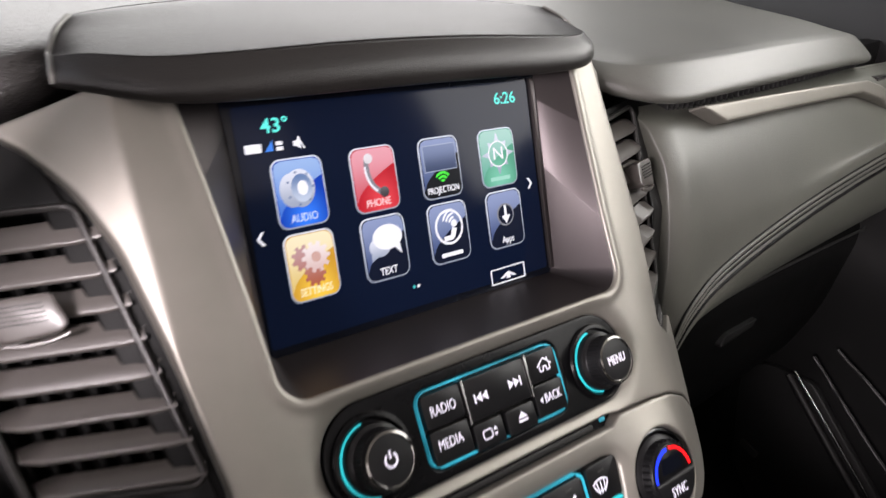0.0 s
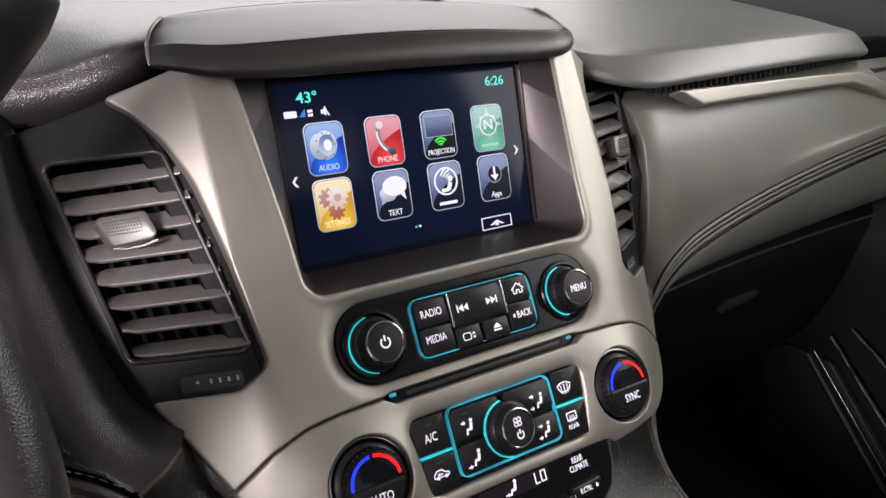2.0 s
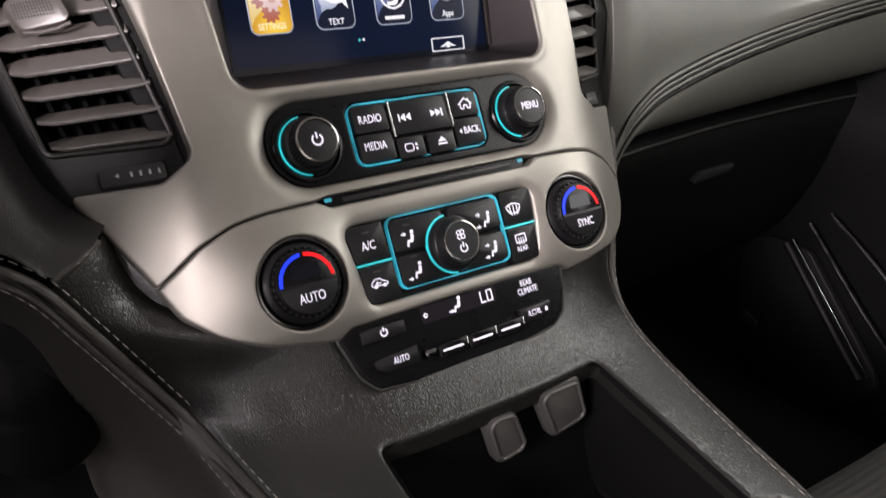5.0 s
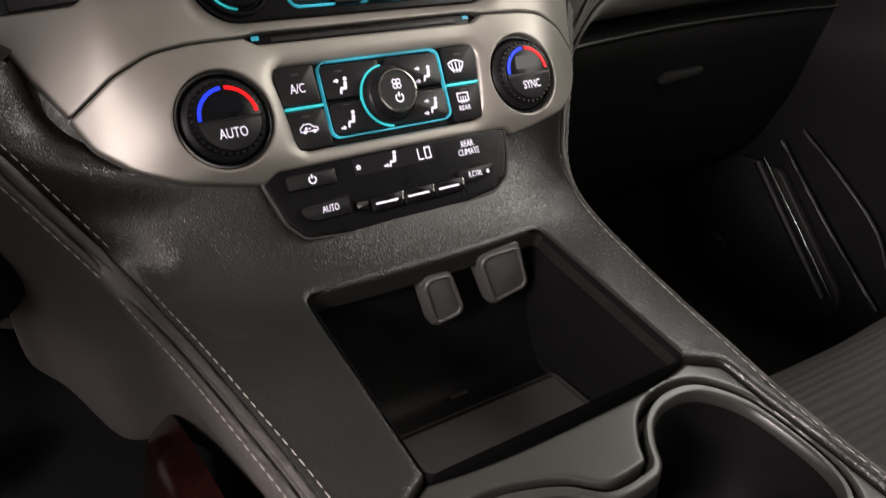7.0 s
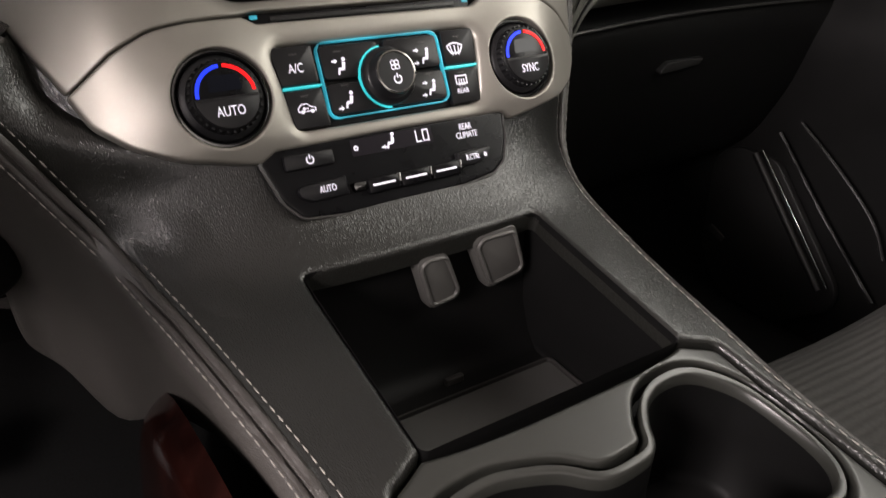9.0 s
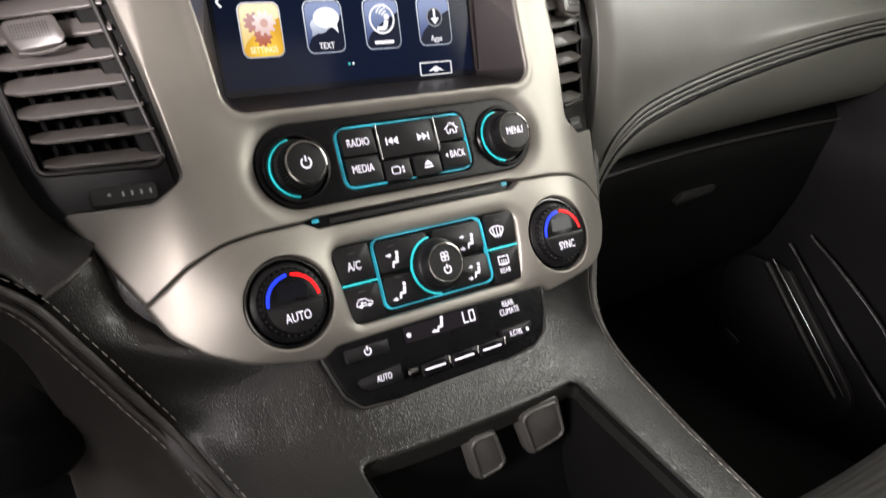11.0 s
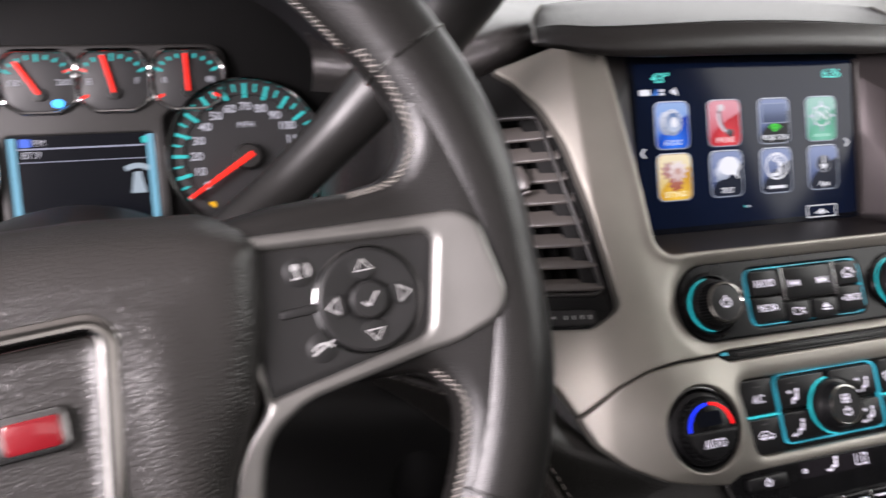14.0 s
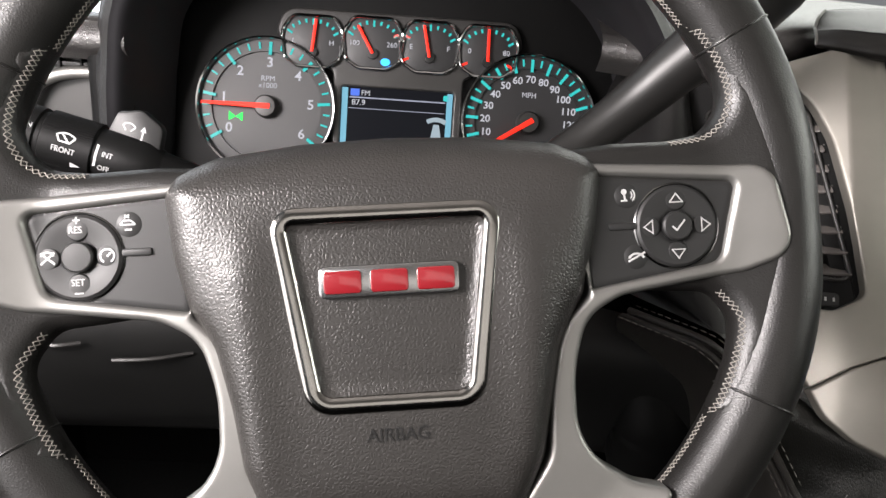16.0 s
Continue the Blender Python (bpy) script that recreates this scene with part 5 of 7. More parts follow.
net = [[(x, 0.035 + 0.07 * (x - 0.2), 0.622), (x, 0.020 + 0.07 * (x - 0.2), 0.600), (x, 0.022 + 0.07 * (x - 0.2), 0.56), (x, 0.05 + 0.07 * (x - 0.2), 0.46), (x, 0.12 + 0.06 * (x - 0.2), 0.36), (x, 0.30, 0.33)] for x in (0.20, 0.22, 0.35, 0.5, 0.7, 0.9)]
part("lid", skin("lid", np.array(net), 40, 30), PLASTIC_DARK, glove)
grip = rounded([(0.423, 0.5470, 0.003), (0.498, 0.5500, 0.003), (0.509, 0.5580, 0.002), (0.440, 0.5600, 0.006)], 4)
part("handle", prism("handle", grip, -0.010, 0.004, 0.002, lambda x, v, h: np.stack([np.asarray(x, float), 0.036 + 0.07 * (np.asarray(x, float) - 0.42) - np.asarray(h, float), np.asarray(v, float)], -1)), PLASTIC, glove, "small black latch")
path = curve([(0.245, 0.018, 0.603), (0.30, 0.020, 0.609), (0.45, 0.032, 0.612), (0.65, 0.046, 0.608), (0.85, 0.060, 0.600)], 40)
part("lid_edge", sweep("lid_edge", path, 0.0016, sides=6), PLASTIC_GREY, glove)

side = thing("side_air_vent", (0.75, 0.07, 0.72), "dark passenger side air vent with level slats", "air vent")
part("duct", skin("duct", np.array([[(x, 0.062 + 0.07 * (x - 0.65), z) for z in (0.812, 0.78, 0.74, 0.69)] for x in (0.60, 0.68, 0.76, 0.86)]), 14, 14), PLASTIC_DARK, side)
for i in range(5):
    x0 = 0.655 + 0.022 * i
    part("slat", sweep("slat", [(x0, 0.046 + 0.004 * i, 0.806 - 0.019 * i), (0.78, 0.060, 0.806 - 0.019 * i), (0.87, 0.070, 0.806 - 0.019 * i)], 1.0, section=[(-0.010, -0.0015), (0.008, -0.003), (0.008, 0.001), (-0.010, 0.0015)]), PLASTIC_GREY, side)

# ---- centre console ----
STATIONS = np.array([(0, -0.078, 0.672, 0.199, -0.046, 0.672), (0.045, -0.112, 0.640, 0.186, -0.068, 0.634), (0.09, -0.128, 0.603, 0.172, -0.086, 0.600), (0.125, -0.147, 0.580, 0.159, -0.106, 0.571),
                     (0.165, -0.178, 0.5585, 0.147, -0.145, 0.5525), (0.235, -0.245, 0.5475, 0.137, -0.212, 0.5385), (0.305, -0.312, 0.5365, 0.129, -0.285, 0.529), (0.395, -0.400, 0.5215, 0.124, -0.380, 0.5165), (0.60, -0.62, 0.500, 0.122, -0.62, 0.498)])
_fine = curve(STATIONS, 400)


def deck(x, s, h):
    x, s, h = np.broadcast_arrays(np.asarray(x, float), np.asarray(s, float), np.asarray(h, float))
    cy, cz, ex, ey, ez = [np.interp(s, _fine[:, 0], _fine[:, k]) for k in range(1, 6)]
    u = np.clip(np.abs(x) / ex, 0, 1.2)
    k = u ** 3.2
    y, z = cy + (ey - cy) * k, cz + (ez - cz) * k
    steep = np.clip((0.16 - s) / 0.09, 0, 1)
    ny, nz = -0.10 - 0.72 * steep, 0.99 - 0.45 * steep
    return np.stack([x, y + h * ny, z + h * nz], -1)


def side_x(s, sign=1):
    """Half width of the deck; the neck under the stack leans towards the driver."""
    return float(np.interp(s, _fine[:, 0], _fine[:, 3])) + (-0.003 if sign > 0 else 0.0042) * math.exp(-((s - 0.13) / 0.07) ** 2)


console = thing("centre_console", (0, -0.3, 0.12), "black hide centre console with stitched shoulders", "console")
steps = np.linspace(0.0, 0.60, 40)
outline = np.array([(-side_x(s, -1), s) for s in steps] + [(side_x(s), s) for s in reversed(steps)])
bin_hole = rounded([(-0.0825, 0.163, 0.006), (0.0825, 0.163, 0.006), (0.0845, 0.296, 0.004), (0.1080, 0.314, 0.014), (0.1150, 0.38, 0.03), (0.1120, 0.50, 0.02), (-0.1120, 0.50, 0.02), (-0.1150, 0.38, 0.03), (-0.1060, 0.314, 0.014), (-0.0845, 0.296, 0.004)], 5)
part("deck", sheet("deck", outline, [bin_hole], deck, 0.004, 0.004, 0.010), HIDE_FINE, console)
for s in (-1, 1):
    line = np.array([(side_x(q, s), q) for q in np.linspace(0.0, 0.60, 160)])
    inset = np.interp(line[:, 1], [0.06, 0.14, 0.18, 0.26, 0.30, 0.60], [0.0005, 0.002, 0.003, 0.004, 0.005, 0.006])
    inner_row = deck(s * (line[:, 0] - inset), line[:, 1], np.interp(inset, [0.0005, 0.004], [-0.0022, 0.0002]))
    if s < 0:
        # towards the dash the driver's shoulder swings out to the panel beside the vent
        swing = [(-0.275, -0.020, 0.668), (-0.257, -0.050, 0.672), (-0.2425, -0.067, 0.6728), (-0.2320, -0.0770, 0.6705), (-0.2170, -0.0830, 0.6580), (-0.2000, -0.0890, 0.6313), (-0.1884, -0.0920, 0.6122), (-0.1763, -0.0960, 0.5922)]
        inner_row = curve(swing + [tuple(p) for p in inner_row[line[:, 1] > 0.125][::8]], 200)
    seam = inner_row + [s * 0.0045, 0, -0.0038]
    part("seam_bead", sweep("seam_bead", seam, 0.0027, sides=8), HIDE_SIDELIT, console)
    part("seam_bead", sweep("seam_bead", inner_row + [s * 0.0088, 0.001, -0.0086], 0.0022, sides=8), HIDE_SIDELIT, console)
    part("stitching", joined("stitching", stitches(inner_row + [0, -0.0003, 0.0004], 0.0048, 0.0022, 0.00042)), THREAD, console, "pale grey stitching", "stuff")
    part("stitching", joined("stitching", stitches(inner_row + [s * 0.0115, 0.0005, -0.0098], 0.0048, 0.0022, 0.00042)), THREAD, console, "pale grey stitching", "stuff")
    net = []
    for k in np.linspace(0, 1, 16):
        q = np.array([np.interp(k, np.linspace(0, 1, len(seam)), seam[:, j]) for j in range(3)])
        drop = float(np.interp(q[1], [-0.62, -0.30, -0.22, -0.15, -0.09, -0.05], [0.035, 0.035, 0.045, 0.082, 0.175, 0.205])) if s < 0 else 0.16 + 0.20 * k
        pull = 0.06 * max(0.0, (-0.21 - q[0]) / 0.06) if s < 0 else 0.0
        # near the dash the side falls away behind the lower panel's rounded end
        back = 0.055 * min(1.0, max(0.0, (-0.160 - q[0]) / 0.025)) if s < 0 else 0.0
        net.append([tuple(q + [s * 0.001, 0.0, -0.002]), tuple(q + [s * 0.007, 0.002 + 0.05 * back, -0.010]), tuple(q + [s * 0.010 + 0.3 * pull, 0.008 + 0.4 * back, -0.18 * drop - 0.010]), tuple(q + [s * 0.008 + pull, 0.014 + back, -0.6 * drop]), tuple(q + [s * 0.004 + pull, 0.02 + back, -drop]), tuple(q + [s * -0.004 + pull, 0.02 + back, -drop - 0.006]), tuple(q + [s * -0.04, 0.03 + back, -drop - 0.012])])
    part("side_panel", skin("side_panel", np.array(net), 70, 40), HIDE_SIDELIT, console)
# the hide runs from the deck out to the swinging seam
net = [[(-0.184, -0.045, 0.668), (-0.192, -0.071, 0.6695), (-0.205, -0.0815, 0.664), (-0.2170, -0.0835, 0.6570), (-0.2215, -0.080, 0.652)],
       [(-0.160, -0.060, 0.631), (-0.174, -0.0800, 0.634), (-0.187, -0.0880, 0.633), (-0.2000, -0.0895, 0.6308), (-0.2045, -0.086, 0.626)]]
for s, end in ((0.084, (-0.1884, -0.0912, 0.6104)), (0.108, (-0.1763, -0.0945, 0.5895)), (0.130, None), (0.155, None), (0.190, None), (0.215, None)):
    rise = float(np.interp(s, [0.130, 0.155, 0.190, 0.215], [0.0016, 0.0007, 0.0, -0.0015]))
    end = np.array(end) if end else deck(-(side_x(s, -1) - 0.0015), s, rise - 0.0018)
    start = deck(-0.112, s, -0.0006)
    low = start * 0.5 + end * 0.5 + [0, -0.0005, 0.0005] if s < 0.12 else deck(0.5 * (start[0] + end[0]), s, rise)
    net.append([tuple(deck(-0.095, s, -0.004)), tuple(start), tuple(low), tuple(end), tuple(end + [-0.0045, 0.003, -0.005])])
part("shoulder", skin("shoulder", np.array(net), 60, 30), HIDE_FINE, console)
VENEER = material("dark_red_veneer", (0.0062, 0.0016, 0.0012), 0.16, spec=0.4)
mottle(VENEER, (0.0062, 0.0016, 0.0012), 0.6, 45.0, 0.16, 0.05)
net = [[(-0.158 + d, y, top), (-0.172 + d, y + 0.002, top - 0.020), (-0.178 + d, y + 0.004, top - 0.055), (-0.178 + d, y + 0.004, top - 0.10), (-0.165 + d, y, top - 0.15)] for y, top, d in ((-0.055, 0.380, 0.030), (-0.085, 0.425, 0.014), (-0.13, 0.475, 0.004), (-0.20, 0.508, 0.0), (-0.32, 0.512, 0.0), (-0.62, 0.490, 0.0))]
part("side_veneer", skin("side_veneer", np.array(net), 40, 24), VENEER, console, "glossy dark red wood veneer")
part("base", prism("base", box2(0, -0.40, 0.22, 1.30, 0.02), 0.12, 0.44, 0.01, on(Matrix.Identity(4))), PLASTIC_DARK, console)

# ---- open storage bin ----
store = thing("storage_bin", (0, -0.24, 0.455), "open black storage bin with a rubber mat", "storage bin")
rim = rounded([(-0.0825, 0.163, 0.006), (0.0825, 0.163, 0.006), (0.0845, 0.297, 0.004), (-0.0845, 0.297, 0.004)], 6)
rings = [deck(rim[:, 0], rim[:, 1], np.full(len(rim), h)) for h in (-0.001, -0.006)]
top = rings[-1]
for f, back in ((0.06, -0.163), (0.35, -0.164), (0.7, -0.168), (0.92, -0.176), (1.0, -0.182)):
    q = top.copy()
    q[:, 0] *= 1 + 0.04 * f
    q[:, 1] = np.interp(top[:, 1], [-0.312, -0.176], [-0.312 - 0.006 * f, back])
    q[:, 2] = top[:, 2] * (1 - f) + f * 0.458
    rings.append(q)
base = rings[-1] * [0.975, 1, 1]
base[:, 1] = (base[:, 1] + 0.255) * 0.9 - 0.255
base[:, 2] = 0.455
rings.append(base)
n = len(rim)
part("liner", mesh_of("liner", np.vstack(rings), [(k * n + i, k * n + (i + 1) % n, (k + 1) * n + (i + 1) % n, (k + 1) * n + i) for k in range(len(rings) - 1) for i in range(n)] + [tuple(range((len(rings) - 1) * n, len(rings) * n))], True, 50), PLASTIC_DARK, store)
FLOOR = frame_at((0, -0.255, 0.4552), 90)
part("mat", prism("mat", box2(0.0, -0.0030, 0.164, 0.106, 0.004), 0, 0.003, 0.001, on(FLOOR)), MAT_RUBBER, store, "black rubber mat")
part("mat_rim", joined("mat_rim", [band_data(box2(0.0, -0.0030, 0.166, 0.108, 0.004, 5), box2(0.0, -0.0030, 0.1685, 0.1105, 0.005, 5), 0, 0.0045, on(FLOOR))], False), PLASTIC_GREY, store)
part("mat_tab", prism("mat_tab", box2(0.014, 0.0660, 0.014, 0.004, 0.0015), 0, 0.005, 0.001, on(FLOOR)), PLASTIC_GREY, store)
WALL = frame_at((0, -0.1665, 0.530), 0)
for shape in ([(-13.5, 20.5), (10.8, 19), (27, -19), (0.8, -22.5)], [(26, 24.2), (64, 24.4), (79.3, -14.7), (46, -20.6)]):
    c = np.array(shape).mean(0)
    cap = thing("socket_cap", (c[0] * MM, -0.17, 0.53 + c[1] * MM), "closed dark grey rubber cap over a socket in the bin", "socket cap", "caps in the storage bin")
    ring = rounded([(x * MM, v * MM, 0.0065) for x, v in shape[::-1]], 6)
    part("flap", prism("flap", ring, 0, 0.0095, 0.0035, on(WALL)), RUBBER_CAP, cap)
    lip = rounded([(*((c + (np.array(q) - c) * 0.80) * MM), 0.0055) for q in shape[::-1]], 6)
    part("raised_lip", sweep("raised_lip", on(WALL)(lip[:, 0], lip[:, 1], np.full(len(lip), 0.0094)), 0.0014, sides=8, closed=True, up=(0, -1, 0)), RUBBER_CAP, cap)

# ---- cup holders ----
cups = thing("cup_holder", (0, -0.4, 0.45), "charcoal twin cup holder insert behind the bin", "cup holder")


def tray(x, s, h):
    return deck(x, s, np.asarray(h) - 0.0045)


def grown(loop, d):
    """A closed outline moved outwards by d."""
    t = np.roll(loop, -1, 0) - np.roll(loop, 1, 0)
    n = np.stack([t[:, 1], -t[:, 0]], 1) / np.maximum(np.linalg.norm(t, axis=1, keepdims=True), 1e-9)
    grew = edge_distance(loop + n * 1e-4, loop).mean() > 0
    return loop + n * (d if grew else -d)


well = curve([(x * MM, s * MM) for x, s in ((-91, 326), (-79, 320), (-62, 317), (-46, 320), (-31, 326), (-14, 338), (9, 338.5), (19, 335), (25.5, 324), (36, 313), (52, 307.5), (71, 310), (86, 321), (100, 343), (104.7, 374), (101, 393), (88, 401.5),
                                            (70, 400), (53, 394), (35, 383), (23, 375), (7, 376), (-6, 386), (-18, 406), (-40, 421), (-66, 422), (-92, 405), (-104, 372), (-100, 342), (-91, 326))], 150)[:-1]
plate = rounded([(-0.0850, 0.2985, 0.003), (0.0850, 0.2985, 0.003), (0.1070, 0.315, 0.012), (0.1138, 0.38, 0.03), (0.1110, 0.499, 0.018), (-0.1110, 0.499, 0.018), (-0.1138, 0.38, 0.03), (-0.1050, 0.315, 0.012)], 5)
part("plate", sheet("plate", plate, [grown(well, 0.0062)], tray, 0.0025, 0.0025, 0.010), TRAY, cups)


def loft(name, rows, mat, label="", close=False):
    """A band that follows the cup outline: rows of (outward step, height)."""
    rings = []
    for d, h in rows:
        q = grown(well, d)
        p = tray(q[:, 0], q[:, 1], np.zeros(len(q)))
        p[:, 2] += h
        rings.append(p)
    n = len(well)
    faces = [(k * n + i, k * n + (i + 1) % n, (k + 1) * n + (i + 1) % n, (k + 1) * n + i) for k in range(len(rows) - 1) for i in range(n)]
    if close:
        faces.append(tuple(range((len(rows) - 1) * n, len(rows) * n)))
    return part(name, mesh_of(name, np.vstack(rings), faces, True, 50), mat, cups, label)


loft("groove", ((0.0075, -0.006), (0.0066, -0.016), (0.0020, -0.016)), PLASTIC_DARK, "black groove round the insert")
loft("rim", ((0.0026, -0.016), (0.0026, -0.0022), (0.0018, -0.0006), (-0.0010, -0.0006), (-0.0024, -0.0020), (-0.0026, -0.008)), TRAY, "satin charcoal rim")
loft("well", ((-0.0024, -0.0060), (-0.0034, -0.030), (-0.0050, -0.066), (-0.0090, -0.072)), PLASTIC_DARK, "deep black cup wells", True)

# ---- steering wheel ----
HUB = frame_at((-0.457, -0.198, 0.776), 22, 6.4)
W = on(HUB)
wheel = thing("steering_wheel", (-0.457, -0.14, 0.74), "black hide steering wheel with satin silver spokes and pale stitching", "steering wheel")
ang = np.linspace(0, 2 * math.pi, 160, endpoint=False)


def grip_radius(a):
    """The rim thickens at the thumb rests."""
    d = np.degrees(a) % 360
    return 0.0174 + 0.0010 * np.exp(-((d - 38) / 14) ** 2) + 0.0010 * np.exp(-((d - 142) / 14) ** 2) + 0.0008 * np.exp(-((d - 335) / 22) ** 2) + 0.0008 * np.exp(-((d - 205) / 22) ** 2) - 0.0020 * np.exp(-(((d + 180) % 360 - 180) / 9) ** 2) - 0.0020 * np.exp(-((d - 180) / 9) ** 2)


R_RIM, RIM_X = 0.1872, -0.0022
centre = W(RIM_X + R_RIM * np.cos(ang), R_RIM * np.sin(ang), np.full(160, 0.004))
normal = np.array(HUB.to_3x3() @ Vector((0, 0, 1)))
part("rim", sweep("rim", centre, grip_radius(ang), sides=28, closed=True, squash=1.0, up=normal), HIDE_WHEEL, wheel)
for d in (27, 153, 207, 333):
    a = radians(d)
    c, t = Vector(W(R_RIM * math.cos(a), R_RIM * math.sin(a), 0.004)), a
    loop = []
    for q in np.linspace(0, 2 * math.pi, 40, endpoint=False):
        r = float(grip_radius(np.array([a]))[0]) + 0.0001
        loop.append(W(RIM_X + (R_RIM + r * math.cos(q)) * math.cos(a), (R_RIM + r * math.cos(q)) * math.sin(a), 0.004 + r * math.sin(q)))
    part("rim_seam", sweep("rim_seam", loop, 0.0007, sides=6, closed=True, up=(math.cos(a), 0, math.sin(a))), HIDE_WHEEL, wheel)


def rim_stitch(a0, a1):
    """Crossed lacing on the inner face of the rim."""
    def p(deg, q):
        t = radians(deg)
        r = float(grip_radius(np.array([t]))[0]) + 0.0003
        return W(RIM_X + (R_RIM - r * math.cos(q)) * math.cos(t), (R_RIM - r * math.cos(q)) * math.sin(t), 0.004 + r * math.sin(q))

    pieces = []
    for k, a in enumerate(np.arange(a0, a1, 0.78)):
        for flip in (k % 2, 1 - k % 2):
            q0, q1 = (0.02, 0.22) if flip else (0.22, 0.02)
            pieces.append(sweep_data([p(a, q0), p(a + 0.25, q0 * 0.72 + q1 * 0.28), p(a + 0.53, q0 * 0.28 + q1 * 0.72), p(a + 0.78, q1)], 0.00025, sides=5, up=normal))
    return pieces


for a0, a1 in ((32.5, 62), (118, 147.5), (212.5, 236), (304, 327)):
    part("rim_stitching", joined("rim_stitching", rim_stitch(a0, a1)), THREAD, wheel, "pale grey crossed stitching", "stuff")

# spokes
def web(x, v):
    """Height of the spoke's surface: it rises outwards to meet the rim."""
    k = np.clip((np.hypot(x, v) - 0.148) / 0.038, 0, 1)
    return 0.0110 + 0.0084 * k * k * (3 - 2 * k)


for s in (-1, 1):
    inner = [(104, 37.5, 20), (131, 37.5, 26), (148, 40, 14), (156, 52, 16), (153.5, 68, 30), (147.5, 80, 30), (141, 89, 4)] if s > 0 else [(104, 36, 20), (133, 35, 24), (152, 37, 14), (161, 50, 16), (158.5, 66, 30), (151, 80, 30), (145, 91, 4)]
    lower = [(140, -89, 4), (147, -77, 30), (152.5, -64, 30), (156, -47, 16), (147, -34, 12)] if s > 0 else [(145, -90, 4), (153, -76, 30), (158, -64, 30), (161, -50, 16), (151, -35, 12)]
    hide = rounded([(s * x * MM, v * MM, r * MM) for x, v, r in [(80, 22, 2), (82, 35, 6), *inner, (159, 94, 6), (180, 43, 100), (185, 0, 100), (180, -43, 100), (158, -94, 6), *lower, (128, -33, 4), (100, -30, 4), (92, -20, 2)]], 6)
    part("spoke_hide", sheet("spoke_hide", hide, [], lambda x, v, h: W(x, v, np.asarray(h) + web(x, v)), 0.0022, 0.0095, 0.0025), HIDE_WHEEL, wheel)
    for run in (inner[1:], lower):
        trail = curve([(s * x * MM, v * MM) for x, v, r in run], 120)
        inside = trail + np.gradient(trail, axis=0)[:, ::-1] * [1, -1] / np.linalg.norm(np.gradient(trail, axis=0), axis=1)[:, None] * 1e-3
        flip = 1 if (edge_distance(inside, hide) < edge_distance(trail, hide)).mean() > 0.5 else -1
        n = np.gradient(trail, axis=0)[:, ::-1] * [1, -1]
        n = flip * n / np.linalg.norm(n, axis=1)[:, None]
        length = np.concatenate([[0], np.cumsum(np.linalg.norm(np.diff(trail, axis=0), axis=1))])

        def at_edge(l, d):
            q = np.array([np.interp(l, length, trail[:, k] + n[:, k] * d) for k in (0, 1)])
            e = float(-edge_distance(q[None], hide)[0])
            e = min(max(e, 0.0003), 0.0095)
            return W(q[0], q[1], math.sqrt(0.0095 ** 2 - (0.0095 - e) ** 2) - 0.0095 + float(web(q[0], q[1])) + 0.0004)

        lace = []
        for k, l in enumerate(np.arange(0, length[-1] - 0.0026, 0.0025)):
            for d0, d1 in ((0.0008, 0.0030), (0.0030, 0.0008)):
                if k % 2:
                    d0, d1 = d1, d0
                lace.append(sweep_data([at_edge(l, d0), at_edge(l + 0.00125, (d0 + d1) / 2), at_edge(l + 0.0025, d1)], 0.00024, sides=5, up=normal))
        part("spoke_stitching", joined("spoke_stitching", lace), THREAD, wheel, "pale grey crossed stitching", "stuff")
    half = [(85, 28.0, 2), (174, 23.0, 13), (182, -17.5, 14), (160, -25.5, 30), (143, -27.5, 60), (103, -33, 30), (86.5, -42, 30), (79.5, -66, 70), (79.5, -92, 30), (87, -106, 30), (104, -117, 20), (120, -120, 3), (112, -136, 3), (50, -136, 3), (54, -120, 8), (66, -103, 20), (67.5, -76, 60), (74, -46, 30), (89, -31.5, 6), (86, -20, 2)]
    bezel = rounded([(s * x * MM, v * MM, r * MM) for x, v, r in half], 14)
    window = rounded([(s * x * MM, v * MM, r * MM) for x, v, r in [(87, 22.2, 1), (158.5, 16.6, 4), (150, -20, 8), (90, -29.5, 1)]], 6)

    def swell(x, v, h):
        return W(x, v, np.asarray(h) + web(x, v) + 0.0028 + 0.02 * np.clip(-v - 0.03, 0, 1))

    part("spoke_trim", sheet("spoke_trim", bezel, [window], swell, 0.0017, 0.0029, 0.010), SILVER_WHEEL, wheel, "satin silver spoke trim")
    pod = part("switch_pod", sheet("switch_pod", window, [], lambda x, v, h: swell(x, v, np.asarray(h) - 0.0026), 0.0025, 0.0006, 0.006), BUTTON_GREY, wheel, "charcoal switch pod")
    cx, cv = (0.1305, -0.0028) if s > 0 else (-0.1365, -0.0028)
    m = HUB @ Matrix.Translation((cx, cv, 0.0108))
    part("switch_ring", lathe("switch_ring", [(0.0196, 0), (0.0199, 0.0008), (0.0193, 0.0012), (0.0188, 0.0006)], m, 56), DARK_CHROME, pod)
    part("rocker", lathe("rocker", [(0.0188, -0.001), (0.0188, 0.0008), (0.0175, 0.0018), (0.0120, 0.0014), (0.0082, 0.0004), (0.0, 0.0004)], m, 56), BUTTON_GREY, pod)
    part("centre_key", lathe("centre_key", [(0.0068, 0.0), (0.0068, 0.0026), (0.0060, 0.0034), (0.0, 0.0037)], m, 36), BUTTON_GREY, pod)
    part("pod_divider", prism("pod_divider", box2(cx - s * 0.0252, cv + 0.001, 0.0130, 0.0034, 0.0010), 0.0106, 0.0126, 0.0007, W), BUTTON_GREY, pod)
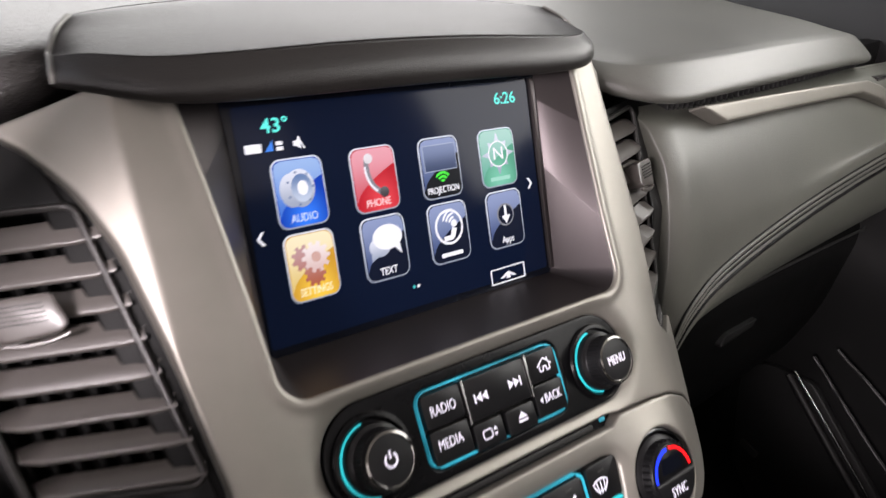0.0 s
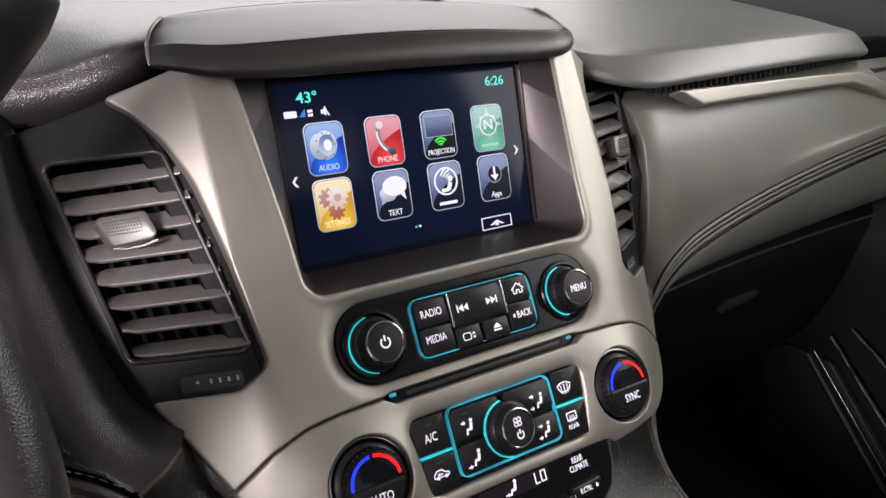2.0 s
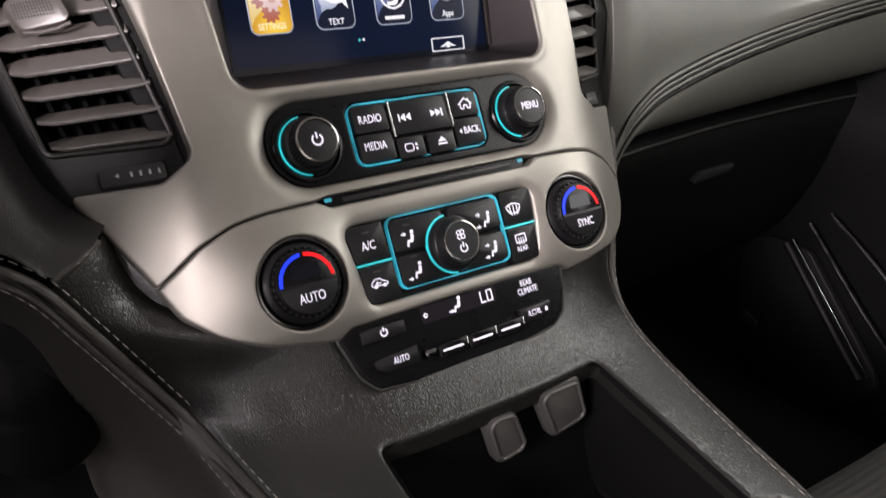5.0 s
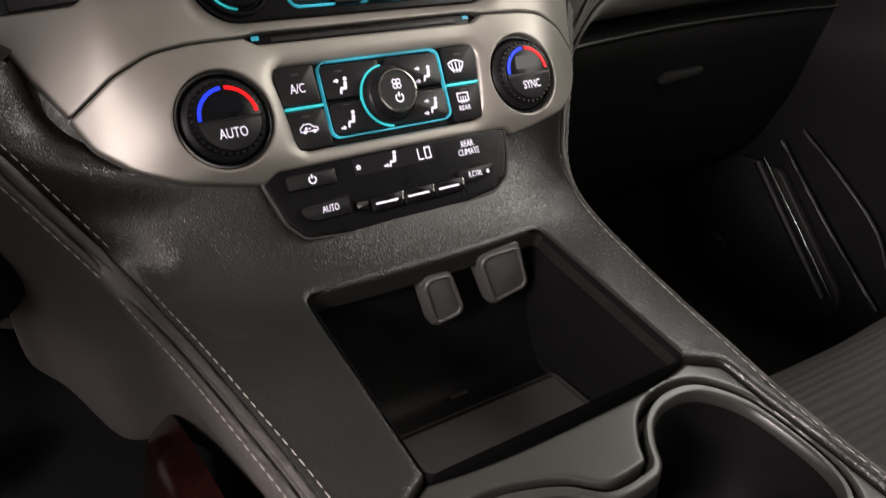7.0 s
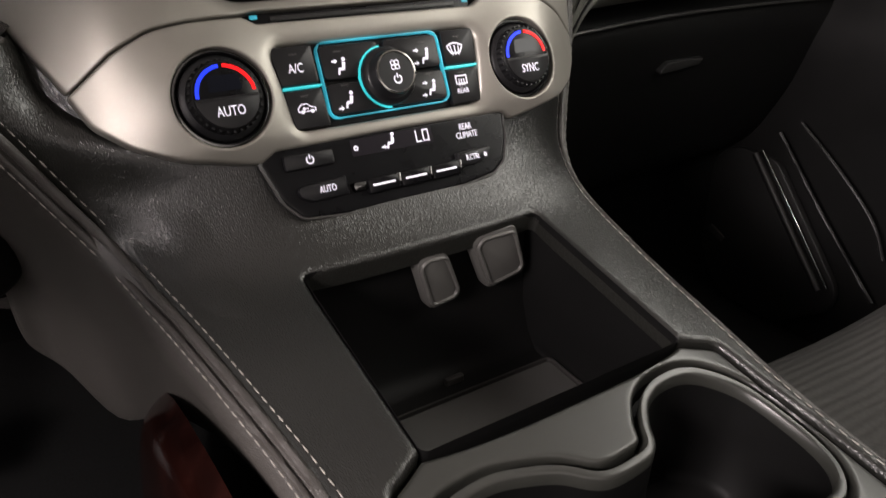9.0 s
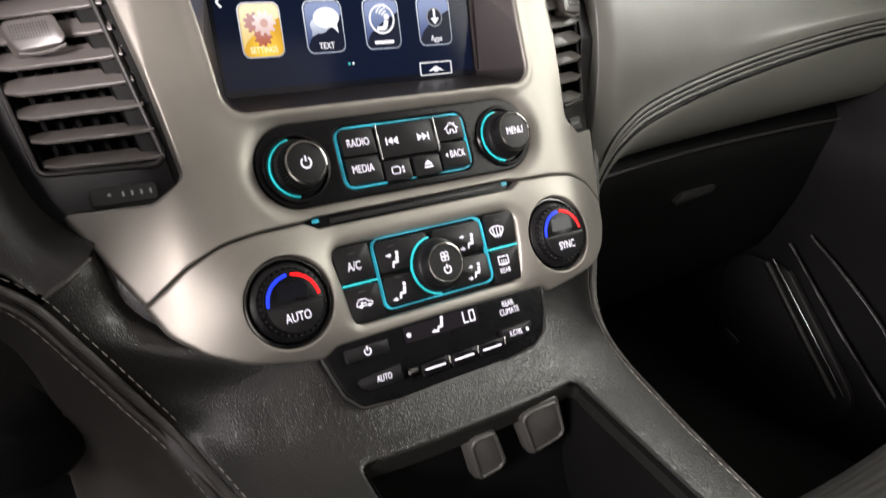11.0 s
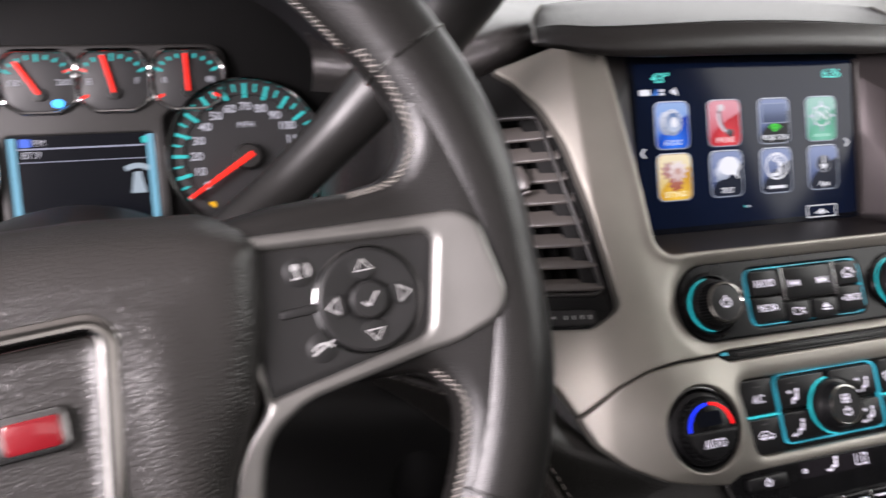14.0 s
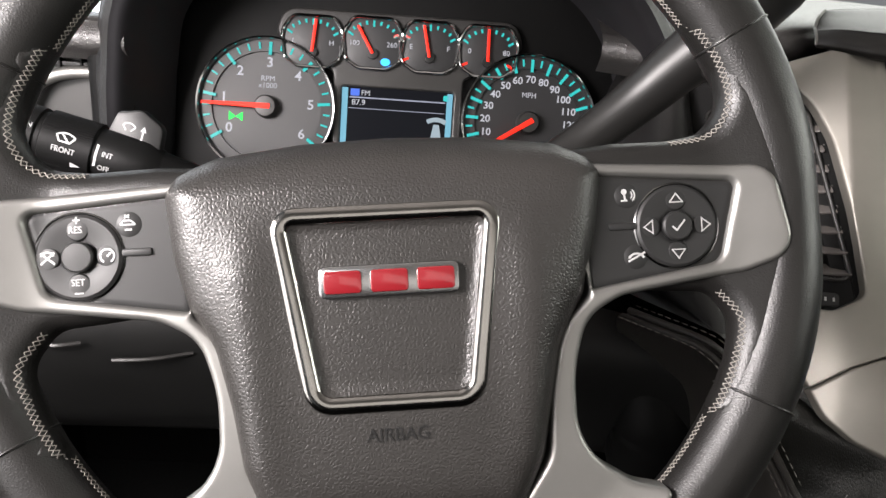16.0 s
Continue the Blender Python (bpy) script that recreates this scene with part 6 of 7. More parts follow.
    for t in range(4):
        c = vec(0.0126 * math.cos(t * math.pi / 2), 0.0120 * math.sin(t * math.pi / 2))
        part("rocker_bump", lathe("rocker_bump", [(0.0050, 0.0008), (0.0044, 0.0016), (0.0025, 0.0019), (0.0, 0.0019)], m @ Matrix.Translation((c[0], c[1], 0)), 20), BUTTON_GREY, pod)
    face = on(m)
    if s > 0:
        for t in range(4):
            q = np.array([(0.0030, 0.0), (-0.0016, 0.0034), (-0.0016, -0.0034)]) @ np.array([[math.cos(t * math.pi / 2), math.sin(t * math.pi / 2)], [-math.sin(t * math.pi / 2), math.cos(t * math.pi / 2)]])
            c = vec(0.0128 * math.cos(t * math.pi / 2), 0.0122 * math.sin(t * math.pi / 2))
            part("rocker_mark", joined("rocker_mark", [band_data((q * 0.74 + c), (q + c), 0.0012, 0.0021, face)], False), MARK_PLAIN, pod)
        flat("tick_mark", [bar2(-0.0028, -0.0002, -0.0008, -0.0022, 0.0007), bar2(-0.0010, -0.0022, 0.0030, 0.0025, 0.0007)], 0.0036, 0.0039, face, MARK_PLAIN, pod)
        marks = ((0.1082, 0.0120, [disc2(0.1068, 0.0138, 0.0013, 12), bar2(0.1053, 0.0098, 0.1082, 0.0098, 0.0007), bar2(0.1068, 0.0128, 0.1072, 0.0100, 0.0008), arc2(0.1085, 0.0122, 0.0020, 0.0005, -50, 50, 8), arc2(0.1085, 0.0122, 0.0032, 0.0005, -50, 50, 8)]),
                 (0.1110, -0.0160, [arc2(0.1110, -0.0185, 0.0040, 0.0009, 30, 150, 12), bar2(0.1072, -0.0180, 0.1150, -0.0140, 0.0008)]))
    else:
        words("RES", 0.0031, m, -0.0006, 0.0118, 0.0021, MARK_PLAIN, pod, "rocker_word", wide=0.9)
        words("SET", 0.0031, m, -0.0002, -0.0112, 0.0021, MARK_PLAIN, pod, "rocker_word", wide=0.9)
        flat("rocker_mark", [bar2(-0.0015, 0.0162, 0.0015, 0.0162, 0.0006), bar2(0, 0.0147, 0, 0.0177, 0.0006), bar2(-0.0018, -0.0158, 0.0018, -0.0158, 0.0006), arc2(0.0126, 0, 0.0030, 0.0008, -60, 240, 14), bar2(0.0126, -0.0002, 0.0142, 0.0014, 0.0008), arc2(-0.0128, 0, 0.0028, 0.0008, 20, 160, 12), bar2(-0.0158, -0.0025, -0.0098, 0.0025, 0.0008), bar2(-0.0158, 0.0025, -0.0098, -0.0025, 0.0008)], 0.0008, 0.0021, face, MARK_PLAIN, pod)
        marks = ((-0.1145, 0.0105, [bar2(-0.1180, 0.0104, -0.1166, 0.0122, 0.0006), bar2(-0.1166, 0.0122, -0.1134, 0.0122, 0.0006), bar2(-0.1134, 0.0122, -0.1114, 0.0104, 0.0006), bar2(-0.1180, 0.0104, -0.1114, 0.0104, 0.0006), bar2(-0.1160, 0.0082, -0.1130, 0.0082, 0.0008), bar2(-0.1160, 0.0148, -0.1140, 0.0134, 0.0006), bar2(-0.1140, 0.0148, -0.1160, 0.0134, 0.0006)]),)
    for x, v, shapes in marks:
        b = part("round_key", lathe("round_key", [(0.0058, -0.001), (0.0056, 0.0006), (0.0040, 0.0013), (0.0, 0.0016)], HUB @ Matrix.Translation((x, v, 0.0106)), 28), BUTTON_GREY, pod)
        flat("key_mark", shapes, 0.0118, 0.0124, W, MARK_PLAIN, b)

# airbag cover
pad_outline = rounded(mm([(99, 26, 3), (93, 33, 8), (78, 40, 18), (40, 45, 60), (0, 46.5, 80), (-40, 45, 60), (-78, 40, 18), (-95, 33, 8), (-101, 25, 3), (-98, -6, 30), (-92, -29, 10), (-82, -47, 30), (-75.5, -74, 40), (-71.5, -100, 20), (-62, -124, 10), (-56, -130, 6), (50, -130, 6), (56, -122, 10), (65, -103, 18), (70, -80, 40), (75.5, -54, 30), (87.5, -31, 10), (94.5, -4, 30)]), 6)
ring_out = rounded(mm([(48.5, 12, 9), (36.5, -76, 11), (-38.5, -76, 11), (-52.5, 12, 9)]), 7)
ring_in = rounded(mm([(43.0, 7, 5), (32.0, -70.5, 8), (-34.0, -70.5, 8), (-47.0, 7, 5)]), 7)


def dome(x, v):
    d = np.maximum(-edge_distance(np.stack([x, v], 1), pad_outline), 0)
    crown = 0.0165 * (1 - np.exp(-d / 0.0052)) - 0.010 * np.clip((v - 0.020) / 0.026, 0, 1) ** 1.3
    crown = crown + 0.003 * np.exp(-((np.abs(x + 0.002) - 0.062) / 0.012) ** 2) * np.clip((0.015 - v) / 0.03, 0, 1)
    inner = np.clip(-edge_distance(np.stack([x, v], 1), ring_in) / 0.003, 0, 1)
    return crown - 0.0028 * inner


cover = part("airbag_cover", sheet("airbag_cover", pad_outline, [], lambda x, v, h: W(x, v, np.asarray(h) + 0.006), 0.0018, 0.003, 0.018, dome), HIDE_PAD, wheel, "grained black airbag cover")
part("chrome_ring", sweep("chrome_ring", W((ring_in[:, 0] + ring_out[:, 0]) / 2, (ring_in[:, 1] + ring_out[:, 1]) / 2, np.full(len(ring_in), 0.0216)), 0.0040, sides=14, closed=True, squash=0.50, up=normal), RING_CHROME, cover, "dark chrome badge ring")
badge = part("badge", joined("badge", [prism_data(rounded(mm(q), 3), 0.019, 0.0232, 0.0008, W) for q in ([(-32, -13, 3), (29, -13, 3), (29, -27, 3), (-32, -27, 3)],)], True), SATIN_CHROME, cover, "satin chrome badge plate with three red blocks")
for x in (-0.0217, -0.0015, 0.0187):
    part("badge_block", prism("badge_block", box2(x, -0.0200, 0.0165, 0.0098, 0.0018), 0.0232, 0.0242, 0.0006, W), RED_ENAMEL, badge, "red enamel block")
flat("horn_mark", [bar2(-0.0065, -0.0560, -0.0020, -0.0560, 0.0006), bar2(-0.0065, -0.0590, -0.0020, -0.0590, 0.0006), bar2(-0.0065, -0.0560, -0.0065, -0.0600, 0.0006), bar2(-0.0020, -0.0560, 0.0030, -0.0545, 0.0006), bar2(-0.0020, -0.0590, 0.0030, -0.0602, 0.0006), bar2(0.0030, -0.0545, 0.0030, -0.0602, 0.0006)], 0.018, 0.0198, W, HIDE_PAD, cover)
words("AIRBAG", 0.0060, HUB, -0.0010, -0.0868, 0.0224, PLASTIC, cover, "moulded_word", wide=0.95, thick=0.0006)
part("hub_shroud", lathe("hub_shroud", [(0.060, -0.060), (0.072, -0.030), (0.080, -0.006), (0.070, 0.006)], HUB @ Matrix.Translation((0, -0.035, 0)), 48), PLASTIC_DARK, wheel)

# ---- steering column, gear lever, wiper stalk ----
column = thing("steering_column_cover", (-0.457, 0.02, 0.68), "black plastic steering column cover", "steering column")
net = [[(-0.457 + r * math.cos(a) * 1.1, y + 0.0, z + r * math.sin(a)) for a in np.linspace(0, 2 * math.pi, 13)] for y, z, r in ((-0.135, 0.742, 0.050), (-0.115, 0.735, 0.064), (-0.04, 0.715, 0.070), (0.05, 0.690, 0.074), (0.13, 0.665, 0.072))]
part("shell", skin("shell", np.array(net), 30, 49), PLASTIC, column)
lever = thing("gear_lever", (-0.39, 0.0, 0.76), "thick black column gear lever with an end button", "gear lever")
path = curve([(-0.395, -0.055, 0.752), (-0.365, -0.045, 0.772), (-0.335, -0.037, 0.793), (-0.307, -0.036, 0.819), (-0.284, -0.042, 0.845), (-0.262, -0.050, 0.870), (-0.240, -0.056, 0.900), (-0.228, -0.058, 0.918)], 56)
part("arm", sweep("arm", path, np.interp(np.linspace(0, 7, 56), [0, 2, 3, 4, 5, 6, 6.7, 7], [0.0105, 0.0128, 0.0142, 0.0162, 0.0182, 0.0200, 0.0180, 0.010]), sides=28, squash=1.1), LEVER, lever)
part("collar", sweep("collar", path[38:41], 0.0186, sides=28, squash=1.1), PLASTIC_DARK, lever)
SHIFT = frame_at((-0.2690, -0.0610, 0.8565), 26, 42)
keys = part("shift_keys", prism("shift_keys", box2(0, 0, 0.021, 0.020, 0.003), -0.008, 0.0015, 0.001, on(SHIFT)), PLASTIC_GREY, lever, "charcoal shift key with white marks")
flat("key_mark", [bar2(-0.0074, 0.0045, -0.0034, 0.0045, 0.0011), bar2(-0.0054, 0.0025, -0.0054, 0.0065, 0.0011), bar2(-0.001, -0.002, 0.001, 0.003, 0.0004), bar2(0.0030, -0.0035, 0.0060, -0.0035, 0.0012)], 0.0015, 0.0018, on(SHIFT @ Matrix.Rotation(radians(-60), 4, "Z")), MARK_PLAIN, keys)
stalk = thing("wiper_stalk", (-0.58, -0.05, 0.755), "black wiper stalk with white printed markings", "wiper stalk")
ROD = Matrix.Translation((-0.6585, -0.062, 0.7745)) @ Matrix.Rotation(radians(14), 4, "Y") @ Matrix.Rotation(radians(-90), 4, "Y")
band = part("barrel", lathe("barrel", [(r * 0.84, z) for r, z in ((0.0, -0.062), (0.0110, -0.061), (0.0160, -0.054), (0.0188, -0.046), (0.0195, -0.0215), (0.0190, -0.0205), (0.0190, -0.0180), (0.0208, -0.017), (0.0208, 0.013), (0.0190, 0.014), (0.0190, 0.0165), (0.0208, 0.0175), (0.0212, 0.046), (0.0200, 0.066), (0.012, 0.072), (0.0, 0.073))], ROD, 48), PLASTIC_DARK, stalk)
axis = np.array(ROD.to_3x3() @ Vector((0, 0, -1)))
root = np.array(ROD.translation)
part("stem", sweep("stem", curve([root + axis * 0.055, root + axis * 0.085 + [0, 0.004, -0.002], (-0.560, -0.045, 0.738), (-0.515, -0.030, 0.725)], 24), np.interp(np.linspace(0, 1, 24), [0, 0.3, 1], [0.0125, 0.0100, 0.0090]), sides=16), PLASTIC_DARK, stalk)
knurl = [prism_data(box2(0, 0, 0.0008, 0.0013), -0.0165, 0.0125, 0, on(ROD @ Matrix.Rotation(radians(a), 4, "Z") @ Matrix.Translation((0.0176, 0, 0)))) for a in range(0, 360, 5) if not 232 < a < 306]
part("knurling", joined("knurling", knurl, False), PLASTIC_DARK, band, kind="stuff")


def round_print(along, lift, r=0.0177):
    """A plane that touches the barrel: 'along' metres to the car's right of its middle, 'lift' degrees above level."""
    back = Vector((0, -1, 0))
    right = Vector(axis)
    up = back.cross(right).normalized() * -1
    if up.z < 0:
        up = -up
    out = back * math.cos(radians(lift)) + up * math.sin(radians(lift))
    side = out.cross(right)
    side = side if side.z > 0 else -side
    m = Matrix((right, side, out)).transposed().to_4x4()
    m.translation = Vector(root) + right * along + out * r
    return m


words("FRONT", 0.0036, round_print(0.0020, 4), 0, 0, 0, MARK_PLAIN, band, "printed_word", wide=0.85)
words("INT-ON", 0.0034, round_print(-0.0255, 34, 0.0180), 0, 0, 0, MARK_PLAIN, band, "printed_word", wide=0.9)
words("INT", 0.0034, round_print(0.0270, 18, 0.0166), 0, 0, 0, MARK_PLAIN, band, "printed_word", wide=0.85)
words("OFF", 0.0034, round_print(0.0260, -12, 0.0166), 0, 0, 0, MARK_PLAIN, band, "printed_word", wide=0.85)
flat("wiper_mark", [arc2(0, -0.006, 0.0085, 0.0009, 50, 130, 12), bar2(-0.0055, 0.0008, -0.0032, -0.0030, 0.0009), bar2(0.0055, 0.0008, 0.0032, -0.0030, 0.0009), bar2(-0.0025, 0.0018, 0.0022, -0.0028, 0.0009), bar2(-0.0032, -0.0030, 0.0032, -0.0030, 0.0009)], 0, 0.0002, on(round_print(0.0020, 30)), MARK_PLAIN, band)
flat("turn_mark", [np.array([(-0.003, -0.0018), (-0.003, 0.0018), (0.0025, 0)])], 0, 0.0002, on(round_print(0.0100, -22)), MARK_PLAIN, band)
flat("scale_mark", [bar2(0, -0.0035, 0, 0.0035, 0.0014)], 0, 0.0002, on(round_print(0.0205, 24, 0.0166)), MARK_PLAIN, band)
flat("scale_mark", [bar2(0, -0.0035, 0, 0.0035, 0.0014)], 0, 0.0002, on(round_print(0.0205, 2, 0.0166)), MARK_PLAIN, band)
flat("speed_mark", [bar2(-0.0085, -0.002, -0.0085, 0.002, 0.0012), bar2(-0.001, 0.0015, 0.004, 0.0015, 0.0012), bar2(0.004, 0.002, 0.004, -0.0018, 0.0012)], 0, 0.0002, on(round_print(-0.0345, 10, 0.0180)), MARK_PLAIN, band)
FLAG = frame_at((-0.6205, -0.058, 0.7835), 14, -14)
paddle = part("washer_paddle", prism("washer_paddle", rounded([(-0.017, -0.012, 0.003), (0.019, -0.012, 0.003), (0.017, 0.008, 0.006), (0.002, 0.015, 0.005), (-0.012, 0.010, 0.004)], 5), -0.004, 0.004, 0.0015, on(FLAG)), PLASTIC, stalk)
flat("washer_mark", [arc2(-0.003, 0.000, 0.0050, 0.0008, 40, 140, 10), bar2(-0.0068, 0.0032, -0.0045, 0.0003, 0.0008), bar2(0.0008, 0.0032, -0.0015, 0.0003, 0.0008), bar2(0.006, -0.004, 0.006, 0.003, 0.0010), np.array([(0.0042, 0.002), (0.0078, 0.002), (0.006, 0.0055)]), bar2(-0.008, -0.007, 0.004, -0.007, 0.0010)], 0.004, 0.0044, on(FLAG), MARK_PLAIN, paddle)

# ---- instrument cluster ----
DIALS = frame_at((-0.455, 0.142, 0.770), 15)
C = on(DIALS)
cluster = thing("instrument_cluster", (-0.46, 0.14, 0.70), "lit instrument cluster with two large and four small gauges", "instrument cluster")
part("back_panel", sheet("back_panel", rounded(mm([(-205, -70, 20), (190, -70, 20), (190, 90, 30), (130, 158, 30), (-150, 158, 30), (-205, 90, 30)]), 6), [], lambda x, v, h: C(x, v, np.asarray(h) - 0.016), 0.01, 0.002, 0.004), PLASTIC_DARK, cluster)
part("mask", sheet("mask", rounded(mm([(-66, 33, 6), (-118, 62, 10), (-112, 86, 18), (96, 86, 18), (102, 62, 10), (50, 33, 6), (50, -60, 4), (-64, -60, 4)]), 6), [box2(-0.008, -0.012, 0.100, 0.066, 0.003)], lambda x, v, h: C(x, v, np.asarray(h) - 0.008), 0.004, 0.002, 0.006), PLASTIC_GREY, cluster, "charcoal cluster mask")
ICE = lit("lit_gauge_tick", (0.05, 0.62, 0.60), 0.85)
NUM = lit("lit_gauge_number", (0.60, 0.60, 0.66), 0.85)


def big_gauge(cx, cv, name, a0, step, count, numbers, every, needle, caption):
    m = DIALS @ Matrix.Translation((cx, cv, -0.006))
    g = part(name, lathe(name, [(0.0585, -0.008), (0.0585, -0.001), (0.0480, -0.0005), (0.0478, -0.0030), (0.0, -0.0032)], m, 64), DIAL, cluster, "large round gauge with lit ticks")
    part("chrome_ring", lathe("chrome_ring", [(0.0585, -0.004), (0.0608, 0.004), (0.0602, 0.0065), (0.0588, 0.0060), (0.0578, 0.000)], m, 72), CHROME, g, "chrome gauge ring")
    for i in range(count):
        a = radians(a0 - step * i)
        major = i % every == 0
        r0, r1, w = (0.0450, 0.0560, 0.0026) if major else (0.0500, 0.0560, 0.0016)
        flat("tick", [bar2(r0 * math.cos(a), r0 * math.sin(a), r1 * math.cos(a), r1 * math.sin(a), w)], -0.0004, 0.0003, on(m), ICE, g)
    for i, text in enumerate(numbers):
        a = radians(a0 - step * every * i)
        if text:
            words(text, 0.0086 if len(numbers) < 9 else 0.0064, m, 0.0385 * math.cos(a), 0.0385 * math.sin(a), -0.0028, NUM, g, "gauge_number", wide=1.05, bold=0.02)
    for k, text in enumerate(caption):
        words(text, 0.0048, m, 0, 0.0245 - 0.006 * k, -0.0028, NUM, g, "gauge_word")
    a = radians(needle)
    part("needle_hub", lathe("needle_hub", [(0.0105, -0.003), (0.0100, 0.005), (0.0085, 0.0075), (0.0, 0.008)], m, 32), PLASTIC_GREY, g)
    part("needle", prism("needle", np.array([(-0.004 * math.cos(a) - 0.0023 * math.sin(a), -0.004 * math.sin(a) + 0.0023 * math.cos(a)), (-0.004 * math.cos(a) + 0.0023 * math.sin(a), -0.004 * math.sin(a) - 0.0023 * math.cos(a)), (0.055 * math.cos(a) + 0.0012 * math.sin(a), 0.055 * math.sin(a) - 0.0012 * math.cos(a)), (0.055 * math.cos(a) - 0.0012 * math.sin(a), 0.055 * math.sin(a) + 0.0012 * math.cos(a))]), 0.0060, 0.0085, 0.0004, on(m)), NEEDLE, g, "red needle")
    return g, m


g, m = big_gauge(-0.123, -0.002, "tachometer", 212, 41.3 / 4, 25, ["0", "1", "2", "3", "4", "5", "6"], 4, 180, ["RPM", "x1000"])
flat("green_telltale", [np.array([(-0.033, -0.014), (-0.033, -0.006), (-0.027, -0.010)]), np.array([(-0.021, -0.014), (-0.021, -0.006), (-0.027, -0.010)])], -0.0030, -0.0026, on(m), GREEN_LIGHT, g)
g, m = big_gauge(0.110, -0.001, "speedometer", 213, 17.7 / 2, 29, ["0", "10", "20", "30", "40", "50", "60", "70", "80", "90", "100", "110", "120", "130", "140"], 2, 213, ["MPH"])
flat("amber_telltale", [disc2(-0.030, -0.036, 0.0030, 14)], -0.0030, -0.0026, on(m), lit("amber_telltale", (0.95, 0.50, 0.02), 0.9), g)

for i, (cx, cv, needle, words_) in enumerate(((-0.085, 0.058, 84, ("L", "H")), (-0.032, 0.060, 124, ("100", "260")), (0.018, 0.060, 104, ("E", "F")), (0.070, 0.060, 91, ("0", "80")))):
    m = DIALS @ Matrix.Translation((cx, cv - 0.002, -0.006))
    outline = rounded([(x * 1.04, y, r) for x, y, r in mm([(-18, 23, 10), (18, 23, 10), (26, 8, 14), (23, -14, 8), (12, -21, 8), (-12, -21, 8), (-23, -14, 8), (-26, 8, 14)])], 5)
    g = part("small_gauge", prism("small_gauge", outline, -0.006, 0.0, 0.0008, on(m)), DIAL, cluster, "small gauge with red needle")
    part("chrome_ring", sweep("chrome_ring", on(m)(outline[:, 0], outline[:, 1], np.full(len(outline), 0.001)), 0.0016, sides=8, closed=True), CHROME, g, "chrome gauge ring")
    for a in np.linspace(150, 30, 9):
        q = radians(a)
        r0 = 0.0165 if round((a - 30) / 15) % 4 == 0 else 0.0185
        flat("tick", [bar2(r0 * 1.25 * math.cos(q), r0 * math.sin(q) - 0.001, 0.0218 * 1.18 * math.cos(q), 0.0218 * math.sin(q) - 0.001, 0.0018)], 0.0, 0.0006, on(m), ICE, g)
    for s, text in ((-1, words_[0]), (1, words_[1])):
        words(text, 0.0046, m, s * 0.0165, 0.0005, 0.0003, NUM, g, "gauge_number")
    for q in ({1: (32,), 2: (148, 210), 3: (212, 328)}.get(i, ())):
        t = radians(q)
        flat("red_zone", [bar2(0.0175 * 1.2 * math.cos(t), 0.0165 * math.sin(t) - 0.001, 0.0218 * 1.18 * math.cos(t), 0.0205 * math.sin(t) - 0.001, 0.0018)], 0.0, 0.0006, on(m), NEEDLE, g)
    a = radians(needle)
    part("needle", prism("needle", bar2(0, -0.008, 0.0245 * math.cos(a), -0.008 + 0.0280 * math.sin(a), 0.0024), 0.0030, 0.0045, 0.0004, on(m)), NEEDLE, g, "red needle")
    part("needle_hub", lathe("needle_hub", [(0.0048, 0.0), (0.0045, 0.0030), (0.0, 0.0036)], m @ Matrix.Translation((0, -0.008, 0)), 20), PLASTIC, g)
    if i == 1:
        flat("blue_telltale", [disc2(0.0115, -0.0145, 0.0042, 18, 0.0032)], 0.0, 0.0006, on(m), AZURE_LIGHT, g)

screen2 = part("message_display", prism("message_display", box2(-0.008, -0.012, 0.100, 0.066, 0.002), -0.014, -0.010, 0.0, C), lit("lit_cluster_ground", (0.012, 0.014, 0.022), 0.35), cluster, "lit message display")
DM = DIALS @ Matrix.Translation((0, 0, -0.010))
for s in (-1, 1):
    flat("side_glow", [box2(-0.008 + s * 0.0468, -0.012, 0.0052, 0.064, 0.001)], 0.0, 0.0004, on(DM), lit("lit_cluster_ice", (0.22, 0.52, 0.68), 0.8), screen2)
flat("display_rule", [box2(-0.008, 0.0118, 0.086, 0.0012), box2(-0.008, 0.0022, 0.086, 0.0006)], 0.0, 0.0004, on(DM), lit("lit_rule", (0.42, 0.44, 0.56), 0.7), screen2)
flat("source_mark", [box2(-0.046, 0.0162, 0.0080, 0.0062, 0.001)], 0.0, 0.0004, on(DM), lit("lit_source_blue", (0.10, 0.20, 0.80), 0.9), screen2)
words("FM", 0.0048, DM, -0.0365, 0.0158, 0.0003, NUM, screen2, "display_word")
words("87.9", 0.0052, DM, -0.0425, 0.0072, 0.0003, NUM, screen2, "display_word")
flat("compass_mark", [box2(0.0355, 0.0158, 0.0050, 0.0050, 0.001)], 0.0, 0.0004, on(DM), lit("lit_gauge_tick", (0.05, 0.6, 0.6)), screen2)
flat("beam_mark", [arc2(0.0280, -0.0180, 0.0145, 0.0040, 55, 125, 10), np.array([(0.0225, -0.024), (0.0335, -0.024), (0.0305, -0.008), (0.0255, -0.008)])], 0.0, 0.0004, on(DM), lit("lit_beam", (0.45, 0.55, 0.62), 0.7), screen2)

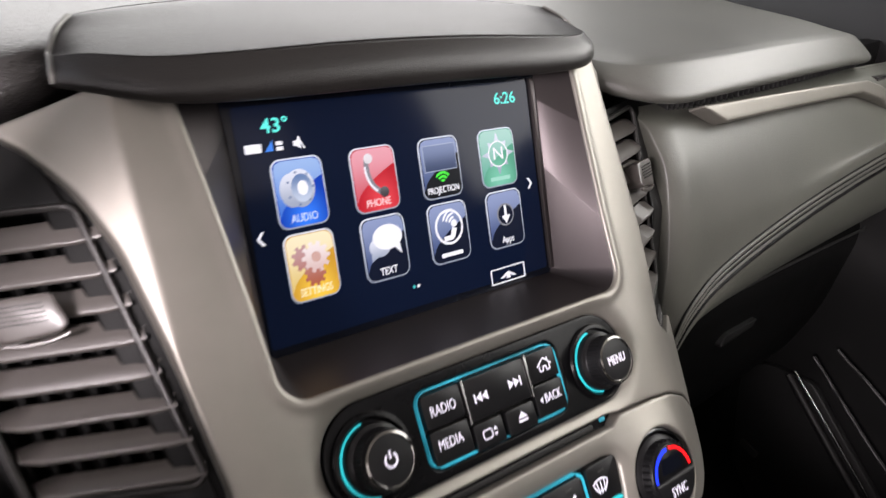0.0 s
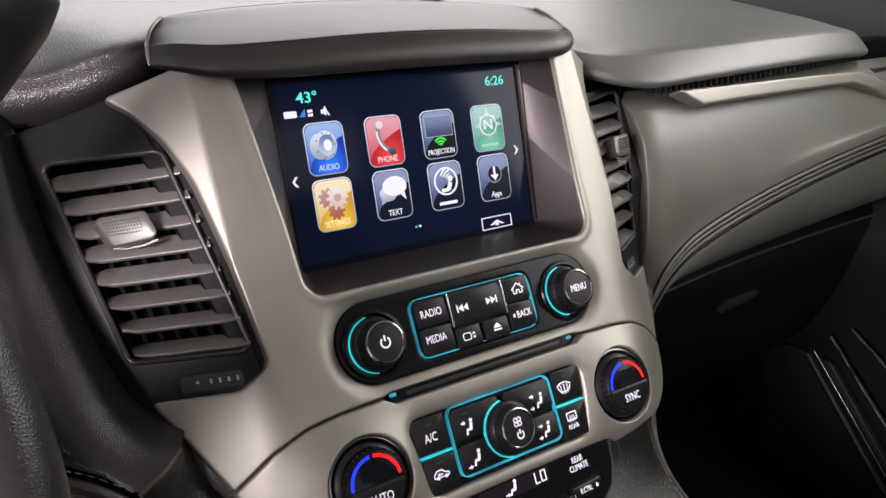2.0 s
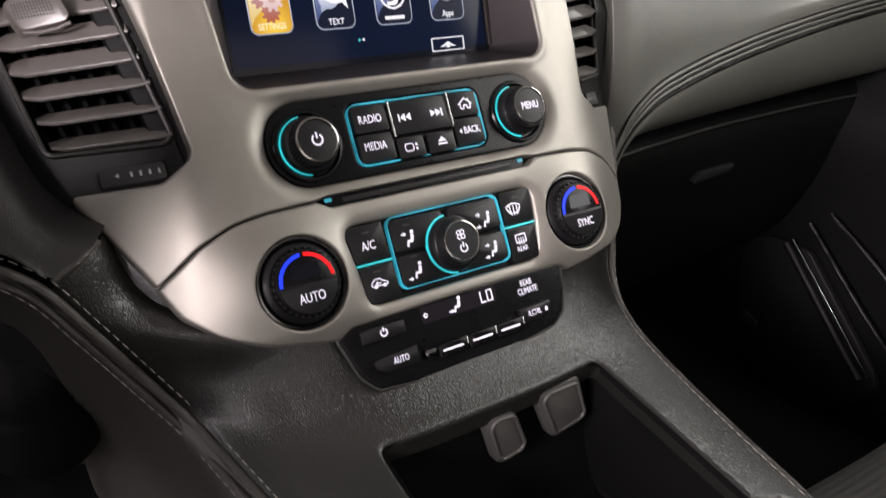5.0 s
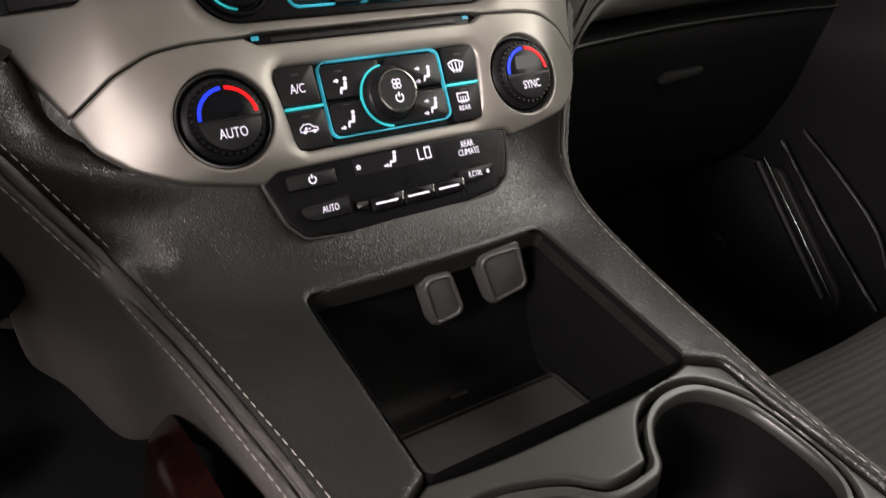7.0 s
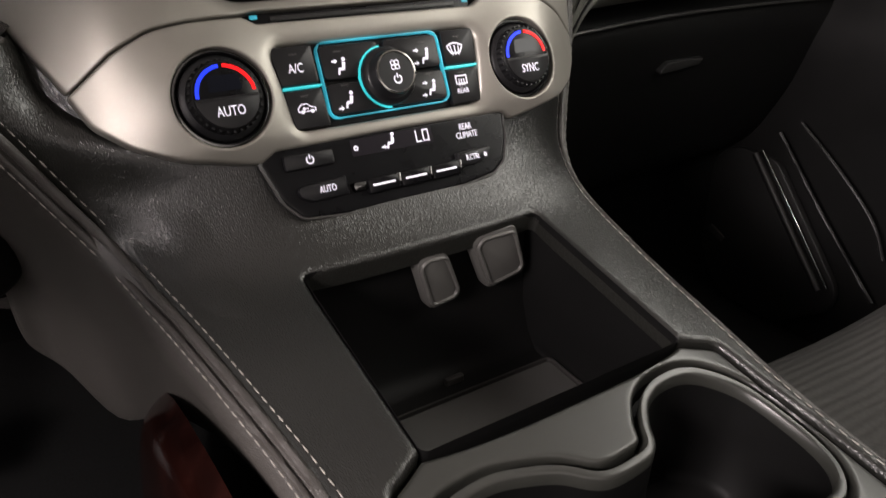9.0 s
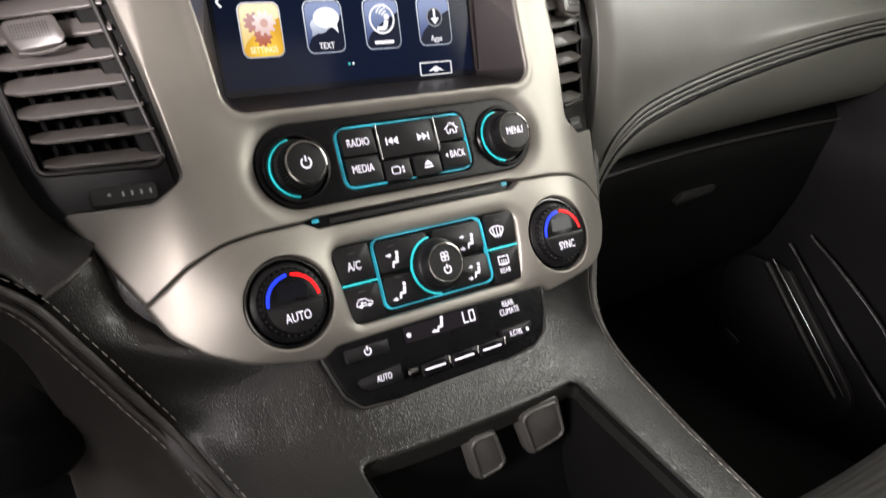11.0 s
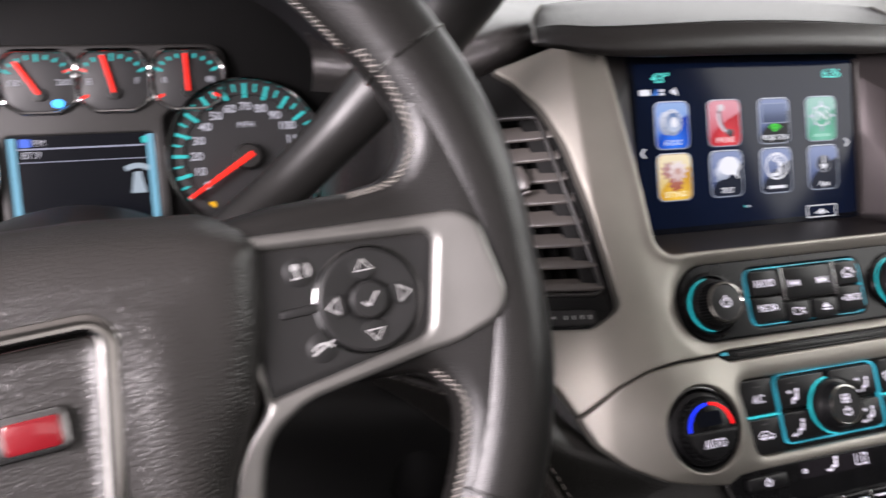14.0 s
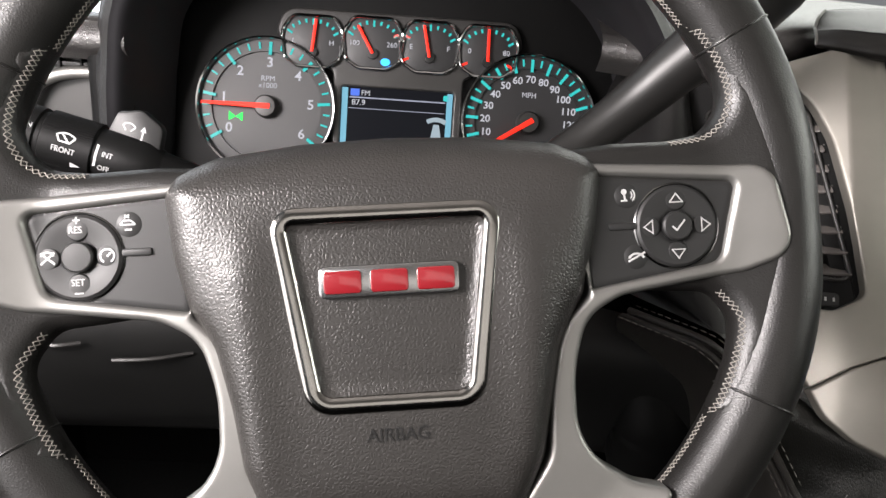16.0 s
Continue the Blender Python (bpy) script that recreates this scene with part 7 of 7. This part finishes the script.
# ---- binnacle over the cluster ----
binnacle = thing("instrument_binnacle", (-0.46, 0.08, 0.75), "black grained hide hood round the instrument cluster", "dash hood")
arch = [(-0.690, 0.640), (-0.690, 0.730), (-0.684, 0.800), (-0.668, 0.862), (-0.615, 0.908), (-0.540, 0.928), (-0.457, 0.933), (-0.375, 0.926), (-0.305, 0.900), (-0.262, 0.856), (-0.240, 0.800), (-0.236, 0.730), (-0.236, 0.640)]
net = []
for x, z in arch:
    d = vec(x + 0.457, 0, (z - 0.76) * 1.1)
    d /= np.linalg.norm(d)
    c = vec(x, 0, z)
    f = 0.060 + 0.030 * max(0, (0.90 - z) / 0.25)
    net.append([tuple(c * [1, 0, 1] - d * 0.030 + [0, 0.150, 0]), tuple(c - d * 0.020 + [0, f + 0.03, 0]), tuple(c - d * 0.010 + [0, f + 0.002, 0]), tuple(c + [0, f - 0.004, 0]), tuple(c + d * 0.009 + [0, f + 0.003, 0]), tuple(c + d * 0.012 + [0, f + 0.02, 0]), tuple(c + d * 0.014 + [0, 0.20, 0]), tuple(c + d * 0.004 + [0, 0.40, 0])])
part("liner", skin("liner", np.array(net)[:, :4], 90, 20), LINER, binnacle, "matt black inner liner")
part("hide_cover", skin("hide_cover", np.array(net)[:, 3:], 90, 28), HIDE, binnacle)

# ---- driver's lower dash ----
panel = thing("driver_dash_panel", (-0.27, 0.0, 0.63), "black hide dash panel beside the centre vent", "dashboard panel")
net = np.array([
    [(-0.234, 0.074, 0.826), (-0.240, 0.061, 0.828), (-0.247, 0.056, 0.829), (-0.256, 0.058, 0.828), (-0.264, 0.072, 0.827), (-0.270, 0.10, 0.826), (-0.270, 0.14, 0.826)],
    [(-0.2295, 0.048, 0.783), (-0.2355, 0.035, 0.785), (-0.243, 0.024, 0.786), (-0.256, 0.020, 0.785), (-0.272, 0.034, 0.784), (-0.284, 0.07, 0.783), (-0.284, 0.14, 0.783)],
    [(-0.221, 0.018, 0.738), (-0.227, 0.005, 0.740), (-0.235, -0.010, 0.741), (-0.252, -0.018, 0.740), (-0.274, -0.006, 0.739), (-0.295, 0.04, 0.738), (-0.295, 0.12, 0.738)],
    [(-0.206, -0.022, 0.688), (-0.212, -0.038, 0.690), (-0.221, -0.056, 0.691), (-0.236, -0.062, 0.692), (-0.256, -0.050, 0.694), (-0.285, 0.00, 0.696), (-0.300, 0.08, 0.696)],
    [(-0.186, -0.060, 0.6735), (-0.192, -0.0705, 0.672), (-0.204, -0.0805, 0.6675), (-0.2172, -0.0835, 0.6615), (-0.2325, -0.0775, 0.674), (-0.2435, -0.067, 0.6765), (-0.290, 0.00, 0.675)]])
part("cover", skin("cover", net, 60, 44), HIDE, panel)
part("lower_edge", sweep("lower_edge", curve(net[-1][1:4] + [0, 0.0005, -0.0020], 24), 0.0020, sides=8), HIDE_SIDELIT, panel, "dark rolled edge")
knee = thing("knee_panel", (-0.47, 0.05, 0.5), "black lower dash panel under the steering column", "dashboard panel")
net = [[(x, 0.02 - c * 0.06, 0.648), (x, -0.006 - c * 0.06, 0.632), (x, -0.010 - c * 0.05, 0.600), (x, 0.010 - c * 0.05, 0.550), (x, 0.045 - c * 0.03, 0.500), (x, 0.10, 0.470), (x, 0.25, 0.465)] for x, c in ((-0.93, 0.2), (-0.75, 0.0), (-0.58, -0.5), (-0.46, -0.8), (-0.36, -0.5), (-0.26, 0.3), (-0.20, 0.95))]
part("cover", skin("cover", np.array(net), 60, 40), KNEE, knee)
for a, b in (((-0.722, -0.012, 0.607), (-0.690, -0.008, 0.607)), ((-0.670, -0.004, 0.591), (-0.612, 0.012, 0.592)), ((-0.306, 0.004, 0.595), (-0.237, -0.030, 0.598))):
    part("panel_gap", sweep("panel_gap", curve([a, tuple((vec(*a) + vec(*b)) / 2 + [0, -0.004, 0]), b], 12), 0.0016, sides=6), PLASTIC_GREY, knee)
part("end_cap", sweep("end_cap", curve([(-0.236, 0.003, 0.515), (-0.2355, 0.000, 0.521), (-0.234, -0.004, 0.537), (-0.236, -0.004, 0.570), (-0.246, 0.008, 0.612)], 24), np.interp(np.linspace(0, 1, 24), [0, 0.05, 0.14, 0.25, 0.7, 1], [0.016, 0.029, 0.0355, 0.037, 0.036, 0.028]), sides=28), PLASTIC_DARK, knee, "black rounded panel end")

# ---- driver's end of the dash: outlet and bright arc ----
outlet = thing("side_air_vent", (-0.74, 0.10, 0.77), "charcoal side air vent with a satin silver arc", "air vent")
END = frame_at((-0.735, 0.100, 0.790), 4)
E2 = on(END)
part("surround", sheet("surround", box2(-0.040, -0.035, 0.140, 0.130, 0.012), [], lambda x, v, h: E2(x, v, np.asarray(h) - 0.016), 0.006, 0.003, 0.006), PLASTIC_GREY, outlet)
arc_path = curve([(-0.036, -0.070), (-0.033, -0.045), (-0.029, -0.028), (-0.020, -0.011), (-0.006, -0.002), (0.010, 0.002), (0.027, 0.003)], 40)
part("arc_trim", sweep("arc_trim", E2(arc_path[:, 0], arc_path[:, 1], np.full(40, -0.004)), np.linspace(0.0062, 0.0050, 40), sides=12, squash=0.8, up=(0, -1, 0.2)), SILVER_WHEEL, outlet, "satin silver arc")
for i in range(3):
    part("slat", prism("slat", box2(-0.005, 0.0085 + 0.0065 * i, 0.066, 0.0045, 0.001), -0.014, -0.006, 0.001, E2), PLASTIC, outlet)
for x in (-0.018, 0.000, 0.017):
    part("vane", prism("vane", box2(x, 0.016, 0.0018, 0.024), -0.014, -0.004, 0.0004, E2), PLASTIC_DARK, outlet)
part("inner_panel", skin("inner_panel", np.array([[(-0.706, 0.106, z), (-0.704, 0.084, z), (-0.690, 0.078, z), (-0.672, 0.090, z)] for z in (0.70, 0.76, 0.80, 0.822)]), 20, 14), PLASTIC_DARK, outlet, "black side panel")
tagged(part("dash_end", skin("dash_end", np.array([[(x, 0.085, 0.806), (x, 0.070, 0.818), (x, 0.076, 0.834), (x, 0.11, 0.838), (x, 0.40, 0.806), (x, 0.80, 0.780)] for x in (-0.98, -0.85, -0.75, -0.67)]), 20, 24), HIDE_TOP, None), "black grained hide driver's end of the dash", "dashboard", kind="structure")

# ---- passenger door ----
door = thing("passenger_door", (0.80, -0.2, 0.2), "closed black passenger door with a chrome strip", "car door")
net = [[(0.785, y, 0.10), (0.780, y, 0.25), (0.775, y, 0.42), (0.765, y, 0.56), (0.80, y, 0.66), (0.82, y, 0.86), (0.86, y, 1.02)] for y in (0.45, 0.2, 0.0, -0.3, -0.7, -1.2)]
part("skin", skin("skin", np.array(net), 30, 40), DOOR_SKIN, door)
part("chrome_strip", sweep("chrome_strip", curve([(0.756, 0.086, 0.382), (0.752, 0.010, 0.312), (0.752, -0.070, 0.232)], 30), 0.0019, sides=10), DARK_CHROME, door, "thin dark chrome strip")
part("pocket_edge", sweep("pocket_edge", curve([(0.752, 0.092, 0.375), (0.750, 0.016, 0.300), (0.750, -0.060, 0.224)], 30), 0.0060, sides=10), DOOR_SKIN, door)
part("panel_edge", sweep("panel_edge", curve([(0.750, 0.064, 0.418), (0.746, -0.030, 0.335), (0.744, -0.135, 0.248)], 30), 0.0028, sides=8), PLASTIC, door)
part("panel_edge", sweep("panel_edge", curve([(0.746, 0.036, 0.443), (0.744, -0.04, 0.398), (0.744, -0.10, 0.352), (0.745, -0.128, 0.310)], 30), 0.0026, sides=8), PLASTIC, door)
grille = rounded([(0.170, 0.370, 0.05), (0.150, 0.190, 0.05), (0.10, 0.128, 0.06), (0.0, 0.128, 0.06), (-0.100, 0.210, 0.04), (0.062, 0.372, 0.02)], 6)
part("speaker_grille", joined("speaker_grille", [prism_data([(p[0], p[1]) for p in grille], 0, 0.010, 0.004, lambda a, b, h: np.stack([0.772 - np.asarray(h, float), np.asarray(a, float), np.asarray(b, float)], -1))], True), PLASTIC, door, "black speaker cover")
part("speaker_badge", prism("speaker_badge", box2(0, 0, 0.030, 0.012, 0.002), 0, 0.003, 0.0008, on(Matrix.Translation((0.760, 0.125, 0.225)) @ Matrix.Rotation(radians(-90), 4, "Z") @ Matrix.Rotation(radians(90), 4, "X") @ Matrix.Rotation(radians(-22), 4, "Z"))), PLASTIC_GREY, door)

# ---- passenger seat ----
CLOTH = mottle(material("black_ribbed_cloth", (0.040, 0.038, 0.036), 0.85), (0.040, 0.038, 0.036), 0.25, 260.0)
ribs = texture_at(CLOTH, node(CLOTH, "ShaderNodeTexWave", Scale=34.0, Distortion=3.0, Detail=1.0), (0.3, 1.0, 1.0))
ribs.bands_direction = "Y"
bumped(CLOTH, ribs, 0.5, 0.0012, "Fac")
seat = thing("passenger_seat", (0.45, -0.6, 0.1), "black ribbed cloth passenger seat", "car seat")
net = []
for x, d in ((0.170, 0.06), (0.180, 0.012), (0.205, 0.0), (0.30, 0.004), (0.45, 0.012), (0.60, 0.004), (0.68, 0.0), (0.71, 0.02), (0.715, 0.08)):
    net.append([(x, -0.235, 0.26), (x, -0.215, 0.34 - d), (x, -0.235, 0.385 - d), (x, -0.30, 0.412 - d), (x, -0.45, 0.415 - d), (x, -0.75, 0.400 - d)])
part("cushion", skin("cushion", np.array(net), 60, 40), CLOTH, seat)
net = [[(x, -0.76, 0.38), (x, -0.80, 0.60), (x, -0.88, 0.90), (x, -0.92, 1.02), (x, -0.98, 1.00), (x, -0.98, 0.5)] for x in (0.18, 0.22, 0.45, 0.68, 0.72)]
part("backrest", skin("backrest", np.array(net), 30, 30), CLOTH, seat)
part("base", prism("base", box2(0.45, -0.50, 0.44, 0.50, 0.03), 0.12, 0.33, 0.01, on(Matrix.Identity(4))), PLASTIC_DARK, seat)

# ---- pedals ----
pedal = thing("brake_pedal", (-0.36, 0.34, 0.50), "dark steel brake pedal with a rubber pad", "pedal")
part("arm", sweep("arm", curve([(-0.37, 0.505, 0.50), (-0.37, 0.34, 0.44), (-0.365, 0.26, 0.34), (-0.36, 0.20, 0.25)], 16), 0.008, sides=8), PLASTIC_GREY, pedal)
part("foot_pad", prism("foot_pad", box2(-0.36, 0, 0.10, 0.06, 0.012), 0, 0.012, 0.004, on(frame_at((0, 0.19, 0.235), 35))), RUBBER, pedal)

# ---- the shell ----
def slab(name, lo, hi, mat, label, category):
    x0, y0, z0 = lo
    x1, y1, z1 = hi
    v = [(x, y, z) for x in (x0, x1) for y in (y0, y1) for z in (z0, z1)]
    me = mesh_of(name, v, [(0, 1, 3, 2), (4, 5, 7, 6), (0, 1, 5, 4), (2, 3, 7, 6), (0, 2, 6, 4), (1, 3, 7, 5)], False)
    return tagged(part(name, me, mat, None), label, category, kind="structure")


slab("floor", (-1.0, -2.2, 0.08), (1.0, 0.62, 0.12), CARPET, "black carpeted car floor", "floor")
slab("wall_firewall", (-1.0, 0.50, 0.12), (1.0, 0.56, 0.77), PLASTIC_DARK, "black bulkhead behind the dashboard", "wall")
# unseen, higher than a door sill to hold side light off the footwell
slab("wall_driver_shade", (-0.98, -2.2, 0.12), (-0.93, 0.50, 0.58), DOOR_SKIN, "unseen black wall at the driver's door, raised to shade the footwell", "wall")
slab("wall_passenger_door", (0.93, -2.2, 0.12), (0.98, 0.50, 0.92), DOOR_SKIN, "black body side behind the passenger door", "wall")
slab("wall_rear", (-1.0, -2.2, 0.12), (1.0, -2.1, 1.05), PLASTIC_DARK, "dark rear bench of the cabin", "wall")
slab("ceiling", (-0.85, -2.2, 1.42), (0.85, 0.18, 1.46), HEADLINER, "grey cloth headliner", "ceiling")
for s in (-1, 1):
    tagged(part("trim", sweep("trim", curve([(s * 0.93, 0.85, 0.88), (s * 0.88, 0.55, 1.12), (s * 0.82, 0.18, 1.40)], 20), 0.035, sides=10), PLASTIC_GREY, None), "dark grey windscreen pillar", "trim", kind="structure")

DAY = material("pale_showroom_daylight", (0.9, 0.95, 1.0), 0.9, glow=2.0)
slab("backdrop", (-1.46, 0.15, 0.30), (-1.45, 4.0, 1.90), DAY, "pale bright showroom outside the side window", "backdrop")
